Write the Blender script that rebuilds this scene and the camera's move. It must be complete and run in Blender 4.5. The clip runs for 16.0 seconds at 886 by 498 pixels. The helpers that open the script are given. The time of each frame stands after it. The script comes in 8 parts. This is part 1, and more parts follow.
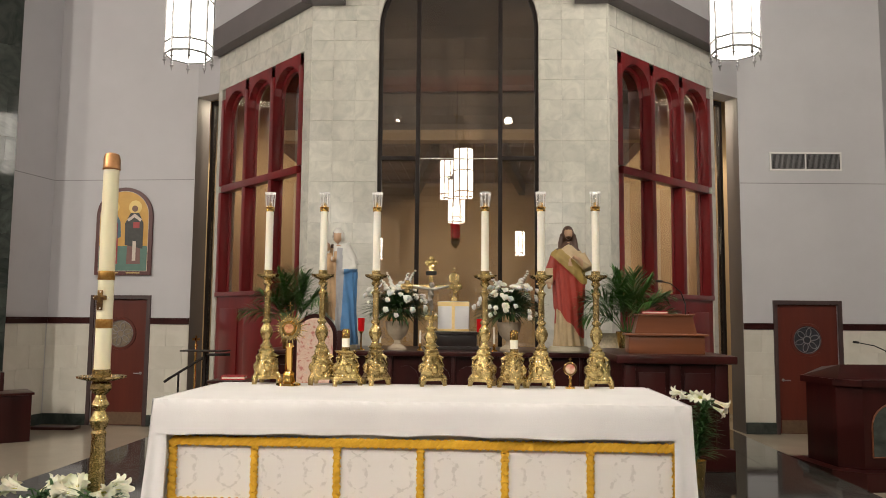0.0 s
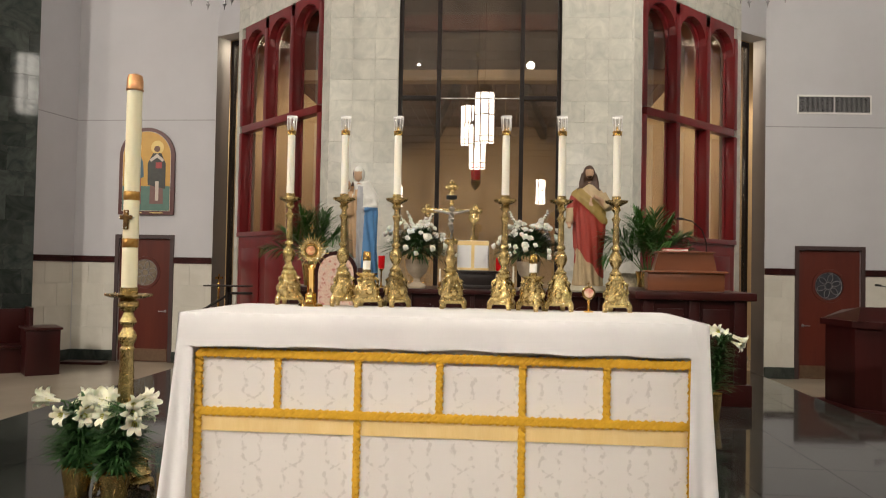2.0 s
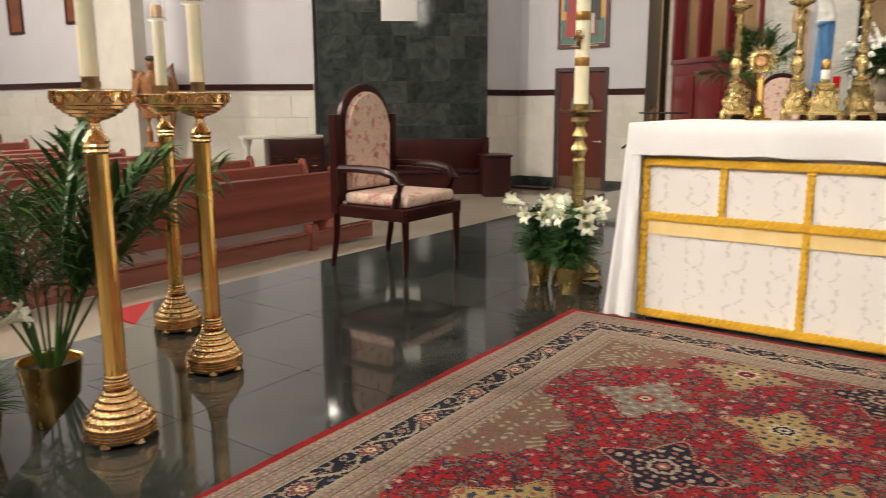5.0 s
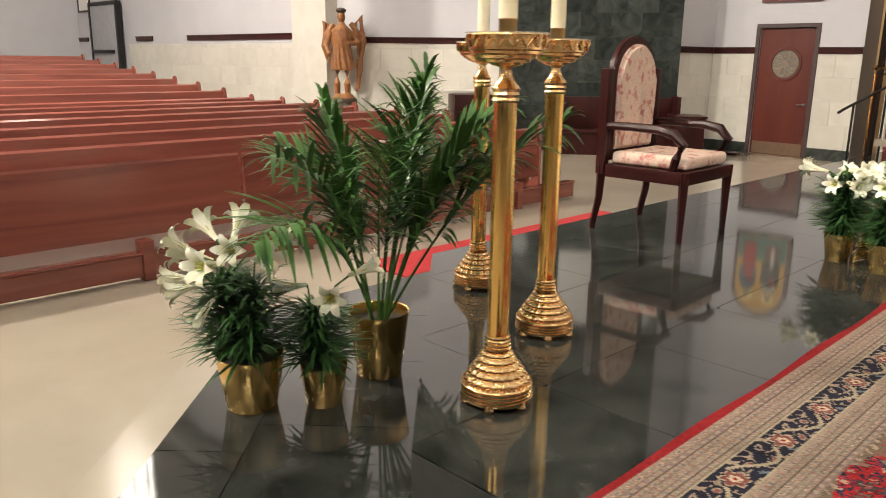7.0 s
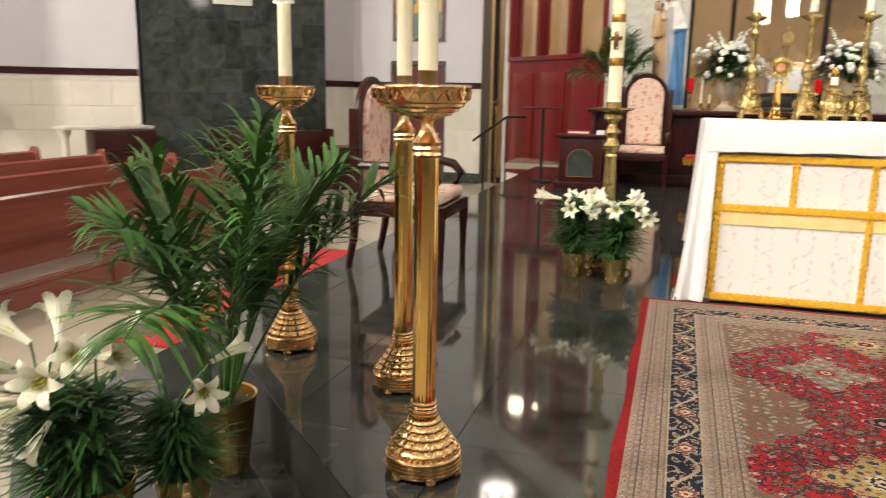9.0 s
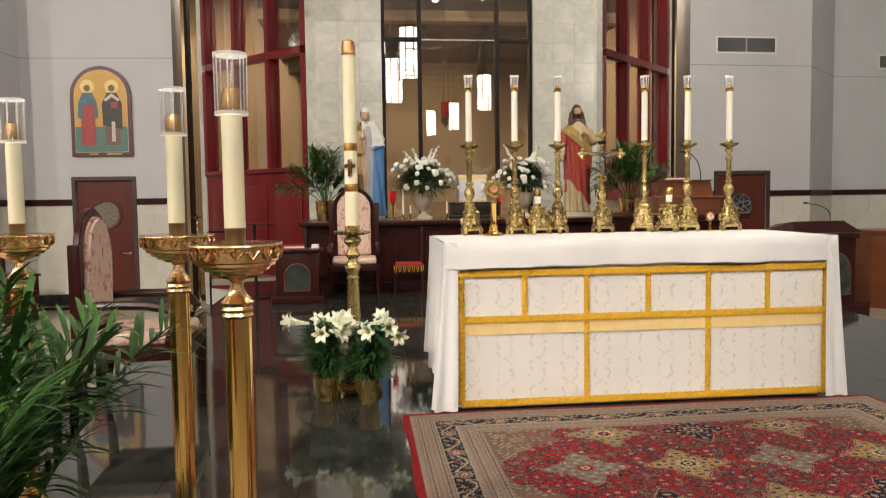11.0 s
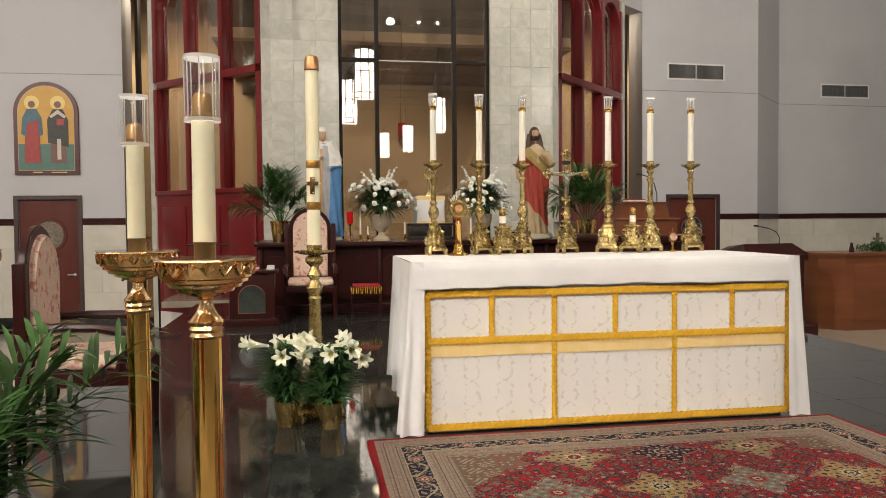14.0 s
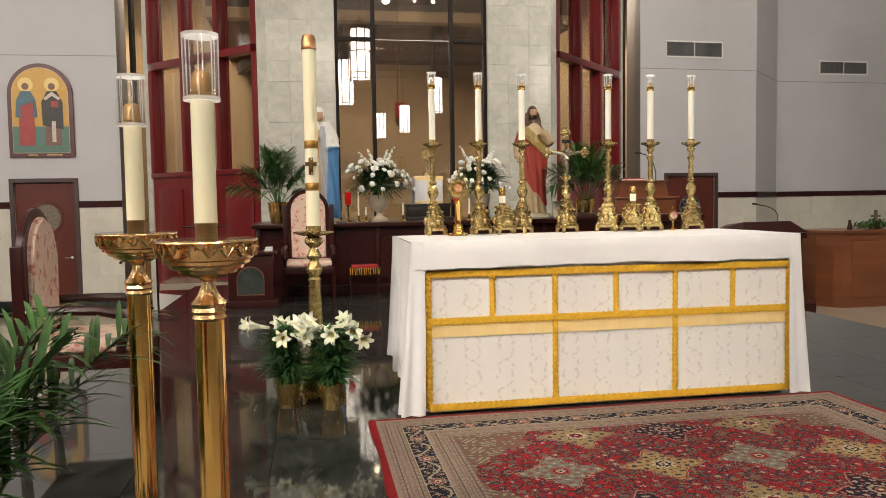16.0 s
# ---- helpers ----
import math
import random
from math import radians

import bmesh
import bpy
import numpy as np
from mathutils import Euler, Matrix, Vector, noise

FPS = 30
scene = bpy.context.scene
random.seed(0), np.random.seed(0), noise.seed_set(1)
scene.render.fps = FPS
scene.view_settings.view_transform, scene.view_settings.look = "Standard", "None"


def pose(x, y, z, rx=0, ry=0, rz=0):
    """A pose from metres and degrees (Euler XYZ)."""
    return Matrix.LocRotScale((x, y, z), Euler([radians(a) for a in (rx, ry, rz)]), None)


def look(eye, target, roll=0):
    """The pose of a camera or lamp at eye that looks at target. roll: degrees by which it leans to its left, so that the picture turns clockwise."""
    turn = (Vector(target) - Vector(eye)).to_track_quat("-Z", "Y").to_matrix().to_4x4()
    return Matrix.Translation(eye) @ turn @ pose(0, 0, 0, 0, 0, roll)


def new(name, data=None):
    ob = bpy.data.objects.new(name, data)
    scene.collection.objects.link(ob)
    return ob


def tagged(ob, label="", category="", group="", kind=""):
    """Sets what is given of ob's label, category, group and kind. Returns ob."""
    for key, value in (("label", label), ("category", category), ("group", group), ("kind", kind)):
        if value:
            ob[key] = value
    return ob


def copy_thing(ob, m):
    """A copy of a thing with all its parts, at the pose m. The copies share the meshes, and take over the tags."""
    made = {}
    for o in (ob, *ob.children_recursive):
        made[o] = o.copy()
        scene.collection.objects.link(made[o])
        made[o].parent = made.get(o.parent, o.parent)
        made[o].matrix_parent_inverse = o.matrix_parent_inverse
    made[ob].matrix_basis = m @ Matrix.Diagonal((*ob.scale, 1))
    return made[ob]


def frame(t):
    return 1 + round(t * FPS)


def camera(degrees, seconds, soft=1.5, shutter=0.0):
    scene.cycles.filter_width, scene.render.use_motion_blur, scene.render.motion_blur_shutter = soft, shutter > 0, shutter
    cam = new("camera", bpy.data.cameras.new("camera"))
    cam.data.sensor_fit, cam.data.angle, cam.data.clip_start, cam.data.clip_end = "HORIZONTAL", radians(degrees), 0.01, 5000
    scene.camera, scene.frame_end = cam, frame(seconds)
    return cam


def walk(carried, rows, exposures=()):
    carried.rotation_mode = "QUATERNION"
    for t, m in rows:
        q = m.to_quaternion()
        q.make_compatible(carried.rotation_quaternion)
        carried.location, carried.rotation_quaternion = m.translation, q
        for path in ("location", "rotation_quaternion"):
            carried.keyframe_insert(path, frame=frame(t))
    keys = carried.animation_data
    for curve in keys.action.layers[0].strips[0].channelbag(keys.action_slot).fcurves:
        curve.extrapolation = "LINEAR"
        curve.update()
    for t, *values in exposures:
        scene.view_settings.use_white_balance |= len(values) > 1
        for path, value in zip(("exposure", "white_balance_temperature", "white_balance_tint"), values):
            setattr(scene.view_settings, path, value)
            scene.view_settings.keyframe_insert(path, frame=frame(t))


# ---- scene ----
cam = camera(60.2, 16.0, soft=0.9, shutter=0.35)
PATH = [
    (0, (0.164, -3.442, 1.357), (0.058, -1.453, 1.538), 0.5),
    (0.5, (0.151, -3.413, 1.341), (0.041, -1.424, 1.524), 0.8),
    (1, (0.147, -3.418, 1.313), (0.028, -1.429, 1.482), 1.1),
    (1.5, (0.154, -3.431, 1.262), (0.02, -1.439, 1.39), 1.2),
    (2, (0.163, -3.454, 1.209), (0.007, -1.461, 1.26), 1.1),
    (2.5, (0.157, -3.446, 1.139), (-0.051, -1.457, 1.098), 0.7),
    (3, (0.182, -3.503, 1.124), (-0.092, -1.527, 0.971), 0.4),
    (3.5, (0.141, -3.521, 1.117), (-0.277, -1.583, 0.852), 0.4),
    (4, (0.163, -3.608, 1.103), (-0.508, -1.754, 0.769), -0.4),
    (4.5, (0.182, -3.612, 1.095), (-0.749, -1.879, 0.73), -0.5),
    (4.6, (0.166, -3.603, 1.096), (-0.811, -1.898, 0.726), -0.5),
    (5, (0.14, -3.648, 1.089), (-1.0, -2.049, 0.711), -0.2),
    (5.2, (0.094, -3.64, 1.096), (-1.116, -2.096, 0.708), -0.6),
    (7.3, (-0.759, -4.093, 1.038), (-2.145, -2.736, 0.551), 0.8),
    (7.5, (-0.854, -4.118, 1.027), (-2.179, -2.704, 0.532), 1.4),
    (8, (-1.108, -4.251, 1.055), (-2.192, -2.644, 0.565), 1.5),
    (8.3, (-1.203, -4.313, 1.08), (-2.141, -2.611, 0.607), 0.6),
    (8.5, (-1.266, -4.357, 1.085), (-2.115, -2.605, 0.626), 1.1),
    (9, (-1.445, -4.348, 1.107), (-2.015, -2.473, 0.709), 1.0),
    (9.5, (-1.614, -4.332, 1.137), (-1.894, -2.384, 0.783), 0.1),
    (10, (-1.729, -4.365, 1.209), (-1.753, -2.393, 0.881), -1.2),
    (10.2, (-1.772, -4.387, 1.223), (-1.719, -2.409, 0.926), -1.4),
    (12.3, (-1.793, -4.249, 1.238), (-1.507, -2.27, 1.275), -0.4),
    (12.5, (-1.808, -4.244, 1.232), (-1.512, -2.267, 1.268), -0.4),
    (13, (-1.831, -4.238, 1.224), (-1.512, -2.264, 1.226), -0.3),
    (13.5, (-1.842, -4.243, 1.217), (-1.515, -2.27, 1.178), -0.5),
    (14, (-1.85, -4.247, 1.212), (-1.516, -2.277, 1.14), -0.5),
    (14.5, (-1.855, -4.246, 1.213), (-1.519, -2.277, 1.115), -0.6),
    (15, (-1.852, -4.241, 1.209), (-1.519, -2.273, 1.096), -0.8),
    (15.5, (-1.855, -4.242, 1.209), (-1.52, -2.274, 1.09), -0.8),
    (16, (-1.863, -4.226, 1.209), (-1.523, -2.259, 1.086), -0.9),
]
walk(cam, [(t, look(eye, target, roll)) for t, eye, target, roll in PATH], exposures=[(0, -0.58), (2.5, -0.46), (4.0, -0.32), (5.0, -0.18), (7.5, 0.25), (8.5, 0.22), (10.0, -0.12), (12.5, -0.47), (16.0, -0.37)])

# ---- world, lights, exposure ----
scene.view_settings.exposure = -0.25
world = bpy.data.worlds.new("world")
scene.world = world
world.use_nodes = True
world.node_tree.nodes["Background"].inputs[0].default_value = (0.05, 0.055, 0.06, 1)
world.node_tree.nodes["Background"].inputs[1].default_value = 0.2

FLOOR = -0.62       # nave floor
STEP = -0.22        # lower sanctuary step
CEIL = 9.2


def lamp(name, kind, loc, power, size=0.2, color=(1, 0.96, 0.9), target=None, beam=180):
    data = bpy.data.lights.new(name, kind)
    data.energy, data.color = power, color
    if kind == "POINT":
        data.shadow_soft_size = size
    if kind == "AREA":
        data.shape, data.size, data.spread = "DISK", size, radians(beam)
    ob = new(name, data)
    ob.matrix_world = look(loc, target) if target else Matrix.Translation(loc)
    return ob


# ---- materials ----
def material(name, c1, c2=None, scale=4.0, rough=0.5, metal=0.0, bump=0.0, bscale=40.0, coat=0.0, spec=0.5,
             detail=6.0, stretch=(1, 1, 1), rvar=0.0, emit=None, power=0.0, vary=0.0, wave=0.0, trans=0.0):
    """Principled surface with broad colour variation (c1 to c2), fine grain, and bump."""
    m = bpy.data.materials.new(name)
    m.use_nodes = True
    nt = m.node_tree
    b = nt.nodes["Principled BSDF"]
    c2 = c2 or tuple(v * 0.8 for v in c1)
    tc = nt.nodes.new("ShaderNodeTexCoord")
    mp = nt.nodes.new("ShaderNodeMapping")
    mp.inputs["Scale"].default_value = stretch
    nt.links.new(tc.outputs["Object"], mp.inputs["Vector"])
    info = nt.nodes.new("ShaderNodeObjectInfo")
    shift = nt.nodes.new("ShaderNodeVectorMath")
    shift.operation = "MULTIPLY_ADD"
    nt.links.new(info.outputs["Random"], shift.inputs[0])
    shift.inputs[1].default_value = (37, 23, 51)
    nt.links.new(mp.outputs[0], shift.inputs[2])
    n1 = nt.nodes.new("ShaderNodeTexNoise")
    n1.inputs["Scale"].default_value = scale
    n1.inputs["Detail"].default_value = detail
    n1.inputs["Roughness"].default_value = 0.6
    n1.inputs["Distortion"].default_value = wave
    nt.links.new(shift.outputs[0], n1.inputs["Vector"])
    ramp = nt.nodes.new("ShaderNodeValToRGB")
    ramp.color_ramp.elements[0].position, ramp.color_ramp.elements[1].position = 0.3, 0.7
    ramp.color_ramp.elements[0].color = (*c1, 1)
    ramp.color_ramp.elements[1].color = (*c2, 1)
    nt.links.new(n1.outputs["Fac"], ramp.inputs["Fac"])
    colour = ramp.outputs["Color"]
    if vary:
        hsv = nt.nodes.new("ShaderNodeHueSaturation")
        mr = nt.nodes.new("ShaderNodeMapRange")
        mr.inputs[3].default_value, mr.inputs[4].default_value = 1 - vary, 1 + vary
        nt.links.new(info.outputs["Random"], mr.inputs[0])
        nt.links.new(mr.outputs[0], hsv.inputs["Value"])
        nt.links.new(colour, hsv.inputs["Color"])
        colour = hsv.outputs["Color"]
    nt.links.new(colour, b.inputs["Base Color"])
    b.inputs["Roughness"].default_value = rough
    b.inputs["Metallic"].default_value = metal
    b.inputs["Specular IOR Level"].default_value = spec
    b.inputs["Coat Weight"].default_value = coat
    b.inputs["Coat Roughness"].default_value = 0.08
    if trans:
        b.inputs["Subsurface Weight"].default_value = trans
        b.inputs["Subsurface Radius"].default_value = (0.02, 0.015, 0.01)
    n2 = nt.nodes.new("ShaderNodeTexNoise")
    n2.inputs["Scale"].default_value = bscale
    n2.inputs["Detail"].default_value = 4
    nt.links.new(shift.outputs[0], n2.inputs["Vector"])
    if rvar:
        r = nt.nodes.new("ShaderNodeMapRange")
        r.inputs[3].default_value, r.inputs[4].default_value = max(0, rough - rvar), min(1, rough + rvar)
        nt.links.new(n2.outputs["Fac"], r.inputs[0])
        nt.links.new(r.outputs[0], b.inputs["Roughness"])
    if bump:
        bp = nt.nodes.new("ShaderNodeBump")
        bp.inputs["Strength"].default_value = bump
        bp.inputs["Distance"].default_value = 0.004
        nt.links.new(n2.outputs["Fac"], bp.inputs["Height"])
        nt.links.new(bp.outputs[0], b.inputs["Normal"])
    if emit:
        b.inputs["Emission Color"].default_value = (*emit, 1)
        b.inputs["Emission Strength"].default_value = power
    return m


def glass_material(name, tint=(1, 1, 1), rough=0.0, gloss=0.12, glint_veil=0.0):
    """Thin pane: mostly clear, with a real mirror reflection."""
    m = bpy.data.materials.new(name)
    m.use_nodes = True
    nt = m.node_tree
    nt.nodes.remove(nt.nodes["Principled BSDF"])
    out = nt.nodes["Material Output"]
    clear = nt.nodes.new("ShaderNodeBsdfTransparent")
    clear.inputs[0].default_value = (*tint, 1)
    mirror = nt.nodes.new("ShaderNodeBsdfGlossy")
    mirror.inputs["Roughness"].default_value = rough
    mix = nt.nodes.new("ShaderNodeMixShader")
    fr = nt.nodes.new("ShaderNodeLayerWeight")
    power = nt.nodes.new("ShaderNodeMath")
    power.operation = "POWER"
    power.inputs[1].default_value = 5.0
    nt.links.new(fr.outputs["Facing"], power.inputs[0])
    add = nt.nodes.new("ShaderNodeMath")
    add.operation = "MULTIPLY_ADD"
    add.inputs[1].default_value, add.inputs[2].default_value = 0.85, gloss
    nt.links.new(power.outputs[0], add.inputs[0])
    nt.links.new(add.outputs[0], mix.inputs[0])
    nt.links.new(clear.outputs[0], mix.inputs[1])
    nt.links.new(mirror.outputs[0], mix.inputs[2])
    last = mix.outputs[0]
    # White veil stands in for lamplight that solid glass would refract.
    if glint_veil:
        veil = nt.nodes.new("ShaderNodeBsdfTranslucent")
        veil.inputs[0].default_value = (0.95, 0.95, 0.95, 1)
        both = nt.nodes.new("ShaderNodeMixShader")
        both.inputs[0].default_value = glint_veil
        nt.links.new(last, both.inputs[1])
        nt.links.new(veil.outputs[0], both.inputs[2])
        last = both.outputs[0]
    nt.links.new(last, out.inputs[0])
    return m


PAINT = material("grey_paint", (0.52, 0.52, 0.55), (0.48, 0.48, 0.51), 1.2, 0.6, bump=0.08, bscale=160)
PAINT_DARK = material("dark_grey_paint", (0.15, 0.135, 0.14), (0.13, 0.118, 0.122), 1.5, 0.55, bump=0.05, bscale=120)
CEILING = material("ceiling_paint", (0.62, 0.61, 0.6), (0.57, 0.56, 0.55), 0.8, 0.8)
LIMESTONE = material("limestone", (0.63, 0.62, 0.555), (0.46, 0.465, 0.425), 4.2, 0.13, bump=0.03, bscale=30, coat=0.25, detail=12, vary=0.05, wave=1.2)
WAINSCOT = material("wainscot_stone", (0.62, 0.6, 0.54), (0.54, 0.52, 0.46), 2.2, 0.35, bump=0.05, bscale=30, detail=9, vary=0.05, wave=1.0)
GROUT = material("grout", (0.58, 0.57, 0.51), (0.52, 0.51, 0.46), 12, 0.7)
GREENSTONE = material("dark_green_marble", (0.018, 0.024, 0.022), (0.06, 0.07, 0.064), 2.4, 0.06, bump=0.02, detail=10, vary=0.3, wave=2.0)
BLACK_TILE = material("black_granite", (0.009, 0.0105, 0.0098), (0.052, 0.055, 0.049), 2.6, 0.055, bump=0.004, bscale=6, detail=11, vary=0.18, wave=2.2, rvar=0.03, spec=0.65)
JOINT = material("dark_joint", (0.035, 0.037, 0.033), (0.022, 0.023, 0.021), 20, 0.6)
TERRAZZO = material("cream_terrazzo", (0.4, 0.355, 0.285), (0.34, 0.3, 0.24), 1.1, 0.16, bump=0.02, bscale=90, detail=9, rvar=0.06)
MAHOGANY = material("mahogany", (0.02, 0.0045, 0.0045), (0.045, 0.009, 0.008), 3.0, 0.3, bump=0.08, bscale=60, coat=0.05, spec=0.28, stretch=(1, 1, 0.12), vary=0.08)
REDWOOD = material("red_stained_wood", (0.125, 0.008, 0.01), (0.19, 0.014, 0.016), 3.5, 0.32, bump=0.08, bscale=60, coat=0.3, stretch=(1, 1, 0.12), vary=0.06)
PEWWOOD = material("pew_wood", (0.31, 0.095, 0.068), (0.165, 0.045, 0.033), 4.0, 0.2, bump=0.06, bscale=50, coat=0.4, stretch=(1, 0.06, 1), detail=10, wave=1.2, vary=0.12)
DOORWOOD = material("door_veneer", (0.12, 0.024, 0.014), (0.075, 0.014, 0.009), 4.0, 0.35, bump=0.04, bscale=60, stretch=(1, 1, 0.1), coat=0.2)
OAK = material("amber_wood", (0.22, 0.075, 0.03), (0.12, 0.038, 0.015), 3.0, 0.35, bump=0.06, bscale=60, stretch=(0.14, 0.14, 1), coat=0.2)
BRASS = material("polished_brass", (0.92, 0.62, 0.22), (0.86, 0.54, 0.17), 6, 0.07, metal=1.0, bump=0.02, bscale=60, rvar=0.05)
ROSEBRASS = material("rose_brass", (0.96, 0.68, 0.36), (0.86, 0.54, 0.25), 30, 0.13, metal=1.0, bump=0.22, bscale=130, rvar=0.08)
GILT = material("antique_gilt", (0.74, 0.58, 0.28), (0.36, 0.265, 0.1), 40, 0.25, metal=1.0, bump=1.0, bscale=150, rvar=0.12)
FOILPOT = material("brass_pot", (0.86, 0.62, 0.25), (0.76, 0.51, 0.18), 5, 0.24, metal=1.0, bump=0.03, bscale=30, rvar=0.1, stretch=(1, 1, 0.2))
WAX = material("ivory_wax", (0.88, 0.83, 0.62), (0.84, 0.79, 0.56), 2, 0.42, trans=0.15, bump=0.02)
WHITEWAX = material("white_wax", (0.88, 0.85, 0.74), (0.84, 0.81, 0.7), 2, 0.42, trans=0.15)
LINEN = material("white_linen", (0.8, 0.8, 0.81), (0.74, 0.74, 0.76), 3, 0.85, bump=0.25, bscale=260)
BRAID = material("gold_braid", (0.78, 0.47, 0.04), (0.66, 0.37, 0.025), 40, 0.7, bump=0.5, bscale=260, spec=0.3)
BAND = material("gold_band", (0.88, 0.68, 0.34), (0.82, 0.6, 0.25), 14, 0.6, bump=0.2, bscale=160, stretch=(1, 1, 0.2))
BLACKMETAL = material("black_metal", (0.02, 0.02, 0.02), (0.03, 0.03, 0.03), 8, 0.45, metal=0.6)
BRONZEFRAME = material("bronze_frame", (0.012, 0.008, 0.007), (0.02, 0.013, 0.011), 6, 0.5, spec=0.25)
BEIGE = material("beige_plaster", (0.58, 0.43, 0.26), (0.52, 0.38, 0.22), 1.2, 0.75, bump=0.05, bscale=90)
BROWNWALL = material("brown_plaster", (0.17, 0.125, 0.085), (0.13, 0.097, 0.065), 1.2, 0.8)
PLANK = material("ceiling_plank", (0.2, 0.11, 0.06), (0.13, 0.07, 0.04), 3, 0.5, stretch=(1, 0.1, 1), vary=0.15)
REDCARPET = material("red_carpet", (0.42, 0.022, 0.025), (0.33, 0.016, 0.02), 30, 0.95, bump=0.7, bscale=500)
FOAM = material("white_plastic", (0.75, 0.75, 0.73), (0.7, 0.7, 0.68), 3, 0.5)
GLASS = glass_material("window_glass", (0.93, 0.9, 0.86), 0.0, 0.18)
# These two carry the white veil in place of refracted light.
CLEAR = glass_material("clear_glass", (0.99, 0.99, 0.99), 0.03, 0.1, 0.08)
GLASSGLINT = glass_material("glass_glint", (1, 1, 1), 0.1, 0.2, 0.6)
LANTERN = material("lantern_glass", (0.9, 0.9, 0.88), (0.86, 0.86, 0.84), 6, 0.3, emit=(1.0, 0.915, 0.8), power=12.5)
GREY_METAL = material("lantern_metal", (0.33, 0.33, 0.34), (0.28, 0.28, 0.29), 10, 0.4, metal=0.7)


# ---- mesh helpers ----
def mesh_object(name, bm, mat, smooth=None):
    bmesh.ops.recalc_face_normals(bm, faces=bm.faces)
    me = bpy.data.meshes.new(name)
    bm.to_mesh(me)
    bm.free()
    if mat:
        me.materials.append(mat)
    ob = new(name, me)
    if smooth:
        me.polygons.foreach_set("use_smooth", [True] * len(me.polygons))
        me.set_sharp_from_angle(angle=radians(smooth))
    return ob


def part(name, bm, mat, parent, label="", smooth=40):
    ob = mesh_object(name, bm, mat, smooth)
    ob.parent = parent
    if label:
        ob["label"] = label
    return ob


def thing(name, m, label, category, group="", kind=""):
    ob = new(name)
    ob.empty_display_size = 0.1
    ob.matrix_world = m
    return tagged(ob, label, category, group, kind)


def structure(name, bm, mat, label, category="", m=None, smooth=None):
    ob = mesh_object(name, bm, mat, smooth)
    if m is not None:
        ob.matrix_world = m
    return tagged(ob, label, category or name.split("_")[0], kind="structure")


def box(bm, x0, y0, z0, x1, y1, z1, bevel=0.0, seg=2):
    r = bmesh.ops.create_cube(bm, size=1)
    vs = r["verts"]
    for v in vs:
        v.co = Vector(((x0 + x1) / 2 + v.co.x * (x1 - x0), (y0 + y1) / 2 + v.co.y * (y1 - y0), (z0 + z1) / 2 + v.co.z * (z1 - z0)))
    if bevel:
        es = list({e for v in vs for e in v.link_edges})
        bmesh.ops.bevel(bm, geom=es, offset=bevel, segments=seg, affect="EDGES", profile=0.6)
    return bm


def boxes(*rows, bevel=0.0):
    bm = bmesh.new()
    for r in rows:
        box(bm, *r[:6], bevel=bevel)
    return bm


def lathe(profile, seg=24, bm=None, origin=(0, 0, 0), flute=0, depth=0.0, square=0.0, cap=True):
    """Turns (radius, height) pairs round z. flute: lobes that swell the radius; square: pull to a square plan."""
    bm = bm or bmesh.new()
    o = Vector(origin)
    rings = []
    for r, z in profile:
        ring = []
        for i in range(seg):
            a = 2 * math.pi * i / seg
            k = 1 + (depth * math.cos(flute * a) if flute else 0)
            if square:
                k *= 1 + square * (1 / max(abs(math.cos(a)), abs(math.sin(a))) - 1)
            ring.append(bm.verts.new(o + Vector((r * k * math.cos(a), r * k * math.sin(a), z))))
        rings.append(ring)
    for a, b in zip(rings, rings[1:]):
        for i in range(seg):
            j = (i + 1) % seg
            bm.faces.new((a[i], a[j], b[j], b[i]))
    for ring, flip in ((rings[0], True), (rings[-1], False)) if cap else ():
        if (Vector(ring[0].co) - Vector(ring[seg // 2].co)).length > 1e-4:
            bm.faces.new(ring[::-1] if flip else ring)
    return bm


def prism(bm, outline, z0, z1):
    """A plan outline raised from z0 to z1."""
    lo = [bm.verts.new((x, y, z0)) for x, y in outline]
    hi = [bm.verts.new((x, y, z1)) for x, y in outline]
    n = len(outline)
    bm.faces.new(lo[::-1])
    bm.faces.new(hi)
    for i in range(n):
        j = (i + 1) % n
        bm.faces.new((lo[i], lo[j], hi[j], hi[i]))
    return bm


def slab(bm, outline, y0, y1):
    """An upright outline of (x, z) pairs with depth y0 to y1."""
    a = [bm.verts.new((x, y0, z)) for x, z in outline]
    b = [bm.verts.new((x, y1, z)) for x, z in outline]
    n = len(outline)
    bm.faces.new(a)
    bm.faces.new(b[::-1])
    for i in range(n):
        j = (i + 1) % n
        bm.faces.new((a[i], b[i], b[j], a[j]))
    return bm


def tube(bm, points, radii, seg=8):
    """A round bar along points; radii: one or one for each point."""
    pts = [Vector(p) for p in points]
    if not isinstance(radii, (list, tuple)):
        radii = [radii] * len(pts)
    rings = []
    for i, p in enumerate(pts):
        d = (pts[min(i + 1, len(pts) - 1)] - pts[max(i - 1, 0)]).normalized()
        side = d.cross(Vector((0, 0, 1)))
        if side.length < 0.05:
            side = d.cross(Vector((0, 1, 0)))
        side.normalize()
        up = side.cross(d)
        rings.append([bm.verts.new(p + radii[i] * (math.cos(a) * side + math.sin(a) * up)) for a in (2 * math.pi * k / seg for k in range(seg))])
    for a, b in zip(rings, rings[1:]):
        for k in range(seg):
            j = (k + 1) % seg
            bm.faces.new((a[k], a[j], b[j], b[k]))
    bm.faces.new(rings[0][::-1])
    bm.faces.new(rings[-1])
    return bm


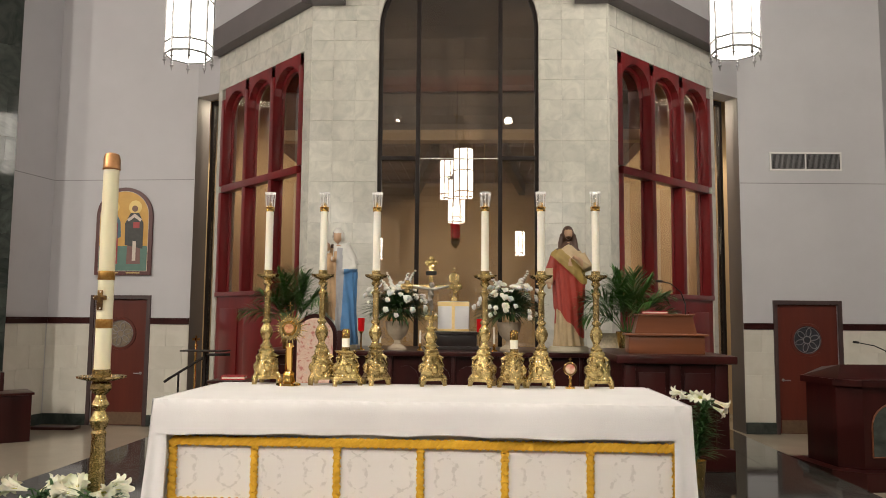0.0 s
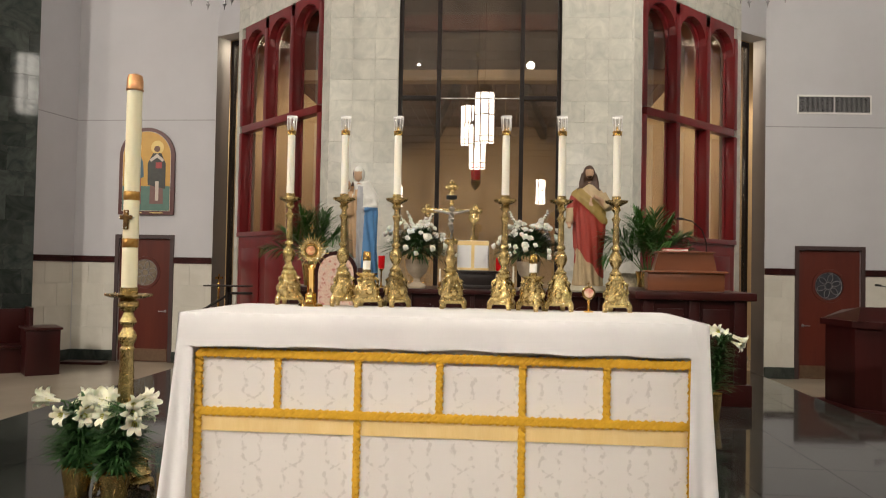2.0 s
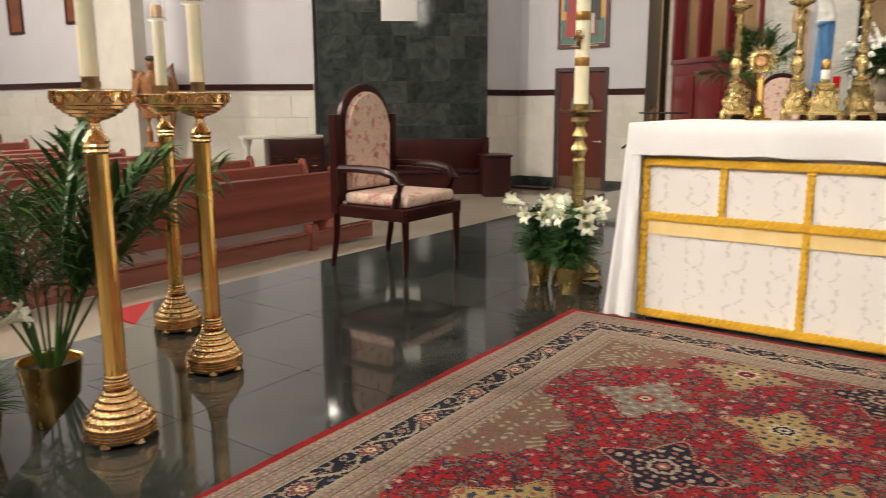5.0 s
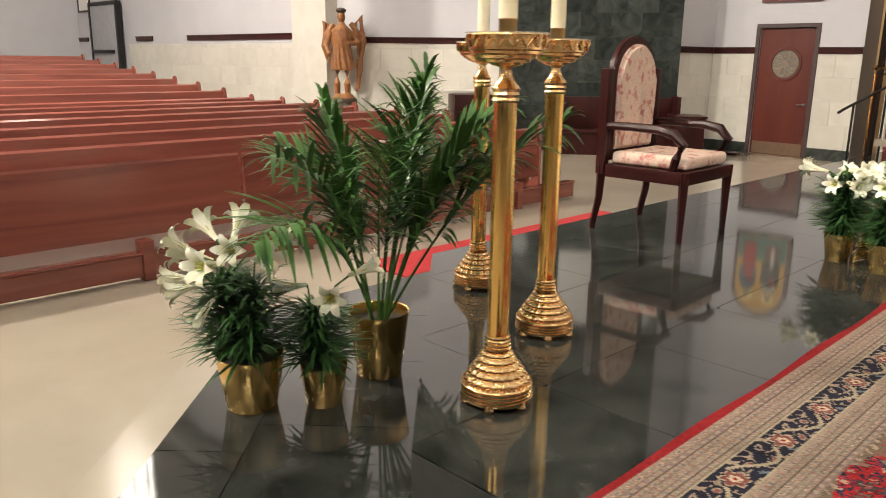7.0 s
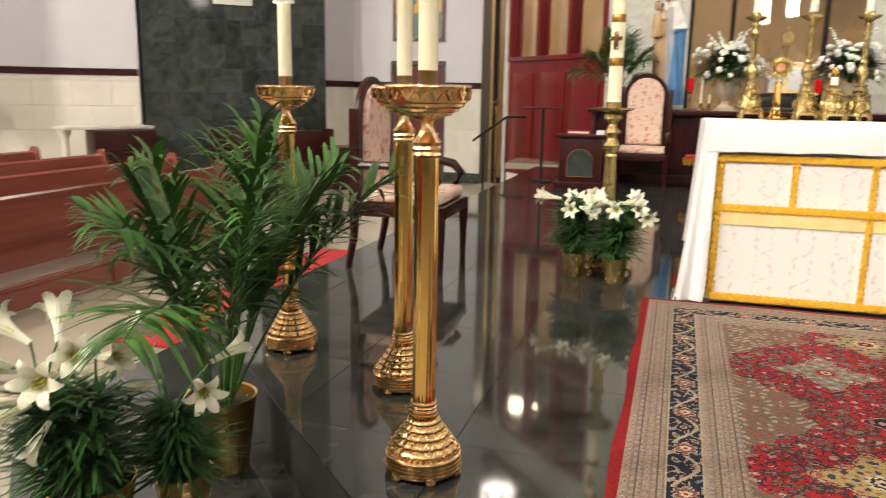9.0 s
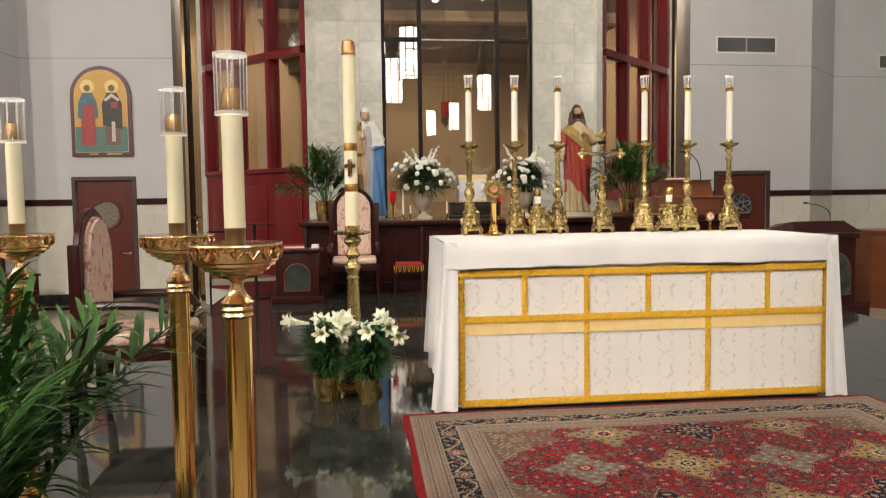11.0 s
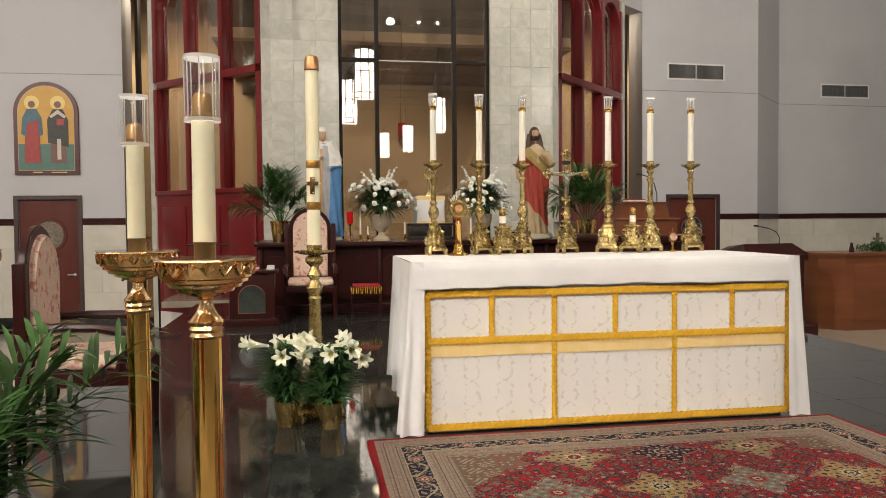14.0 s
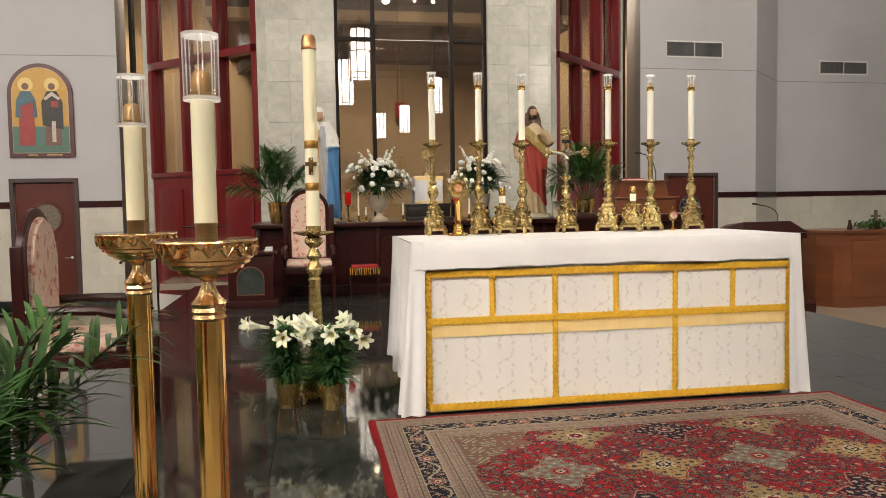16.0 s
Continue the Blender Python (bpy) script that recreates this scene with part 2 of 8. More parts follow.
def arch(x0, x1, z0, zspring, n=10, rise=None):
    """Outline of an arched opening, from lower left round the top to lower right."""
    c, r = (x0 + x1) / 2, (x1 - x0) / 2
    rise = rise or r
    pts = [(x0, z0), (x0, zspring)]
    pts += [(c - r * math.cos(math.pi * i / n), zspring + rise * math.sin(math.pi * i / n)) for i in range(1, n)]
    return pts + [(x1, zspring), (x1, z0)]


def frame_of(p, q, z=0.0):
    """Pose with x along the wall from p to q and y into the wall, away from the room."""
    p, q = Vector((*p, 0)), Vector((*q, 0))
    a = math.atan2(q.y - p.y, q.x - p.x)
    return Matrix.Translation((p.x, p.y, z)) @ Matrix.Rotation(a, 4, "Z"), (q - p).length


# ---- large structure ----
TH = 0.3
PIECES = []          # walls and floors whose stone pieces are laid at the end of the file


def wall(name, p, q, z0, z1, mat, label, holes=()):
    """A straight wall from p to q (room on the right-hand side), with holes (u0, u1, v0, v1) through it."""
    m, length = frame_of(p, q)
    bm = bmesh.new()
    us = sorted({0.0, length, *[h[0] for h in holes], *[h[1] for h in holes]})
    for a, b in zip(us, us[1:]):
        spans = [(h[2], h[3]) for h in holes if h[0] <= a + 1e-6 and h[1] >= b - 1e-6]
        z = z0
        for lo, hi in sorted(spans):
            if lo > z + 1e-4:
                box(bm, a, 0, z, b, TH, lo)
            z = hi
        if z < z1 - 1e-4:
            box(bm, a, 0, z, b, TH, z1)
    return structure(name, bm, mat, label, "wall", m), m, length


def rail_trim(name, p, q, spans, z0=1.21, z1=1.325, label="red-brown painted wooden dado rail on the wall"):
    m, length = frame_of(p, q)
    bm = bmesh.new()
    for a, b in spans:
        box(bm, a, -0.035, z0, b, -0.001, z1, bevel=0.008)
        box(bm, a, -0.05, z1 - 0.03, b, -0.036, z1 - 0.005, bevel=0.004)
    return structure(name, bm, MAHOGANY, label, "trim", m)


def base_trim(name, p, q, spans, height=0.2):
    m, length = frame_of(p, q)
    bm = bmesh.new()
    for a, b in spans:
        box(bm, a, -0.03, FLOOR, b, -0.001, FLOOR + height, bevel=0.006)
    return structure(name, bm, GREENSTONE, "dark green marble skirting along the wall", "baseboard", m)


# plan of the walls, from the pew side round to the ambo side
P_A0, P_A1 = (-25.9, 5.0), (-13.1, 5.2)
P_B1 = (-10.36, 6.93)
P_C0, P_C1 = (-10.30, 6.96), (-7.96, 9.22)
P_D0, P_D1 = (-8.02, 9.27), (-7.86, 10.3)
P_E0, P_E1 = (-7.86, 10.3), (-5.16, 10.22)
P_F0, P_F1 = (-4.66, 9.96), (-2.45, 7.74)
P_G0, P_G1 = (-2.45, 7.74), (2.02, 7.80)
P_H0, P_H1 = (2.02, 7.80), (4.22, 10.06)
P_I0, P_I1 = (4.79, 10.5), (7.43, 10.62)
P_J1 = (8.75, 11.9)
P_K1 = (17.5, 12.2)
TOP = CEIL

# ground of the nave
bm = bmesh.new()
box(bm, -26, -34, FLOOR - 0.2, 18, 16, FLOOR)
structure("floor", bm, TERRAZZO, "polished cream terrazzo floor of the nave", "floor")
# ceiling
bm = bmesh.new()
box(bm, -26, -34, CEIL, 18, 8.6, CEIL + 0.2)
for i in range(16):
    box(bm, -26, -32.2 + i * 2.6, CEIL - 0.35, 18, -31.95 + i * 2.6, CEIL - 0.002)
structure("ceiling", bm, CEILING, "high painted ceiling with shallow beams", "ceiling")
bm = boxes((-26, 8.62, CEIL, 18, 16, CEIL + 0.2))
structure("ceiling_back", bm, CEILING, "high painted ceiling over the side doors", "ceiling")
# closing walls behind the camera
structure("wall_south", boxes((-26, -34.3, FLOOR, 18, -34, CEIL)), PAINT, "plain grey painted wall at the rear of the nave", "wall")
structure("wall_west", boxes((-26.3, -34, FLOOR, -26, 16, CEIL)), PAINT, "plain grey painted wall behind the side pews", "wall")
structure("wall_east", boxes((18, -34, FLOOR, 18.3, 16, CEIL)), PAINT, "plain grey painted wall of the far side", "wall")
structure("wall_north", boxes((-26, 15.7, FLOOR, 18, 16, CEIL)), BEIGE, "beige plaster wall at the back of the chapel", "wall")

wall("wall_pew_side", P_A0, P_A1, FLOOR, TOP, PAINT, "grey painted wall beside the side pews")
w, WM_B, LB = wall("wall_statue", P_A1, P_B1, FLOOR, TOP, PAINT, "grey painted wall with limestone wainscot behind a wooden statue")
w, WM_C, LC = wall("wall_marble", P_C0, P_C1, FLOOR, TOP, JOINT, "tall panel of polished dark green marble slabs")
PIECES.append((w, LC, "marble"))
wall("wall_return_1", P_D0, P_D1, FLOOR, TOP, PAINT, "short grey painted return wall beside the marble panel")
LDU = (0.90, 1.90)    # side door opening along the wall
RDU = (0.60, 1.68)
DOORTOP = 1.66
w, WM_E, LE = wall("wall_side_door_1", P_E0, P_E1, FLOOR, TOP, PAINT, "grey painted wall with a dark red door and limestone wainscot", [(LDU[0], LDU[1], FLOOR, DOORTOP)])
w, WM_I, LI = wall("wall_side_door_2", P_I0, P_I1, FLOOR, TOP, PAINT, "grey painted wall with a red-brown door and limestone wainscot", [(RDU[0], RDU[1], FLOOR, DOORTOP)])
wall("wall_return_2", P_I1, P_J1, FLOOR, TOP, PAINT, "grey painted return wall")
wall("wall_ambo_side", P_J1, P_K1, FLOOR, TOP, PAINT, "grey painted wall with an air grille and limestone wainscot")

# jambs of the two tall side openings
for name, p, q in (("wall_jamb_1", (-5.16, 10.22), (-5.11, 10.75)), ("wall_jamb_2", (4.74, 11.05), (4.79, 10.5))):
    m, length = frame_of(p, q)
    structure(name, boxes((0, 0, FLOOR, length, 0.2, TOP)), PAINT_DARK, "dark grey painted jamb of a tall opening", "wall", m)
for name, p, q in (("wall_lintel_1", (-5.16, 10.22), (-4.66, 9.96)), ("wall_lintel_2", (4.22, 10.06), (4.79, 10.5))):
    m, length = frame_of(p, q)
    structure(name, boxes((0, 0, 5.42, length, 0.3, TOP)), PAINT, "grey painted wall over a tall opening", "wall", m)
    ob = thing("glazed_screen", m, "tall dark bronze framed glass screen in a narrow opening", "window", "tall glass screens", "structure")
    fy = 0.34
    bm = boxes((0.0, fy, FLOOR, 0.07, fy + 0.08, 5.42), (length - 0.07, fy, FLOOR, length, fy + 0.08, 5.42), (0.07, fy, 5.34, length - 0.07, fy + 0.08, 5.42), (0.07, fy, FLOOR, length - 0.07, fy + 0.08, FLOOR + 0.12))
    part("frame", bm, BRONZEFRAME, ob)
    g = part("pane", boxes((0.072, fy + 0.03, FLOOR + 0.12, length - 0.072, fy + 0.04, 5.34)), GLASS, ob, "clear glass pane")
    g.visible_shadow = False


def arch_head(bm, x0, x1, zs, ztop, y0, y1, n=10):
    """Solid between an arch over x0 to x1 and a flat top."""
    c, r = (x0 + x1) / 2, (x1 - x0) / 2
    arc = [(c - r * math.cos(math.pi * i / n), zs + r * math.sin(math.pi * i / n)) for i in range(n + 1)]
    for (xa, za), (xb, zb) in zip(arc, arc[1:]):
        f = [bm.verts.new((x, y0, z)) for x, z in ((xa, za), (xb, zb), (xb, ztop), (xa, ztop))]
        k = [bm.verts.new((x, y1, z)) for x, z in ((xa, za), (xb, zb), (xb, ztop), (xa, ztop))]
        bm.faces.new(f)
        bm.faces.new(k[::-1])
        bm.faces.new((f[0], k[0], k[1], f[1]))
        bm.faces.new((f[2], k[2], k[3], f[3]))
    return bm


# chapel front: centre wall with the tall arched window
m_g, LG = frame_of(P_G0, P_G1)
WX0, WX1 = 1.02, 3.43
bm = bmesh.new()
box(bm, 0, 0, FLOOR, WX0, TH, TOP)
box(bm, WX1, 0, FLOOR, LG, TH, TOP)
box(bm, WX0, 0, FLOOR, WX1, TH, 0.88)
arch_head(bm, WX0, WX1, 5.75, TOP, 0, TH, 20)
w = structure("wall_chapel_front", bm, GROUT, "pale veined limestone wall round a tall arched window", "wall", m_g)
PIECES.append((w, LG, "front"))
win = thing("window_1", m_g, "tall arched window in dark bronze framing, reflecting the hanging lanterns", "window", "", "structure")
bm = bmesh.new()
fw = 0.055
for i in range(24):
    c, r = (WX0 + WX1) / 2, (WX1 - WX0) / 2
    a0, a1 = math.pi * i / 24, math.pi * (i + 1) / 24
    ring = [(c - rr * math.cos(a), 5.75 + rr * math.sin(a)) for a, rr in ((a0, r), (a1, r), (a1, r - fw), (a0, r - fw))]
    slab(bm, ring, 0.06, 0.16)
box(bm, WX0, 0.06, 0.88, WX0 + fw, 0.16, 5.75)
box(bm, WX1 - fw, 0.06, 0.88, WX1, 0.16, 5.75)
box(bm, WX0 + fw, 0.06, 0.88, WX1 - fw, 0.16, 0.95)
part("window_frame", bm, BRONZEFRAME, win)
for mx, top in ((WX0 + 0.60, 6.8), (WX1 - 0.57, 6.8)):
    part("mullion", boxes((mx - 0.03, 0.05, 0.95, mx + 0.03, 0.17, top), bevel=0.004), BRONZEFRAME, win)
for a, b in ((WX0 + fw, WX0 + 0.57), (WX1 - 0.54, WX1 - fw)):
    part("transom", boxes((a, 0.055, 3.72, b, 0.165, 3.78), bevel=0.004), BRONZEFRAME, win)
part("transom", boxes((WX0 + 0.63, 0.10, 3.745, WX1 - 0.60, 0.115, 3.757)), FOAM, win, "thin pale glazing joint")
for a, b in ((WX0 + fw, WX0 + 0.57), (WX0 + 0.63, WX1 - 0.60), (WX1 - 0.54, WX1 - fw)):
    for z0, z1 in ((0.95, 3.74), (3.76, 6.75)):
        g = part("pane", boxes((a, 0.1, z0, b, 0.108, z1)), GLASS, win, "reflective clear glass pane")
        g.visible_shadow = False


def side_facet(name, number, p, q, flip):
    """A slanted chapel wall with a red wooden three-light arched window over a panelled dado."""
    m, length = frame_of(p, q)
    a, b = (0.14, length - 0.22) if not flip else (0.22, length - 0.14)
    top = 5.44
    bm = boxes((0, 0, FLOOR, a, TH, TOP), (b, 0, FLOOR, length, TH, TOP), (a, 0, top, b, TH, TOP), (a, 0, FLOOR, b, TH, FLOOR + 0.3))
    w = structure(name, bm, GROUT, "pale limestone wall holding a red wooden window", "wall", m)
    PIECES.append((w, length, "facet", a, b, top))
    win = thing("window_%d" % number, m, "red stained wooden window with three arched lights over a panelled dado", "window", "red chapel windows", "structure")
    post, zb = 0.11, FLOOR + 0.3
    n = 3
    bay = (b - a - post) / n
    part("dado", boxes((a, 0.02, zb, b, 0.14, 1.70)), REDWOOD, win)
    for i in range(n):
        x = a + post + i * bay
        part("dado_panel", boxes((x + 0.06, -0.004, -0.2, x + bay - post - 0.06, 0.018, 1.5), bevel=0.008), REDWOOD, win)
    part("window_sill", boxes((a, -0.03, 1.702, b, 0.14, 1.78), bevel=0.01), REDWOOD, win)
    part("transom", boxes((a + post, -0.025, 3.55, b - post, 0.13, 3.67), bevel=0.008), REDWOOD, win)
    bm = bmesh.new()
    for i in range(n):
        x0, x1 = a + post + i * bay, a + (i + 1) * bay
        r = (x1 - x0) / 2
        arch_head(bm, x0, x1, top - 0.12 - r, top, 0.0, 0.12)
        arch_head(bm, x0 + 0.03, x1 - 0.03, top - 0.15 - r, top - 0.1, 0.121, 0.18)
    part("arched_head", bm, REDWOOD, win)
    for i in range(n + 1):
        x = a + i * bay
        part("mullion", boxes((x, -0.02, 1.782, x + post, 0.14, 3.549), (x, -0.02, 3.671, x + post, 0.14, top - 0.2), bevel=0.008), REDWOOD, win)
        part("mullion", boxes((x - 0.02, 0.141, 1.782, x + post + 0.02, 0.18, top - 0.35)), REDWOOD, win)
    for i in range(n):
        x0, x1 = a + post + i * bay, a + (i + 1) * bay
        g = part("pane", boxes((x0 - 0.02, 0.19, 1.78, x1 + 0.02, 0.197, top - 0.1)), GLASS, win, "clear glass pane")
        g.visible_shadow = False
    part("white_kickboard", boxes((a, -0.012, FLOOR + 0.02, b, -0.002, zb)), FOAM, win)


side_facet("wall_chapel_1", 2, P_F0, P_F1, False)
side_facet("wall_chapel_2", 3, P_H0, P_H1, True)

# dark cornice band over the slanted walls, mitred onto the ends of the front wall
for name, p, q, stub in (("cornice_1", P_F0, P_F1, 1), ("cornice_2", P_H0, P_H1, 0)):
    m, length = frame_of(p, q)
    bm = boxes((-0.02, -0.22, 6.1, length + 0.02, -0.001, 6.5), (-0.02, -0.16, 6.5, length + 0.02, -0.001, 6.56))
    structure(name, bm, PAINT_DARK, "dark grey painted cornice over the chapel wall", "trim", m)
for name, u0, u1 in (("cornice_3", 0.0, 0.5), ("cornice_4", LG - 0.5, LG)):
    structure(name, boxes((u0, -0.2, 6.1, u1, -0.008, 6.5)), PAINT_DARK, "dark grey painted end of the cornice", "trim", m_g)
for name, p, q in (("parapet_1", P_F0, P_F1), ("parapet_2", P_H0, P_H1)):
    m, length = frame_of(p, q)
    structure(name, boxes((0, -0.05, 6.56, length, -0.002, CEIL - 0.4)), PAINT, "grey painted wall over the cornice", "wall", m)

# chapel behind the glass
structure("chapel_floor", boxes((-4.2, 8.2, -0.1, 3.8, 13.4, 0.0)), TERRAZZO, "cream chapel floor", "floor")
structure("chapel_wall", boxes((-7.5, 13.4, FLOOR, 7.2, 13.6, 7.5)), BEIGE, "beige plaster wall of the chapel", "wall")
structure("chapel_bulkhead", boxes((-3.5, 9.3, 4.55, 3.0, 9.45, 8.5)), BROWNWALL, "brown plaster bulkhead inside the chapel", "wall")
structure("chapel_beam", boxes((-3.5, 9.2, 4.35, 3.0, 9.45, 4.53)), BEIGE, "pale beam across the chapel", "beam")
structure("chapel_band", boxes((-3.5, 9.22, 5.2, 3.0, 9.299, 5.46)), OAK, "brown band on the chapel bulkhead", "beam")
bm = bmesh.new()
for i in range(28):
    box(bm, -3.5 + i * 0.23, 9.46, 4.36, -3.5 + i * 0.23 + 0.215, 13.4, 4.4)
structure("chapel_ceiling", bm, PLANK, "brown wooden plank ceiling of the chapel", "ceiling")
for i, (x0, x1) in enumerate(((-0.67, -1.34), (0.49, 1.01), (-2.1, -3.3), (1.9, 3.0))):
    bm = bmesh.new()
    for y, x in ((9.47, x0), (13.39, x1)):
        for dx, z in ((-0.07, 4.09), (0.07, 4.09), (0.07, 4.355), (-0.07, 4.355)):
            bm.verts.new((x + dx, y, z))
    v = list(bm.verts)
    for f in ((0, 1, 2, 3), (7, 6, 5, 4), (0, 4, 5, 1), (1, 5, 6, 2), (2, 6, 7, 3), (3, 7, 4, 0)):
        bm.faces.new([v[k] for k in f])
    structure("chapel_rafter_%d" % (i + 1), bm, BROWNWALL, "dark wooden rafter in the chapel", "beam")

# joint lines and vents on the grey walls are built with the fittings below
rail_trim("trim_1", P_A0, P_A1, [(0.0, 0.7), (4.0, 5.0), (6.9, 11.65)], 1.4, 1.52)
rail_trim("trim_2", P_A1, P_B1, [(0.3, LB - 0.02)], 1.32, 1.43)
rail_trim("trim_3", P_D0, P_D1, [(0.02, 1.0)])
rail_trim("trim_4", P_E0, P_E1, [(0.02, LDU[0] - 0.07), (LDU[1] + 0.07, LE)])
rail_trim("trim_5", P_I0, P_I1, [(0.0, RDU[0] - 0.07), (RDU[1] + 0.07, LI)])
rail_trim("trim_6", P_I1, P_J1, [(0.0, 1.8)])
rail_trim("trim_7", P_J1, P_K1, [(0.0, 8.0)])
base_trim("baseboard_1", P_A1, P_B1, [(0.0, LB)])
base_trim("baseboard_2", P_D0, P_D1, [(0.0, 1.02)])
base_trim("baseboard_3", P_E0, P_E1, [(0.0, LDU[0] - 0.07), (LDU[1] + 0.07, LE)])
base_trim("baseboard_4", P_I0, P_I1, [(0.0, RDU[0] - 0.07), (RDU[1] + 0.07, LI)])
base_trim("baseboard_5", P_J1, P_K1, [(0.0, 8.0)])

# wainscots: thin limestone facing whose slabs are laid later
for number, (p, q, spans) in enumerate((
        (P_A0, P_A1, [(3.5, 12.7)]), (P_A1, P_B1, [(0.0, LB)]), (P_D0, P_D1, [(0.0, 1.0)]),
        (P_E0, P_E1, [(0.0, LDU[0] - 0.07), (LDU[1] + 0.07, LE)]),
        (P_I0, P_I1, [(0.0, RDU[0] - 0.07), (RDU[1] + 0.07, LI)]), (P_I1, P_J1, [(0.0, 1.8)]), (P_J1, P_K1, [(0.0, 8.0)]))):
    m, length = frame_of(p, q)
    z1 = 1.205 if number > 1 else 1.315
    w = structure("wainscot_%d" % (number + 1), boxes(*[(a, -0.006, FLOOR + 0.2, b, -0.002, z1) for a, b in spans]), GROUT, "limestone wainscot below the dado rail", "wall", m)
    PIECES.append((w, spans, "wainscot", z1))

# platform of the sanctuary: upper floor and one lower step
PX0, PX1, PY0, PY1 = -3.6, 3.27, -2.75, 7.72
CH = 1.55
UPPER = [(PX0 + CH, PY0), (PX1 - CH, PY0), (PX1, PY0 + CH), (PX1, PY1), (PX0, PY1), (PX0, PY0 + CH)]
LOWER = [(-2.62, -3.42), (2.3, -3.42), (3.62, -2.1), (3.62, PY1 - 0.01), (-3.92, PY1 - 0.01), (-3.92, -2.1)]
RISER = [(-2.75, -3.72), (2.43, -3.72), (3.92, -2.25), (3.92, PY1 - 0.02), (-4.22, PY1 - 0.02), (-4.22, -2.25)]
w = structure("platform", prism(bmesh.new(), UPPER, STEP - 0.008, -0.008), JOINT, "polished black granite sanctuary floor", "platform")
PIECES.append((w, UPPER, "floor", -0.008))
w = structure("platform_step_1", prism(bmesh.new(), LOWER, STEP - 0.17, STEP - 0.008), JOINT, "polished black granite step of the sanctuary", "step")
PIECES.append((w, LOWER, "step", STEP - 0.008))
structure("platform_step_2", prism(bmesh.new(), RISER, FLOOR + 0.001, STEP - 0.172), TERRAZZO, "cream stone lower step of the sanctuary", "step")


# ---- hanging lanterns ----
def lantern():
    ob = thing("pendant_lantern", Matrix(), "octagonal metal and white glass hanging lantern, lit", "lamp", "hanging lanterns")
    n, r, h = 8, 0.29, 1.35
    bm = bmesh.new()
    for i in range(n):
        a = 2 * math.pi * i / n + math.pi / n
        x, y = r * math.cos(a), r * math.sin(a)
        tube(bm, [(x, y, 0.14), (x, y, 0.14 + h)], 0.017, 6)
        b = a + 2 * math.pi / n
        for z in (0.15, 0.3, 0.14 + h * 0.55, 0.14 + h):
            tube(bm, [(x, y, z), (r * math.cos(b), r * math.sin(b), z)], 0.015, 6)
    part("cage", bm, GREY_METAL, ob)
    for i in range(n):
        a = 2 * math.pi * i / n + math.pi / n
        x, y = r * math.cos(a), r * math.sin(a)
        bm = lathe([(0.004, 0.0), (0.012, 0.05), (0.028, 0.07), (0.01, 0.085), (0.02, 0.115), (0.008, 0.14)], 8, origin=(x, y, 0.0))
        part("finial", bm, GREY_METAL, ob)
        b = a + 2 * math.pi / n
        bm = bmesh.new()
        tube(bm, [(x, y, 0.14 + h), (x * 1.06, y * 1.06, 0.2 + h), (x, y, 0.32 + h)], [0.01, 0.02, 0.003], 6)
        part("crown_spike", bm, GREY_METAL, ob)
    rr = r * 0.97
    for i in range(n):
        a = 2 * math.pi * i / n + math.pi / n
        b = a + 2 * math.pi / n
        bm = bmesh.new()
        vs = [bm.verts.new((q * math.cos(t), q * math.sin(t), z)) for q, t, z in ((rr, a, 0.15), (rr, b, 0.15), (rr, b, 0.13 + h), (rr, a, 0.13 + h), (rr - 0.01, a, 0.15), (rr - 0.01, b, 0.15), (rr - 0.01, b, 0.13 + h), (rr - 0.01, a, 0.13 + h))]
        for f in ((0, 1, 2, 3), (7, 6, 5, 4), (0, 4, 5, 1), (1, 5, 6, 2), (2, 6, 7, 3), (3, 7, 4, 0)):
            bm.faces.new([vs[k] for k in f])
        part("glass_panel", bm, LANTERN, ob, "glowing white glass panel", smooth=None)
    bm = lathe([(rr * 0.98, 0.15), (rr * 0.98, 0.16)], 8)
    bmesh.ops.rotate(bm, verts=bm.verts, matrix=Matrix.Rotation(math.pi / 8, 3, "Z"))
    part("bottom_glass", bm, LANTERN, ob, "glowing white glass base", smooth=None)
    part("roof", lathe([(r, 0.14 + h), (r * 0.9, 0.2 + h), (0.06, 0.42 + h), (0.03, 0.5 + h)], 16), GREY_METAL, ob)
    part("rod", tube(bmesh.new(), [(0, 0, 0.5 + h), (0, 0, CEIL - 4.19)], 0.012, 8), GREY_METAL, ob)
    return ob


LANTERNS = [(-3.648, 5.97, 4.55), (3.30, 6.03, 4.55), (-0.14, -1.5, 4.5), (-0.35, -4.56, 4.2), (-0.7, -7.4, 5.4), (-6.2, -3.6, 4.25), (5.8, -3.6, 4.25), (-5.4, -10.0, 4.6), (3.6, -10.0, 4.6), (-5.6, -15.0, 4.6), (3.8, -19.5, 4.7), (3.0, -23.0, 4.7), (-5.0, -20.0, 4.8), (-5.4, -28.0, 4.8), (-12.0, 0.2, 4.25), (-13.5, -7.0, 4.25), (11.5, 1.5, 4.25)]
first = lantern()
first.matrix_world = Matrix.Translation(LANTERNS[0])
for place in LANTERNS[1:]:
    copy_thing(first, Matrix.Translation(place))
# Unseen fill lamps added to brighten the chapel and passages behind the glass.
for x, z, pw in ((-0.3, 4.3, 55), (-4.4, 5.6, 130), (3.9, 5.6, 130)):
    lamp("chapel_light", "AREA", (x, 11.3, z), pw, 0.8, (1, 0.84, 0.62), (x, 11.9, 0))
lamp("passage_light", "AREA", (-5.9, 12.6, 5.0), 26, 0.5, (1, 0.86, 0.66), (-5.6, 12.6, 0))
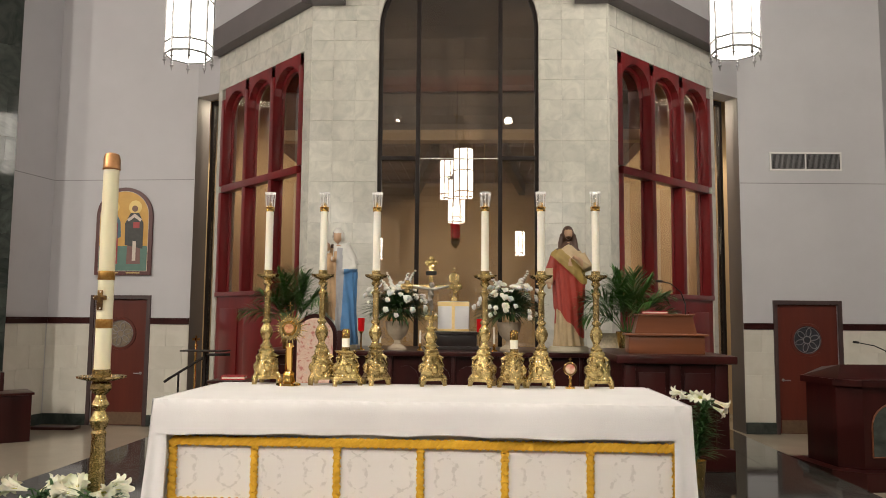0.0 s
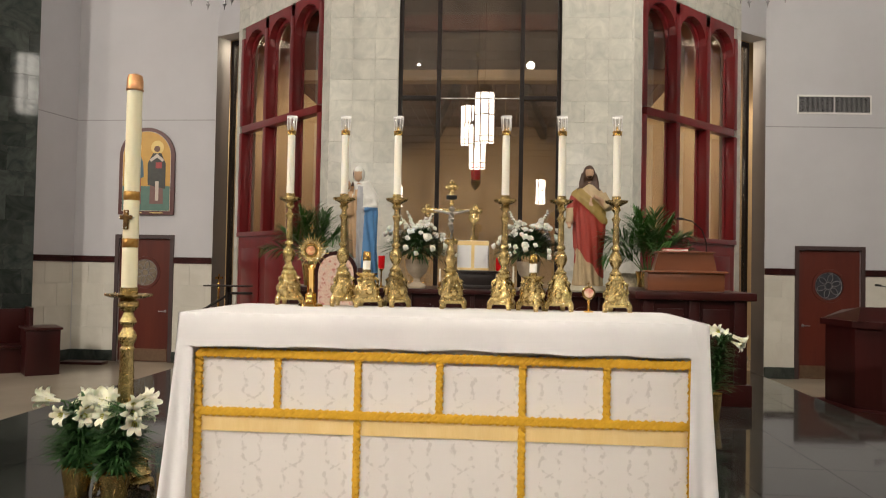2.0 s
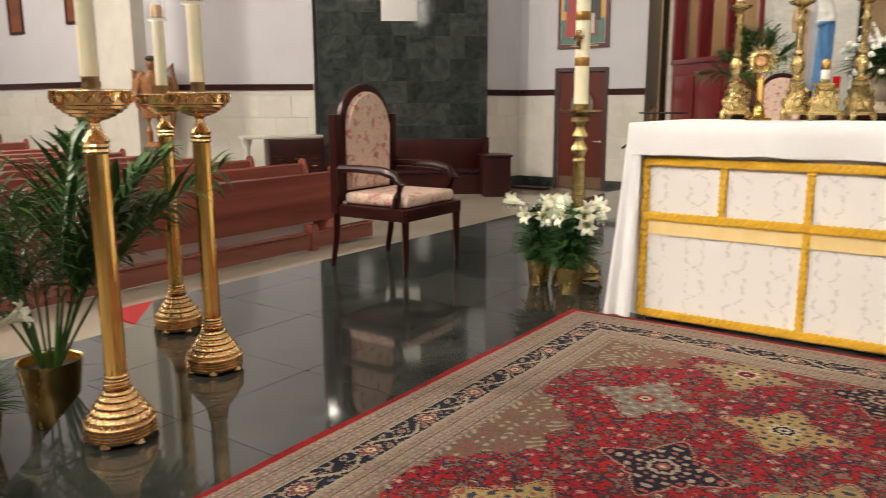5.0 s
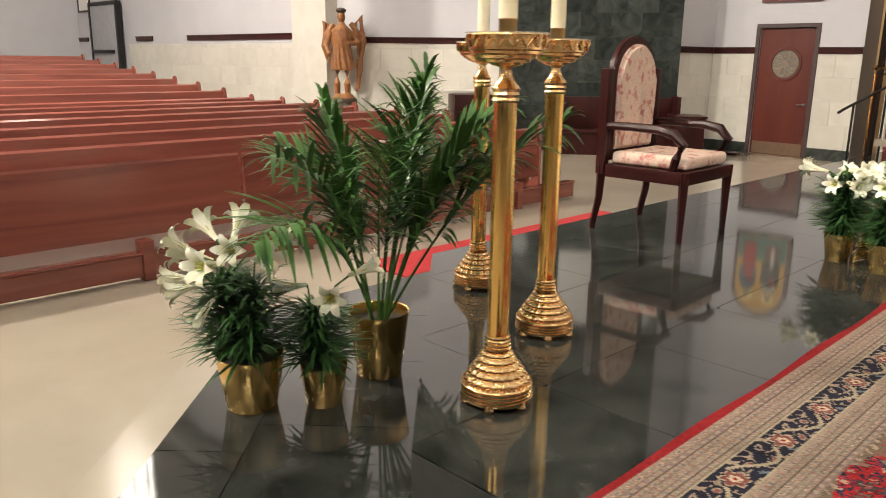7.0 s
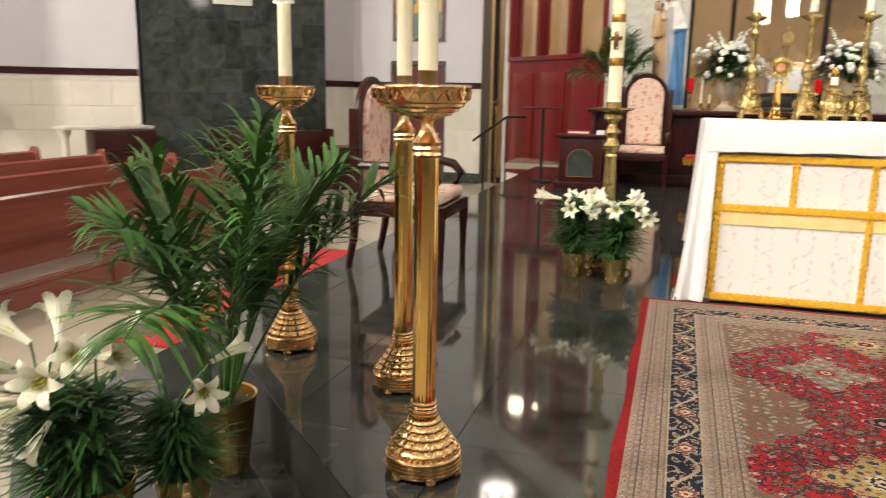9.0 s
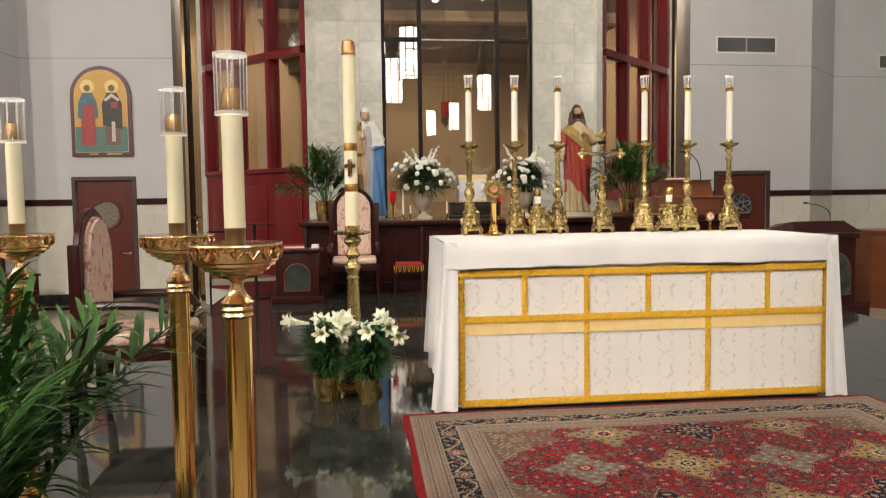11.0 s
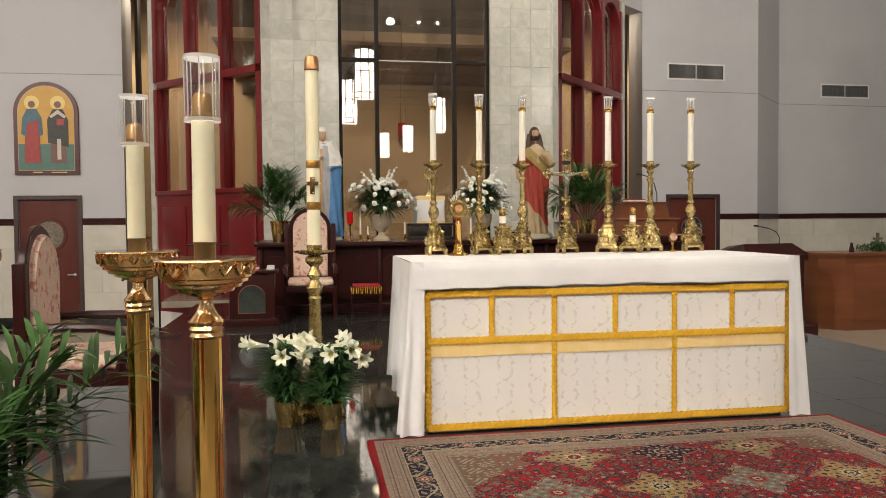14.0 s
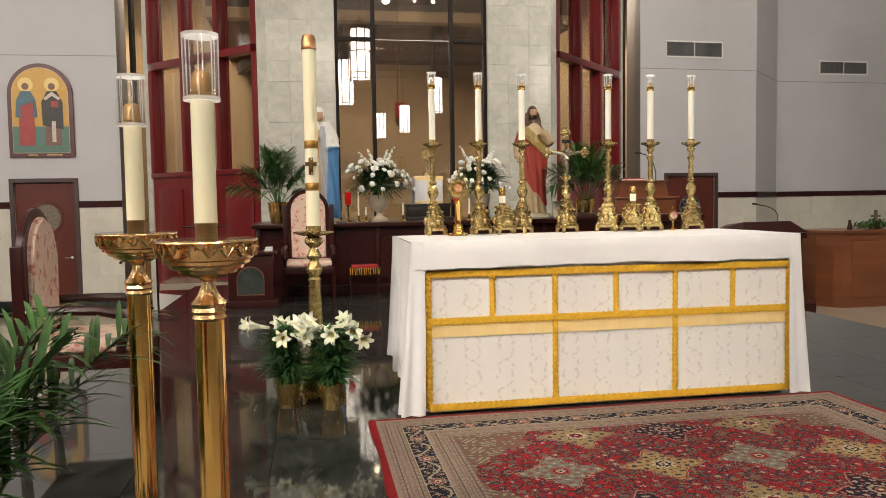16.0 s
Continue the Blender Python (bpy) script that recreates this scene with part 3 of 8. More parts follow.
lamp("passage_light", "AREA", (5.6, 12.6, 5.0), 26, 0.5, (1, 0.86, 0.66), (5.4, 12.6, 0))


# ---- altar ----
AX0, AX1, AY0, AY1, AZ = -1.25, 1.03, 0.02, 0.87, 0.978
altar = thing("altar", Matrix(), "dark wooden altar table under a white cloth", "altar")
part("body", boxes((AX0 + 0.03, AY0 + 0.02, 0.0, AX1 - 0.03, AY1 - 0.02, AZ - 0.05), bevel=0.01), LINEN, altar, "white lining over the altar body")
part("mensa", boxes((AX0 - 0.03, AY0 - 0.03, AZ - 0.049, AX1 + 0.01, AY1, AZ), bevel=0.008), MAHOGANY, altar)


def brocade():
    """Ivory damask: faint grey ogee motifs woven into cream silk."""
    m = material("ivory_damask", (0.8, 0.76, 0.72), (0.76, 0.72, 0.68), 6, 0.6, bump=0.06, bscale=300)
    nt = m.node_tree
    b = nt.nodes["Principled BSDF"]
    tc = nt.nodes.new("ShaderNodeTexCoord")
    sep = nt.nodes.new("ShaderNodeSeparateXYZ")
    nt.links.new(tc.outputs["Object"], sep.inputs[0])

    def op(kind, a, c=None):
        n = nt.nodes.new("ShaderNodeMath")
        n.operation = kind
        for i, v in enumerate((a, c)):
            if v is None:
                continue
            if isinstance(v, (int, float)):
                n.inputs[i].default_value = v
            else:
                nt.links.new(v, n.inputs[i])
        return n.outputs[0]
    x, z = sep.outputs[0], sep.outputs[2]
    wave = op("SINE", op("MULTIPLY", z, 21.0))
    wob = op("MULTIPLY", op("MULTIPLY", wave, op("SUBTRACT", 1.6, op("MULTIPLY", wave, wave))), 0.95)
    a = op("ABSOLUTE", op("SINE", op("ADD", op("MULTIPLY", x, 16.2), wob)))
    c = op("ABSOLUTE", op("SINE", op("SUBTRACT", op("MULTIPLY", x, 16.2), wob)))
    ogee = op("MULTIPLY", op("MINIMUM", a, c), 2.4)
    noise_tex = nt.nodes.new("ShaderNodeTexNoise")
    noise_tex.inputs["Scale"].default_value = 42
    noise_tex.inputs["Detail"].default_value = 5
    nt.links.new(tc.outputs["Object"], noise_tex.inputs["Vector"])
    fac = op("ADD", ogee, op("MULTIPLY", op("SUBTRACT", noise_tex.outputs["Fac"], 0.42), 3.4))
    ramp = nt.nodes.new("ShaderNodeValToRGB")
    ramp.color_ramp.elements[0].position, ramp.color_ramp.elements[1].position = 0.1, 0.55
    ramp.color_ramp.elements[0].color = (0.66, 0.64, 0.615, 1)
    ramp.color_ramp.elements[1].color = (0.8, 0.78, 0.755, 1)
    nt.links.new(fac, ramp.inputs[0])
    nt.links.new(ramp.outputs[0], b.inputs["Base Color"])
    return m


DAMASK = brocade()
frontal = thing("altar_frontal", Matrix(), "ivory damask altar frontal with twisted gold braid borders", "altar cloth")
bm = bmesh.new()
fx0, fx1, fz0, fz1 = -1.243, 1.022, 0.026, 0.845
nx, nz = 90, 30
grid = []
for j in range(nz + 1):
    row = []
    for i in range(nx + 1):
        u, v = i / nx, j / nz
        x, z = fx0 - 0.04 + u * (fx1 - fx0 + 0.065), fz0 + v * (fz1 - fz0)
        y = -0.004 - 0.004 * (1 - v) * math.sin(u * 37) - 0.003 * math.sin(u * 91 + v * 5) * (1 - v)
        row.append(bm.verts.new((x, y, z)))
    grid.append(row)
for a, b in zip(grid, grid[1:]):
    for i in range(nx):
        bm.faces.new((a[i], a[i + 1], b[i + 1], b[i]))
rim = grid[0] + [r[-1] for r in grid[1:]] + grid[-1][-2::-1] + [r[0] for r in grid[-2:0:-1]]
back = [bm.verts.new((v.co.x, 0.006, v.co.z)) for v in rim]
for i in range(len(rim)):
    j = (i + 1) % len(rim)
    bm.faces.new((rim[j], rim[i], back[i], back[j]))
part("panel", bm, DAMASK, frontal)


def braid(p, q, width=0.048, depth=0.014):
    """Two twisted cords side by side."""
    p, q = Vector(p), Vector(q)
    d = (q - p).normalized()
    side = d.cross(Vector((0, 1, 0))).normalized()
    n = max(4, int((q - p).length / 0.011))
    bm = bmesh.new()
    for k in (0, 1):
        pts = []
        for i in range(n + 1):
            s = i / n
            ph = s * (q - p).length / 0.062 * 2 * math.pi + k * math.pi
            pts.append(p.lerp(q, s) + side * (0.26 * width * math.sin(ph)) + Vector((0, -0.007 - 0.2 * depth * (1 + math.cos(ph)), 0)))
        tube(bm, pts, width * 0.27, 6)
    for v in bm.verts:
        v.co.y = p.y + 0.6 * (v.co.y - p.y)
    return bm


zt, zm, zb = 0.803, 0.535, 0.045
xl, xr = fx0 + 0.018, fx1 - 0.018
for z in (zt, zm, zb):
    part("braid", braid((xl, -0.008, z), (xr, -0.008, z)), BRAID, frontal, "twisted gold braid")
for x in (xl, xr):
    part("braid", braid((x, -0.006, zb), (x, -0.006, zt)), BRAID, frontal, "twisted gold braid")
for i in range(1, 6):
    x = xl + (xr - xl) * i / 6
    part("braid", braid((x, -0.006, zm), (x, -0.006, zt), 0.04), BRAID, frontal, "twisted gold braid")
for i in (1, 2):
    x = xl + (xr - xl) * i / 3
    part("braid", braid((x, -0.006, zb), (x, -0.006, zm - 0.02), 0.04), BRAID, frontal, "twisted gold braid")
for i in range(3):
    a, b = xl + (xr - xl) * i / 3, xl + (xr - xl) * (i + 1) / 3
    part("gold_band", boxes((a + 0.008, -0.011, zm - 0.09, b - 0.008, -0.0095, zm - 0.014)), BAND, frontal, "plain gold fabric band")

# altar cloth: top, short front fall, long side falls that flare
cloth = bmesh.new()


def cloth_strip(fn, nu, nv):
    rows = [[cloth.verts.new(fn(i / nu, j / nv)) for i in range(nu + 1)] for j in range(nv + 1)]
    for a, b in zip(rows, rows[1:]):
        for i in range(nu):
            cloth.faces.new((a[i], a[i + 1], b[i + 1], b[i]))


CX0, CX1, CY0, CY1, CZ = -1.312, 1.058, -0.024, 0.885, 0.986
cloth_strip(lambda u, v: (CX0 + u * (CX1 - CX0), CY0 + v * (CY1 - CY0), CZ + 0.002 * math.sin(u * 23) * math.sin(v * 9)), 60, 20)


def front_fall(u, v):
    x = CX0 + u * (CX1 - CX0)
    drop = 0.146 + 0.003 * math.sin(u * 7.0 + 1) + 0.002 * math.sin(u * 19) + 0.003 * math.sin(u * 43)
    y = CY0 - 0.012 * math.sin(min(v * 3, 1) * 1.57) - 0.010 * v * (0.5 + 0.5 * math.sin(u * 29)) - 0.008 * v * math.sin(u * 11)
    return (x, y, CZ - drop * v)


cloth_strip(front_fall, 90, 8)
cloth_strip(lambda u, v: (CX0 + u * (CX1 - CX0), CY1 + 0.012 + 0.008 * v * math.sin(u * 31), CZ - 0.2 * v), 60, 5)


def side_fall(x0, sign, flare):
    def fn(u, v):
        y = CY0 + u * (CY1 - CY0)
        fold = 0.022 * v * math.sin(u * 21 + 0.6) + 0.012 * v * math.sin(u * 47)
        corner = math.exp(-((u) / 0.12) ** 2)
        x = x0 + sign * (0.012 + flare * v ** 1.3 * (0.45 + 0.55 * corner) + fold)
        return (x, y - 0.04 * v * corner, CZ - (CZ - 0.03) * v * (0.86 + 0.14 * corner + 0.03 * math.sin(u * 12)))
    return fn


cloth_strip(side_fall(CX0, -1, 0.055), 40, 24)
cloth_strip(side_fall(CX1, 1, 0.03), 40, 24)


def corner_fall(cx, sign, flare):
    """The gather that hangs at a front corner."""
    def fn(u, v):
        a = u * math.pi / 2
        r = 0.012 + 0.016 * v
        x = cx + sign * (flare * v ** 1.3 + r * math.sin(a)) - sign * (0.065 + 0.045 * v) * (1 - u)
        return (x, CY0 - 0.012 - 0.035 * v + 0.02 * u * (1 - v) - 0.012 * math.sin(u * 9) * v, CZ - (CZ - 0.02) * v)
    return fn


cloth_strip(corner_fall(CX0, -1, 0.055), 10, 24)
cloth_strip(corner_fall(CX1, 1, 0.03), 10, 24)
bmesh.ops.remove_doubles(cloth, verts=cloth.verts, dist=0.002)
ob = mesh_object("altar_cloth", cloth, LINEN, 70)
tagged(ob, "white linen altar cloth with long hanging sides", "altar cloth")


# ---- candlesticks, crucifix and small things on the altar ----
def tri_base(bm, h=0.2, r=0.064):
    """Three-lobed scrolled foot with claw feet."""
    lathe([(r * 1.0, 0.03), (r * 1.08, 0.045), (r * 0.92, 0.06), (r * 1.0, 0.085), (r * 0.86, 0.115), (r * 0.6, 0.15), (r * 0.55, 0.17), (r * 0.66, 0.18), (r * 0.5, h)], 36, bm, flute=3, depth=0.16)
    for k in range(3):
        a = 2 * math.pi * k / 3
        c, s = math.cos(a), math.sin(a)
        tube(bm, [(r * 0.95 * c, r * 0.95 * s, 0.06), (r * 1.2 * c, r * 1.2 * s, 0.035), (r * 1.28 * c, r * 1.28 * s, 0.0)], [0.016, 0.018, 0.012], 8)
        tube(bm, [(r * 0.6 * c, r * 0.6 * s, 0.17), (r * 0.98 * c, r * 0.98 * s, 0.15), (r * 1.02 * c, r * 1.02 * s, 0.11), (r * 0.86 * c, r * 0.86 * s, 0.1)], [0.008, 0.013, 0.014, 0.008], 8)
    for k in range(3):
        a = 2 * math.pi * k / 3 + math.pi / 3
        r0 = bmesh.ops.create_icosphere(bm, subdivisions=2, radius=0.03)
        for v in r0["verts"]:
            v.co = Vector((v.co.x * 0.8, v.co.y * 0.8, v.co.z)) + Vector((r * 0.72 * math.cos(a), r * 0.72 * math.sin(a), 0.095))
    return bm


def altar_candlestick():
    ob = thing("altar_candlestick", Matrix(), "ornate gilt candlestick with a white candle and glass follower", "candlestick", "candlesticks on the altar")
    part("base", tri_base(bmesh.new()), GILT, ob)
    part("stem", lathe([(0.027, 0.198), (0.035, 0.21), (0.021, 0.224), (0.016, 0.24), (0.029, 0.262), (0.036, 0.285), (0.03, 0.31), (0.015, 0.335), (0.025, 0.345), (0.025, 0.353), (0.014, 0.366), (0.018, 0.385), (0.0155, 0.48), (0.019, 0.497), (0.026, 0.51), (0.014, 0.524), (0.013, 0.545), (0.027, 0.562), (0.017, 0.58)], 28, flute=8, depth=0.06), GILT, ob)
    part("drip_pan", lathe([(0.018, 0.578), (0.035, 0.59), (0.058, 0.6), (0.064, 0.612), (0.055, 0.606), (0.026, 0.604), (0.024, 0.635), (0.02, 0.635)], 32, flute=12, depth=0.05), GILT, ob)
    part("candle", lathe([(0.0215, 0.632), (0.0205, 0.975), (0.014, 0.978)], 20), WHITEWAX, ob, "white wax candle")
    part("follower", lathe([(0.0215, 0.968), (0.0265, 0.972), (0.0245, 0.982), (0.0275, 0.992), (0.016, 0.998), (0.009, 1.015), (0.004, 1.02)], 20), BRASS, ob, "brass candle follower")
    # Rim ring, with pale ribs drawn as the glass's bright refracted edges.
    ring = lathe([(0.0265, 1.07), (0.0305, 1.07), (0.0305, 1.0775), (0.0265, 1.0775)], 20)
    for k in range(8):
        a = math.pi * k / 4
        tube(ring, [(0.0245 * math.cos(a), 0.0245 * math.sin(a), 0.994), (0.0295 * math.cos(a), 0.0295 * math.sin(a), 1.074)], 0.0016, 5)
    part("rim_glints", ring, GLASSGLINT, ob, "glass rim with pale ribs standing in for its bright edges").visible_shadow = False
    g = part("glass_shade", lathe([(0.024, 0.992), (0.027, 1.02), (0.029, 1.075), (0.0275, 1.075), (0.0255, 1.02), (0.0225, 0.993)], 20), CLEAR, ob, "clear glass shade")
    g.visible_shadow = False
    return ob


first = altar_candlestick()
rows = [(-1.052, 0.82), (-0.738, 0.815), (-0.437, 0.82), (0.172, 0.80), (0.482, 0.80), (0.780, 0.79)]
first.matrix_world = Matrix.Translation((*rows[0], CZ))
for i, (x, y) in enumerate(rows[1:]):
    copy_thing(first, pose(x, y, CZ, 0, 0, 25 * i))

ob = thing("altar_crucifix", Matrix.Translation((-0.127, 0.82, CZ)), "ornate gilt standing crucifix with a silvered figure", "crucifix")
part("base", tri_base(bmesh.new()), GILT, ob)
part("stem", lathe([(0.03, 0.2), (0.042, 0.215), (0.024, 0.235), (0.036, 0.265), (0.02, 0.3), (0.032, 0.315), (0.016, 0.33), (0.012, 0.35)], 24, flute=8, depth=0.05), GILT, ob)
bm = boxes((-0.012, -0.008, 0.34, 0.012, 0.008, 0.66), (-0.125, -0.008, 0.535, 0.125, 0.008, 0.559), bevel=0.003)
for x, z in ((-0.135, 0.547), (0.135, 0.547), (0, 0.68), (0, 0.375)):
    for dx, dz in ((0, 0), (0.022, 0), (-0.022, 0), (0, 0.022), (0, -0.022)):
        r0 = bmesh.ops.create_uvsphere(bm, u_segments=10, v_segments=6, radius=0.017)
        for v in r0["verts"]:
            v.co = Vector((v.co.x, v.co.y * 0.6, v.co.z)) + Vector((x + dx, 0, z + dz))
part("cross", bm, GILT, ob)
bm = bmesh.new()
tube(bm, [(0, -0.018, 0.39), (0.004, -0.02, 0.44), (-0.004, -0.022, 0.47), (0, -0.02, 0.5), (0, -0.02, 0.535)], [0.008, 0.012, 0.017, 0.02, 0.016], 8)
tube(bm, [(-0.1, -0.012, 0.55), (-0.05, -0.018, 0.54), (0, -0.02, 0.53), (0.05, -0.018, 0.54), (0.1, -0.012, 0.55)], [0.006, 0.007, 0.01, 0.007, 0.006], 8)
r0 = bmesh.ops.create_uvsphere(bm, u_segments=10, v_segments=8, radius=0.016)
for v in r0["verts"]:
    v.co += Vector((0.004, -0.026, 0.556))
part("corpus", bm, material("old_silver", (0.4, 0.38, 0.34), (0.28, 0.26, 0.22), 14, 0.35, metal=0.9), ob, "plain silvered figure")
part("title_plate", boxes((-0.03, -0.012, 0.61, 0.03, -0.0085, 0.635), bevel=0.002), BLACKMETAL, ob)

ob = thing("sunburst_reliquary", Matrix.Translation((-0.90, 0.74, CZ)), "gilt standing reliquary with a sunburst head", "reliquary")
part("foot", lathe([(0.065, 0.0), (0.062, 0.012), (0.035, 0.02), (0.028, 0.045), (0.03, 0.06), (0.022, 0.075)], 24, flute=6, depth=0.08), BRASS, ob)
part("stem", lathe([(0.022, 0.07), (0.02, 0.2), (0.026, 0.21), (0.014, 0.23)], 16), BRASS, ob)
bm = bmesh.new()
for i in range(32):
    a = 2 * math.pi * i / 32
    r1 = 0.1 if i % 2 else 0.078
    tube(bm, [(0.035 * math.cos(a), 0, 0.31 + 0.035 * math.sin(a)), (r1 * math.cos(a + 0.03), 0, 0.31 + r1 * math.sin(a + 0.03))], [0.007, 0.0015], 5)
part("rays", bm, GILT, ob)
for nm, prof, mt in (("disc", [(0.06, -0.008), (0.062, 0), (0.06, 0.008)], GILT), ("bezel", [(0.034, -0.018), (0.04, -0.01), (0.04, 0.01), (0.034, 0.018)], BRASS), ("relic_window", [(0.026, -0.021), (0.026, 0.021)], material("relic_face", (0.45, 0.12, 0.06), (0.6, 0.42, 0.2), 60, 0.3))):
    bm = lathe(prof, 28)
    bmesh.ops.rotate(bm, verts=bm.verts, matrix=Matrix.Rotation(math.pi / 2, 3, "X"))
    bmesh.ops.translate(bm, verts=bm.verts, vec=(0, 0, 0.31))
    part(nm, bm, mt, ob)
part("cross", boxes((-0.003, -0.003, 0.41, 0.003, 0.003, 0.455), (-0.013, -0.003, 0.432, 0.013, 0.003, 0.438)), BRASS, ob)


def short_candlestick():
    ob = thing("short_candlestick", Matrix(), "low ornate gilt candlestick with a stub of white candle", "candlestick", "low candlesticks on the altar")
    part("base", tri_base(bmesh.new(), 0.15, 0.066), GILT, ob)
    part("drip_pan", lathe([(0.03, 0.13), (0.04, 0.15), (0.028, 0.165), (0.055, 0.18), (0.06, 0.19), (0.05, 0.186), (0.022, 0.185), (0.022, 0.21)], 28, flute=10, depth=0.05), GILT, ob)
    part("candle", lathe([(0.021, 0.205), (0.021, 0.262), (0.012, 0.264)], 18), WHITEWAX, ob, "short white wax candle")
    part("follower", lathe([(0.0225, 0.258), (0.0225, 0.3), (0.016, 0.31)], 18), BRASS, ob, "brass candle follower")
    return ob


first = short_candlestick()
first.matrix_world = Matrix.Translation((-0.592, 0.765, CZ))
copy_thing(first, pose(0.331, 0.75, CZ, 0, 0, 40))

ob = thing("small_reliquary", Matrix.Translation((0.634, 0.765, CZ)), "small gilt standing reliquary with an oval case", "reliquary")
part("foot", lathe([(0.026, 0), (0.026, 0.008), (0.01, 0.014), (0.006, 0.05), (0.01, 0.055), (0.006, 0.07)], 20), BRASS, ob)
for nm, prof, mt in (("case", [(0.034, -0.008), (0.037, 0), (0.034, 0.008)], BRASS), ("face", [(0.026, -0.0095), (0.026, 0.0095)], material("cream_relic", (0.72, 0.62, 0.42), (0.5, 0.1, 0.08), 45, 0.35))):
    bm = lathe(prof, 24)
    bmesh.ops.rotate(bm, verts=bm.verts, matrix=Matrix.Rotation(math.pi / 2, 3, "X"))
    bmesh.ops.translate(bm, verts=bm.verts, vec=(0, 0, 0.105))
    part(nm, bm, mt, ob)
part("cross", boxes((-0.002, -0.002, 0.142, 0.002, 0.002, 0.168), (-0.008, -0.002, 0.154, 0.008, 0.002, 0.158)), BRASS, ob)


# ---- rug: knotted pattern worked out on a fine grid ----
def rug():
    rx0, rx1, ry0, ry1 = -1.575, 1.265, -2.70, -0.05
    step = 0.006
    nx, ny = int((rx1 - rx0) / step), int((ry1 - ry0) / step)
    xs, ys = np.linspace(rx0, rx1, nx + 1), np.linspace(ry0, ry1, ny + 1)
    X, Y = np.meshgrid((xs[:-1] + xs[1:]) / 2, (ys[:-1] + ys[1:]) / 2)
    d = np.minimum(np.minimum(X - rx0, rx1 - X), np.minimum(Y - ry0, ry1 - Y))
    along = np.where(np.minimum(X - rx0, rx1 - X) < np.minimum(Y - ry0, ry1 - Y), Y, X)
    red, beige, sand, navy, green, rose, cream = (np.array(c) for c in ((0.25, 0.014, 0.017), (0.29, 0.225, 0.175), (0.35, 0.275, 0.2), (0.014, 0.015, 0.028), (0.17, 0.175, 0.13), (0.29, 0.095, 0.08), (0.5, 0.42, 0.29)))
    rng = np.random.RandomState(3)
    C = np.empty(X.shape + (3,))
    C[:] = red

    def put(mask, colour):
        C[mask] = colour
    put(d > 0.035, beige)

    def guard(lo, hi, seed):
        """Narrow rows of small knots between fine dark lines."""
        rows = 6
        w = (hi - lo) / rows
        for k in range(rows):
            a, b = lo + k * w, lo + (k + 1) * w
            zone = (d > a) & (d < b)
            ph = along * 2 * np.pi / (0.034 + 0.007 * ((k + seed) % 3)) + 1.7 * k
            wv = np.sin(ph + 1.3 * np.sin((d - a) / w * 3.1)) * np.sin((d - a) / w * np.pi)
            put(zone & (wv > 0.4), 0.5 * beige + 0.5 * (rose, navy * 6, sand, rose * 0.8, cream * 0.8, green)[(k + seed) % 6])
            put(zone & (wv > 0.82), 0.4 * beige + 0.6 * (cream, rose, navy * 5, sand, rose, cream * 0.7)[(k + seed) % 6])
            put(zone & (wv < -0.7), 0.5 * beige + 0.5 * (navy * 5, sand, rose, green * 0.8, navy * 7, rose * 0.7)[(k + seed) % 6])
            put(abs(d - b) < 0.003, beige * (0.42 if k in (1, 4) else 0.7))
    guard(0.042, 0.16, 0)
    # main border: dark band with curling pale arabesques and a rosette at every repeat
    band = (d > 0.166) & (d < 0.278)
    put(band, navy)
    dd = d - 0.222
    f = np.sin(along * 34 + 2.4 * np.sin(dd * 44)) + 0.9 * np.cos(dd * 52 + 2.2 * np.sin(along * 34 + 0.8))
    g = np.sin(along * 21 + 1.2) * 0.036 - dd
    put(band & (f > 1.25), sand * 0.8)
    put(band & (f > 1.5), rose * 0.75)
    put(band & (abs(f - 0.1) < 0.14), sand * 0.85)
    put(band & (f < -1.5), np.array((0.12, 0.15, 0.17)))
    put(band & (abs(g) < 0.007), cream * 0.7)
    ph = ((along / 0.3) % 1 - 0.5) * 0.3
    ang0 = np.arctan2(dd, ph)
    rr = np.hypot(ph, dd * 1.1) / (1 + 0.16 * np.cos(6 * ang0))
    put(band & (rr < 0.047), navy)
    put(band & (rr < 0.041), sand)
    put(band & (rr < 0.034), rose * 0.7)
    put(band & (rr < 0.018), cream)
    put(band & (rr < 0.009), red)
    put(abs(d - 0.168) < 0.003, cream * 0.7)
    put(abs(d - 0.276) < 0.003, cream * 0.7)
    guard(0.285, 0.4, 2)
    # field: pale ground, red trellis of flowers, pointed medallions
    field = d > 0.405
    olive = np.array((0.15, 0.112, 0.078))
    put(field, olive)
    wv = np.sin(X * 90 + 2.5 * np.sin(Y * 41)) * np.sin(Y * 84 + 2.5 * np.sin(X * 37))
    put(field & (wv > 0.55), rose * 0.8)
    put(field & (wv < -0.55), sand * 0.9)
    cells = []
    for j in range(5):
        y = -1.05 - 0.48 * (j - 0) + 0.48
        for i in range(-1, 6):
            x = -0.8 + 0.48 * i + (0.24 if j % 2 == 0 else 0.0) - (0.48 if j % 2 == 0 else 0)
            cells.append((x, y, i, j))

    def polar(x, y):
        return np.hypot(X - x, Y - y), np.arctan2(Y - y, X - x)
    inside = [(x, y) for x, y, i, j in cells if rx0 + 0.6 < x < rx1 - 0.55 and ry0 + 0.6 < y < ry1 - 0.6]
    trellis = np.zeros(X.shape, bool)
    for x, y in inside:
        r, a = polar(x, y)
        trellis |= r < 0.365 + 0.02 * np.cos(4 * a) + 0.012 * np.cos(16 * a)
    for x, y, i, j in cells:
        if j == 0 and rx0 + 0.6 < x < rx1 - 0.55:
            r, a = polar(x, y)
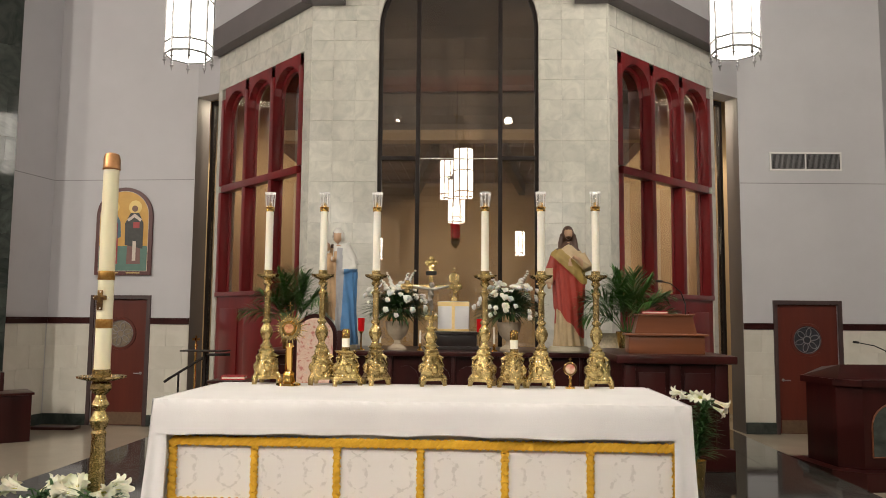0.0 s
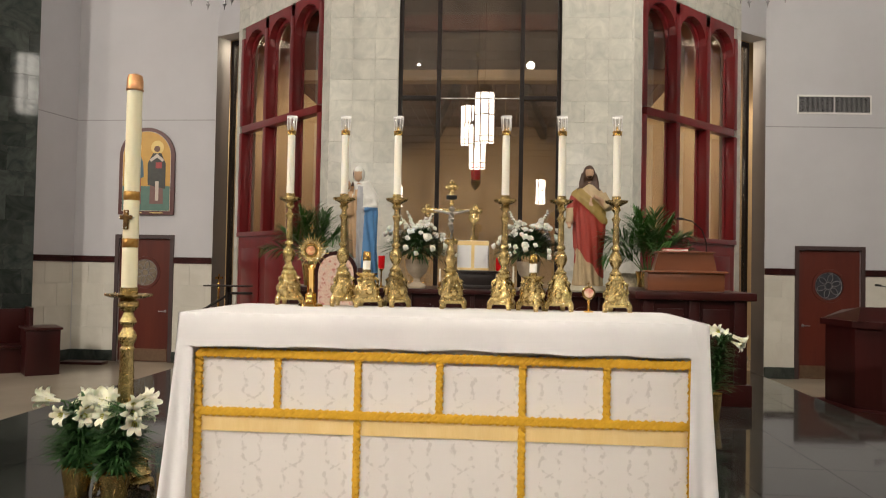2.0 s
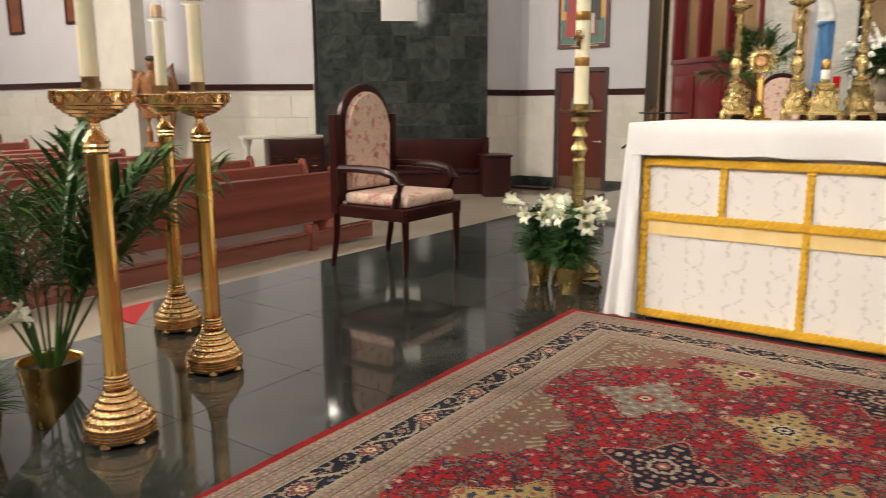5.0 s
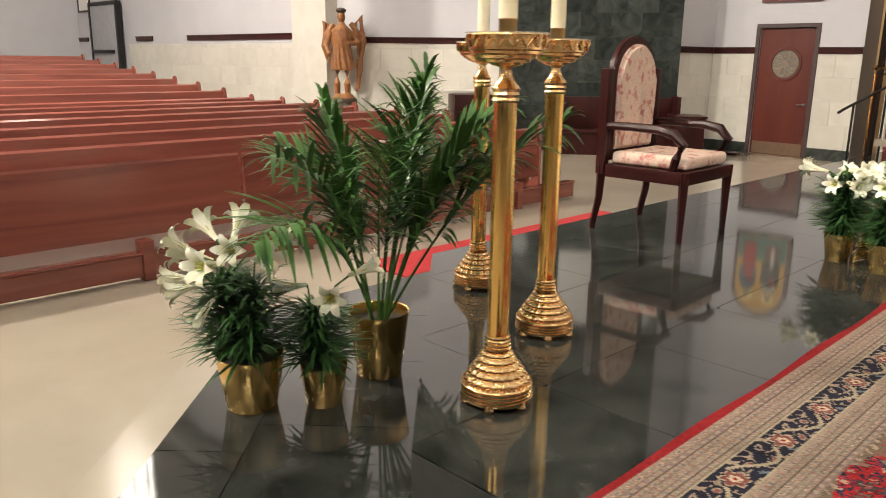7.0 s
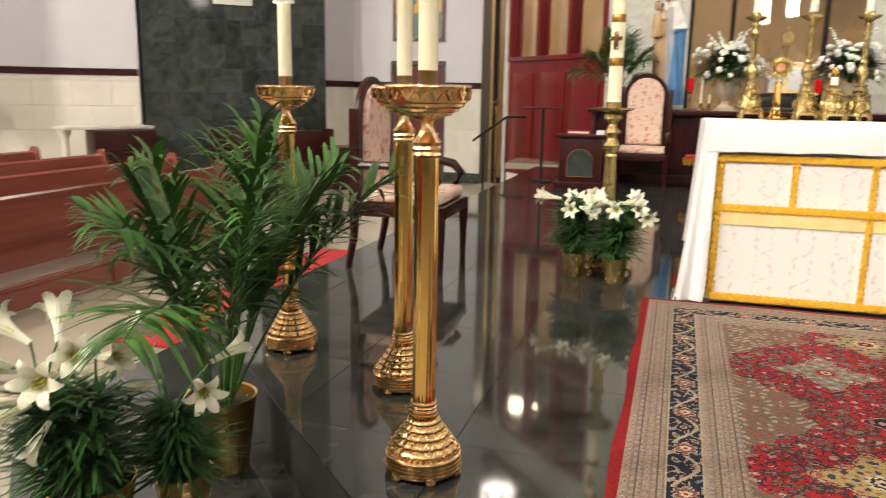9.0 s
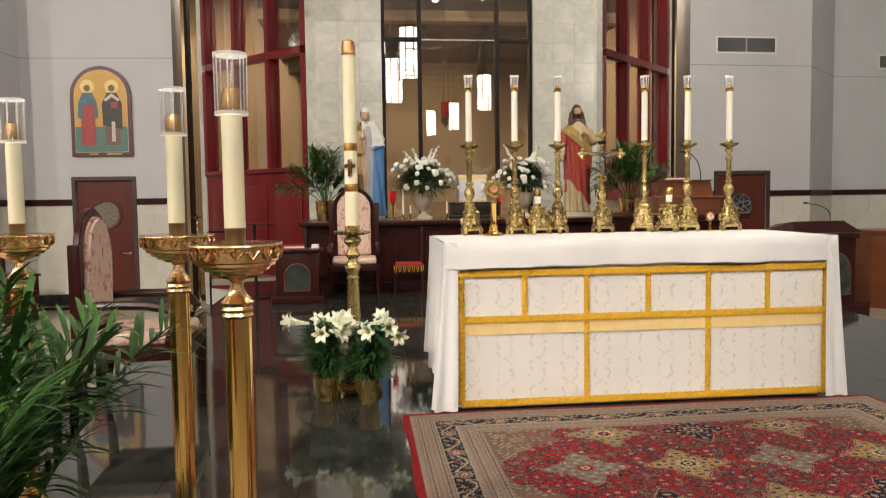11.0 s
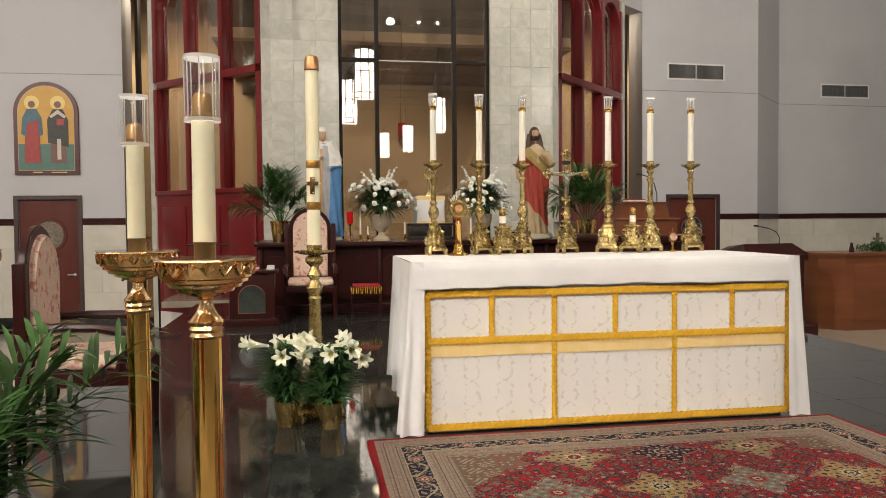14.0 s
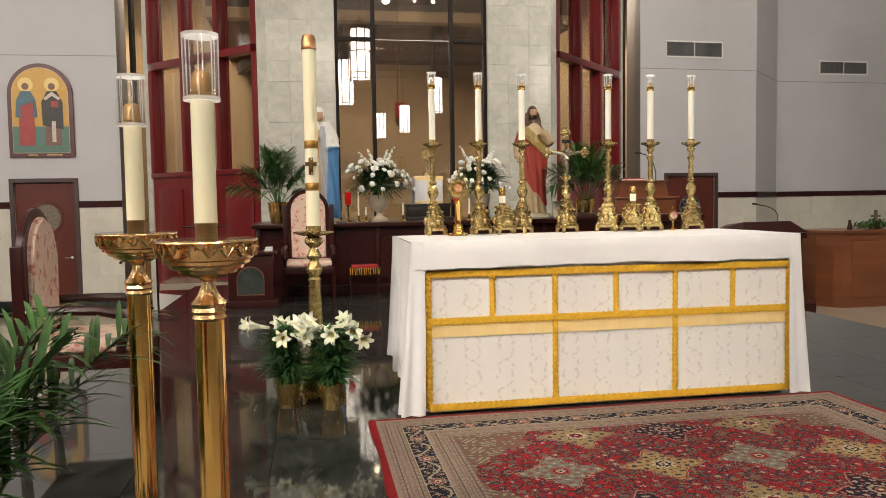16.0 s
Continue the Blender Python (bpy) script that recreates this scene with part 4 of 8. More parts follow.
            trellis |= r < 0.25 + 0.02 * np.cos(4 * a) + 0.012 * np.cos(16 * a)
    trellis &= field
    put(trellis, red * 1.25)
    # flowers sown through the trellis
    for gy in np.arange(ry0 + 0.42, ry1 - 0.42, 0.058):
        for gx in np.arange(rx0 + 0.42, rx1 - 0.42, 0.058):
            x, y = gx + rng.uniform(-0.013, 0.013), gy + rng.uniform(-0.013, 0.013)
            i0, i1 = np.searchsorted(xs, (x - 0.042, x + 0.042))
            j0, j1 = np.searchsorted(ys, (y - 0.042, y + 0.042))
            sx, sy = X[j0:j1, i0:i1] - x, Y[j0:j1, i0:i1] - y
            n, ph0 = rng.randint(4, 7), rng.uniform(0, 6)
            r = np.hypot(sx, sy) / (1 + 0.35 * np.cos(n * np.arctan2(sy, sx) + ph0))
            sub, tr = C[j0:j1, i0:i1], trellis[j0:j1, i0:i1]
            k = rng.randint(0, 6)
            size = rng.uniform(0.013, 0.028)
            sub[tr & (r < size + 0.006) & (r > size)] = navy * 1.5 if k % 2 else red * 0.5
            sub[tr & (r < size)] = (green * 0.8, rose * 0.7, np.array((0.06, 0.045, 0.045)), sand * 0.5, green * 0.6, red * 1.3)[k]
            sub[tr & (r < size * 0.45)] = (rose, cream * 0.8, rose * 0.8, red * 0.7, red, sand)[k]
    w = np.sin(X * 38 + 2.6 * np.sin(Y * 23)) * np.sin(Y * 41 + 2.4 * np.sin(X * 21))
    put(trellis & (abs(w) < 0.05), navy * 2)
    put(trellis & (abs(w - 0.3) < 0.02), sand * 0.6)
    for x, y, i, j in cells:
        if (x, y) not in inside and not (j == 0 and rx0 + 0.6 < x < rx1 - 0.55):
            continue
        r, a = polar(x, y)
        shape = 0.138 + 0.036 * np.cos(4 * a) + 0.013 * np.cos(8 * a) + 0.006 * np.cos(16 * a)
        kind = (i + (j // 2)) % 2 if j % 2 else 2 + (i + j // 2) % 2
        base = (np.array((0.19, 0.2, 0.165)), np.array((0.36, 0.27, 0.11)), navy, np.array((0.3, 0.22, 0.1)))[kind]
        ok = field & (r < shape)
        put(field & (r < shape + 0.014), sand * 0.9)
        put(field & (r < shape + 0.007), red * 0.7)
        put(ok, base)
        petals = np.cos(8 * a) * np.cos(r * 95 - 0.6)
        put(ok & (petals > 0.55) & (r > 0.04), (rose * 0.8, navy * 3, sand, navy * 3)[kind])
        put(ok & (petals < -0.7) & (r > 0.04), (cream * 0.8, rose, rose, green)[kind])
        ring = r / (1 + 0.12 * np.cos(8 * a))
        put(ok & (ring < 0.048), (rose, cream, sand, cream)[kind])
        put(ok & (ring < 0.034), (red, navy, navy, red)[kind])
        put(ok & (ring < 0.022), (cream * 0.9, cream, rose, navy)[kind])
        put(ok & (ring < 0.01), (navy, navy, cream, cream)[kind])
    C *= (0.72 + 0.4 * rng.rand(*X.shape))[..., None]
    wear = 0.9 + 0.1 * np.sin(X * 3.1 + 1) * np.sin(Y * 2.7)
    C = C * wear[..., None]
    gx, gy = np.meshgrid(xs, ys)
    gd = np.minimum(np.minimum(gx - rx0, rx1 - gx), np.minimum(gy - ry0, ry1 - gy))
    gz = np.where(gd < 1e-6, 0.001, 0.011 + 0.0012 * rng.rand(*gx.shape))
    co = np.stack([gx + 0.006 * np.sin(gy * 7) * (gd < 0.01), gy + 0.006 * np.sin(gx * 5), gz], -1).reshape(-1, 3)
    idx = np.arange((nx + 1) * (ny + 1)).reshape(ny + 1, nx + 1)
    quads = np.stack([idx[:-1, :-1], idx[:-1, 1:], idx[1:, 1:], idx[1:, :-1]], -1).reshape(-1, 4)
    me = bpy.data.meshes.new("rug")
    me.vertices.add(len(co))
    me.vertices.foreach_set("co", co.ravel())
    me.loops.add(quads.size)
    me.loops.foreach_set("vertex_index", quads.ravel().astype(np.int32))
    me.polygons.add(len(quads))
    me.polygons.foreach_set("loop_start", np.arange(0, quads.size, 4, dtype=np.int32))
    me.update(calc_edges=True)
    at = me.color_attributes.new("knots", "FLOAT_COLOR", "CORNER")
    rgba = np.concatenate([C.reshape(-1, 3), np.ones((len(quads), 1))], 1).repeat(4, 0)
    at.data.foreach_set("color", rgba.ravel().astype(np.float32))
    m = material("knotted_wool", (0.3, 0.1, 0.1), (0.3, 0.1, 0.1), 30, 0.95, bump=0.7, bscale=420, spec=0.15)
    nt = m.node_tree
    ca = nt.nodes.new("ShaderNodeVertexColor")
    ca.layer_name = "knots"
    nt.links.new(ca.outputs[0], nt.nodes["Principled BSDF"].inputs["Base Color"])
    me.materials.append(m)
    return tagged(new("rug", me), "patterned red and beige knotted wool rug before the altar", "rug")


rug()


# ---- floor candlesticks ----
def torch():
    ob = thing("floor_candlestick", Matrix(), "tall polished brass floor candlestick with a thick cream candle", "candlestick", "floor candlesticks beside the palm")
    drum = [(0.104, 0.016), (0.113, 0.019)]
    for k in range(4):
        z = 0.022 + 0.0105 * k
        drum += [(0.1145 - 0.001 * k, z), (0.1145 - 0.001 * k, z + 0.007), (0.1105 - 0.001 * k, z + 0.0085)]
    drum += [(0.113, 0.066), (0.109, 0.071), (0.1, 0.074)]
    part("base", lathe(drum, 64), ROSEBRASS, ob)
    tiers = [(0.1, 0.072)]
    for r, z, h in ((0.103, 0.074, 0.02), (0.09, 0.096, 0.019), (0.076, 0.117, 0.018), (0.062, 0.137, 0.017), (0.051, 0.156, 0.016)):
        tiers += [(r - 0.002, z), (r, z + 0.25 * h), (r - 0.001, z + 0.55 * h), (r - 0.006, z + 0.85 * h), (r - 0.012, z + h)]
    part("foot", lathe(tiers, 128, flute=20, depth=0.028), ROSEBRASS, ob, "cast tiers of leaf relief")
    neck = []
    for k in range(4):
        z = 0.174 + 0.0125 * k
        neck += [(0.038, z), (0.043 - 0.0012 * k, z + 0.003), (0.043 - 0.0012 * k, z + 0.008), (0.037, z + 0.011)]
    part("neck", lathe(neck, 40), ROSEBRASS, ob, "ringed brass neck")
    bm = bmesh.new()
    for i in range(40):
        a = 2 * math.pi * i / 40
        tube(bm, [(0.1045 * math.cos(a), 0.1045 * math.sin(a), 0.07), (0.1045 * math.cos(a), 0.1045 * math.sin(a), 0.08)], [0.006, 0.004], 5)
    part("beading", bm, ROSEBRASS, ob, "cast beaded relief")
    for k in range(6):
        a = math.pi * k / 3
        part("foot", lathe([(0.012, 0), (0.018, 0.01), (0.014, 0.024)], 10, origin=(0.102 * math.cos(a), 0.102 * math.sin(a), 0)), ROSEBRASS, ob)
    part("column", lathe([(0.0335, 0.2), (0.0335, 0.935)], 96, flute=12, depth=0.022), BRASS, ob, "reeded polished brass column")
    part("capital", lathe([(0.036, 0.935), (0.041, 0.942), (0.036, 0.95), (0.041, 0.958), (0.037, 0.966), (0.042, 0.976), (0.034, 0.986), (0.026, 0.996), (0.018, 1.015), (0.016, 1.028), (0.024, 1.038)], 28), ROSEBRASS, ob)
    part("bowl", lathe([(0.02, 1.035), (0.045, 1.041), (0.05, 1.046), (0.066, 1.049), (0.07, 1.056), (0.084, 1.06), (0.088, 1.068), (0.1, 1.073), (0.101, 1.08), (0.108, 1.084), (0.112, 1.122), (0.1185, 1.124), (0.117, 1.127), (0.108, 1.123), (0.103, 1.088), (0.03, 1.06), (0., 1.06)], 40), ROSEBRASS, ob)
    bm = bmesh.new()
    for i in range(18):
        a = 2 * math.pi * i / 18
        c = Vector((0.112 * math.cos(a), 0.112 * math.sin(a), 1.092))
        t = Vector((-math.sin(a), math.cos(a), 0))
        for s in (-0.93, -0.45, 0, 0.45, 0.93):
            tube(bm, [c, c + t * (0.016 * s) + Vector((0.004 * math.cos(a), 0.004 * math.sin(a), 0.03 * (1 - 0.4 * abs(s))))], [0.005, 0.004], 5)
    part("crown_relief", bm, ROSEBRASS, ob)
    part("drip_plate", lathe([(0.03, 1.128), (0.121, 1.1285), (0.121, 1.1305), (0.03, 1.13)], 40), CLEAR, ob, "clear glass drip plate").visible_shadow = False
    part("socket", lathe([(0.026, 1.06), (0.026, 1.165), (0.029, 1.168)], 24), material("worn_brass", (0.5, 0.34, 0.16), (0.4, 0.26, 0.11), 20, 0.3, metal=1.03, bump=0.2, bscale=60), ob)
    part("candle", lathe([(0.027, 1.166), (0.0265, 1.466), (0.02, 1.468)], 28), WAX, ob, "thick cream wax candle")
    part("follower", lathe([(0.03, 1.462), (0.031, 1.47), (0.026, 1.474), (0.0235, 1.513), (0.018, 1.523), (0.008, 1.526)], 28, flute=14, depth=0.02), material("dull_bronze", (0.5, 0.32, 0.14), (0.38, 0.22, 0.09), 20, 0.38, metal=1.0), ob, "fluted bronze candle follower")
    g = part("glass_shade", lathe([(0.034, 1.455), (0.041, 1.458), (0.041, 1.47), (0.0395, 1.48), (0.0415, 1.61)], 32, flute=16, depth=0.012, cap=False), CLEAR, ob, "clear glass shade")
    # Rings and pale ribs imitate the bright edges light gives the shade.
    ring = lathe([(0.039, 1.604), (0.0425, 1.604), (0.0425, 1.6115), (0.039, 1.6115)], 32)
    lathe([(0.036, 1.455), (0.0425, 1.455), (0.0425, 1.464), (0.036, 1.464)], 32, ring)
    for k in range(8):
        a = math.pi * k / 4
        tube(ring, [(0.04 * math.cos(a), 0.04 * math.sin(a), 1.464), (0.0413 * math.cos(a), 0.0413 * math.sin(a), 1.606)], 0.0017, 5)
    part("rim_glints", ring, GLASSGLINT, ob, "glass rim with pale ribs standing in for its bright edges").visible_shadow = False
    g.visible_shadow = False
    return ob


TORCHES = [(-2.108, -2.335), (-2.395, -1.729), (-3.014, -1.458)]
first = torch()
first.matrix_world = Matrix.Translation((*TORCHES[0], 0))
for k, (x, y) in enumerate(TORCHES[1:]):
    copy_thing(first, pose(x, y, 0, 0, 0, 17 + 31 * k))

# paschal candle on its stand
ob = thing("paschal_candle_stand", Matrix.Translation((-1.846, 0.535, 0)), "ornate gilt stand with a tall decorated Easter candle", "candle stand")
part("base", tri_base(bmesh.new(), 0.26, 0.13), GILT, ob)
part("shaft", lathe([(0.05, 0.25), (0.06, 0.27), (0.038, 0.3), (0.042, 0.34), (0.05, 0.37), (0.04, 0.4), (0.044, 0.43), (0.034, 0.73), (0.04, 0.745), (0.03, 0.76), (0.042, 0.785), (0.05, 0.81), (0.035, 0.84), (0.025, 0.86), (0.046, 0.89), (0.03, 0.92), (0.024, 0.94), (0.04, 0.955), (0.055, 0.975), (0.05, 1.0), (0.03, 1.012)], 32, flute=8, depth=0.04), GILT, ob)
part("drip_pan", lathe([(0.03, 1.01), (0.08, 1.018), (0.118, 1.03), (0.122, 1.04), (0.1, 1.034), (0.045, 1.032), (0.045, 1.075), (0.04, 1.075)], 40, flute=20, depth=0.03), GILT, ob)
cd = part("candle", lathe([(0.041, 1.07), (0.04, 2.15), (0.03, 2.155)], 28), WAX, ob, "tall cream wax Easter candle")
for z in (1.29, 1.545):
    part("gold_ring", lathe([(0.0415, z), (0.0435, z + 0.004), (0.0425, z + 0.025), (0.0435, z + 0.044), (0.0415, z + 0.048)], 28), material("ring_gold", (0.55, 0.33, 0.1), (0.4, 0.2, 0.05), 60, 0.35, metal=0.9, bump=0.6, bscale=150), cd)
bm = boxes((-0.014, -0.052, 1.385, 0.014, -0.04, 1.49), (-0.036, -0.052, 1.438, 0.036, -0.04, 1.462), bevel=0.004)
bmesh.ops.rotate(bm, verts=bm.verts, matrix=Matrix.Rotation(-0.12, 3, "Z"))
part("cross", bm, material("dark_gilt", (0.3, 0.18, 0.06), (0.1, 0.05, 0.03), 40, 0.35, metal=0.8), cd, "gilt and dark wax cross")
for x, z in ((-0.04, 1.45), (0.04, 1.45), (0, 1.395), (0, 1.48)):
    part("wax_nail", lathe([(0.002, -0.004), (0.006, 0.0), (0.002, 0.004)], 10, origin=(x, -0.054 + 6 * x * x, z)), WHITEWAX, cd)
part("cap", lathe([(0.044, 2.14), (0.046, 2.146), (0.043, 2.15), (0.042, 2.2), (0.036, 2.225), (0.02, 2.233)], 32, flute=16, depth=0.02), material("copper_cap", (0.5, 0.27, 0.13), (0.36, 0.18, 0.08), 20, 0.4, metal=1.0), ob, "fluted copper-brown cap")


# ---- plants ----
LEAF = material("lily_leaf", (0.026, 0.078, 0.023), (0.05, 0.135, 0.034), 20, 0.45, spec=0.4, vary=0.2)
PALMLEAF = material("palm_leaf", (0.027, 0.085, 0.02), (0.068, 0.175, 0.033), 9, 0.4, spec=0.5, vary=0.25)
PETAL = material("lily_petal", (0.88, 0.87, 0.76), (0.82, 0.83, 0.64), 25, 0.5, trans=0.2)
STAMEN = material("lily_throat", (0.6, 0.55, 0.1), (0.45, 0.5, 0.12), 30, 0.6)
SOIL = material("dark_soil", (0.03, 0.024, 0.02), (0.05, 0.04, 0.03), 40, 0.95, bump=0.9, bscale=80)


def petal_strip(bm, base, tip, bend, width, n=5):
    """A pointed leaf or petal with a slight fold, from base to tip, bowed by bend."""
    base, tip, bend = Vector(base), Vector(tip), Vector(bend)
    d = (tip - base).normalized()
    side = d.cross(Vector((0, 0, 1)) if abs(d.z) < 0.9 else Vector((1, 0, 0))).normalized()
    up = side.cross(d)
    prev = None
    for i in range(n + 1):
        s = i / n
        c = base.lerp(tip, s) + bend * (4 * s * (1 - s))
        w = width * (math.sin(math.pi * min(1, 0.12 + 0.88 * s)) ** 0.8) if i < n else 0.0008
        row = [bm.verts.new(c - side * w + up * w * 0.3), bm.verts.new(c), bm.verts.new(c + side * w + up * w * 0.3)]
        if prev:
            bm.faces.new((prev[0], prev[1], row[1], row[0]))
            bm.faces.new((prev[1], prev[2], row[2], row[1]))
        prev = row


def flower_mesh():
    """An open lily trumpet along +x."""
    bm = bmesh.new()
    for k in range(6):
        a = math.pi * k / 3
        o = Vector((0, math.cos(a), math.sin(a)))
        prev = None
        t = Vector((0, -math.sin(a), math.cos(a)))
        for s, r, x, w in ((0, 0.006, 0.0, 0.005), (0.25, 0.009, 0.045, 0.008), (0.5, 0.0155, 0.082, 0.014), (0.7, 0.027, 0.108, 0.0175), (0.84, 0.043, 0.121, 0.0135), (0.94, 0.056, 0.121, 0.007), (1, 0.064, 0.113, 0.001)):
            c = Vector((x, 0, 0)) + o * r
            row = [bm.verts.new(c - t * w), bm.verts.new(c - o * 0.003), bm.verts.new(c + t * w)]
            if prev:
                bm.faces.new((prev[0], prev[1], row[1], row[0]))
                bm.faces.new((prev[1], prev[2], row[2], row[1]))
            prev = row
    me = bpy.data.meshes.new("flower")
    bm.to_mesh(me)
    bm.free()
    me.polygons.foreach_set("use_smooth", [True] * len(me.polygons))
    me.materials.append(PETAL)
    return me


def stamen_mesh():
    bm = bmesh.new()
    for k in range(6):
        a = math.pi * k / 3 + 0.4
        tube(bm, [(0.03, 0, 0), (0.105, 0.012 * math.cos(a), 0.012 * math.sin(a))], [0.0015, 0.0028], 5)
    tube(bm, [(0.05, 0, 0), (0.075, 0, 0)], [0.008, 0.0125], 8)
    me = bpy.data.meshes.new("stamen")
    bm.to_mesh(me)
    bm.free()
    me.materials.append(STAMEN)
    return me


LILY_ME, STAMEN_ME = flower_mesh(), stamen_mesh()


def pot(ob, r, h, mat=None, thick=0.004):
    part("pot", lathe([(r * 0.72, 0), (r * 0.74, 0.004), (r * 0.98, h * 0.9), (r, h), (r * 1.02, h + 0.004), (r * 0.96, h), (r * 0.9, h * 0.8)], 36), mat or FOILPOT, ob, "polished brass-coloured metal pot")
    part("soil", lathe([(0.001, h * 0.86), (r * 0.93, h * 0.85)], 24), SOIL, ob)


def lily(name_pose, r, h, height, flowers, seed, spread=0.12, lean=(0, 0), bloom=1.0, blooms=()):
    """blooms: places of single flowers as (x, y, z, turn, lift); the rest are strewn over the crown."""
    rnd = random.Random(seed)
    ob = thing("potted_lily", name_pose, "white Easter lily in bloom in a brass-coloured pot", "plant", "potted Easter lilies")
    pot(ob, r, h)
    bm = bmesh.new()
    tips = []
    for k in range(max(2, flowers // 3)):
        a = rnd.uniform(0, 6.28)
        tip = Vector((lean[0] + spread * 0.5 * math.cos(a), lean[1] + spread * 0.5 * math.sin(a), height * rnd.uniform(0.86, 0.95)))
        basep = Vector((0.02 * math.cos(a), 0.02 * math.sin(a), h * 0.85))
        tube(bm, [basep, basep.lerp(tip, 0.5) + Vector((0, 0, 0.02)), tip], [0.006, 0.005, 0.004], 6)
        tips.append(tip)
        for j in range(210):
            s = rnd.uniform(0.08, 0.95) ** 1.15
            p = basep.lerp(tip, s)
            b = rnd.uniform(0, 6.28)
            ln = rnd.uniform(0.1, 0.2) * (1.25 - 0.5 * s) * (r / 0.09) ** 0.4
            q = p + Vector((ln * math.cos(b), ln * math.sin(b), ln * rnd.uniform(-0.15, 0.55)))
            petal_strip(bm, p, q, (0, 0, 0.022), rnd.uniform(0.005, 0.0085), 4)
    part("foliage", bm, LEAF, ob, "narrow dark green leaves")
    for k in range(flowers):
        tip = tips[k % len(tips)]
        a = rnd.uniform(0, 6.28)
        r2 = rnd.uniform(0.2, 1.0) * spread
        p = Vector((tip.x * 0.6 + lean[0] * 0.4 + r2 * math.cos(a), tip.y * 0.6 + lean[1] * 0.4 + r2 * math.sin(a), height * rnd.uniform(0.86, 1.0)))
        f = new("flower", LILY_ME)
        f.parent = ob
        el = rnd.uniform(-30, 18)
        turn = a + rnd.uniform(-0.7, 0.7)
        if k < len(blooms):
            p = Vector(blooms[k][:3])
            turn, el = radians(blooms[k][3]), blooms[k][4]
        f.matrix_local = Matrix.Translation(p) @ Matrix.Rotation(turn, 4, "Z") @ Matrix.Rotation(radians(-el), 4, "Y") @ Matrix.Scale(bloom * rnd.uniform(0.85, 1.15), 4)
        s = new("throat", STAMEN_ME)
        s.parent = f
        st = bmesh.new()
        tube(st, [tip - Vector((0, 0, 0.03)), tip.lerp(p, 0.6) + Vector((0, 0, 0.012)), p], [0.004, 0.0035, 0.004], 6)
        part("flower_stalk", st, LEAF, ob)
    return ob


def frond(bm, base, direction, length, droop, rnd, leaf=0.28, width=0.0095, start=0.4):
    """An arching palm frond with paired leaflets."""
    base, d = Vector(base), Vector(direction).normalized()
    pts = []
    n = 24
    p = base.copy()
    v = d.copy()
    for i in range(n + 1):
        pts.append(p.copy())
        v = (v + Vector((0, 0, -droop / n * (0.3 + 1.7 * i / n)))).normalized()
        p = p + v * (length / n)
    tube(bm, pts, [0.0055 * (1 - 0.75 * i / n) + 0.001 for i in range(n + 1)], 5)
    for i in range(int(n * start), n + 1):
        for half in (0, 0.5):
            s = min(n, i + half)
            k = min(n - 1, int(s))
            c = pts[k].lerp(pts[k + 1], s - k)
            t = (pts[k + 1] - pts[k]).normalized()
            side = Vector((d.y, -d.x, 0))
            side = (side - t * side.dot(t)).normalized()
            f = (s / n - start) / (1 - start)
            ln = leaf * (0.55 + 0.9 * math.sin(math.pi * min(1, 0.15 + 0.8 * f))) * rnd.uniform(0.85, 1.1) * 0.75
            for sg in (-1, 1):
                q = c + (side * sg * 0.78 + t * 0.62).normalized() * ln + Vector((0, 0, -ln * rnd.uniform(-0.3, 0.75)))
                petal_strip(bm, c, q, (0, 0, 0.02), width, 4)


def palm(m, r, h, label, fronds, seed, leaf=0.3):
    rnd = random.Random(seed)
    ob = thing("potted_palm", m, label, "plant", "potted palms")
    pot(ob, r, h)
    for row in fronds:
        az, el, length, droop = row
        bm = bmesh.new()
        a, e = radians(az), radians(el)
        frond(bm, (0.03 * math.cos(a), 0.03 * math.sin(a), h * 0.85), (math.cos(a) * math.cos(e), math.sin(a) * math.cos(e), math.sin(e)), length, droop, rnd, leaf)
        part("frond", bm, PALMLEAF, ob)
    return ob


# lilies by the Easter candle
lily(Matrix.Translation((-2.02, 0.385, 0)), 0.078, 0.15, 0.5, 12, 4, 0.13, (-0.03, 0), 0.98)
lily(Matrix.Translation((-1.765, 0.285, 0)), 0.078, 0.15, 0.5, 12, 9, 0.13, (0.02, 0), 0.98)
# lily behind the altar end
lily(Matrix.Translation((1.9, 3.05, 0)), 0.09, 0.22, 0.76, 8, 21, 0.2, (0.05, -0.03))
# plants on the lower step
RIGHT, NEAR = Vector((0.69, 0.72, 0)), Vector((0.72, -0.69, 0))


def sprays(*rows):
    """Flower places as (to the nave's right, towards the nave, height, turn, lift)."""
    return [(*(RIGHT * a + NEAR * b + Vector((0, 0, z))), turn, lift) for a, b, z, turn, lift in rows]


lily(Matrix.Translation((-3.01, -2.69, STEP)), 0.126, 0.21, 0.56, 11, 31, 0.16, (-0.03, -0.01), 1.08,
     sprays((-0.17, 0.0, 0.58, 226, 32), (-0.16, 0.06, 0.51, 226, 2), (-0.13, -0.04, 0.55, 215, 14), (-0.09, 0.1, 0.45, 250, -48), (-0.06, 0.07, 0.57, 290, 8), (-0.01, 0.03, 0.6, 310, 18), (0.04, 0.0, 0.58, 350, 10), (-0.12, -0.08, 0.62, 180, 24), (0.05, -0.06, 0.6, 40, 20), (-0.13, 0.09, 0.5, 236, -12), (-0.05, -0.03, 0.63, 130, 34)))
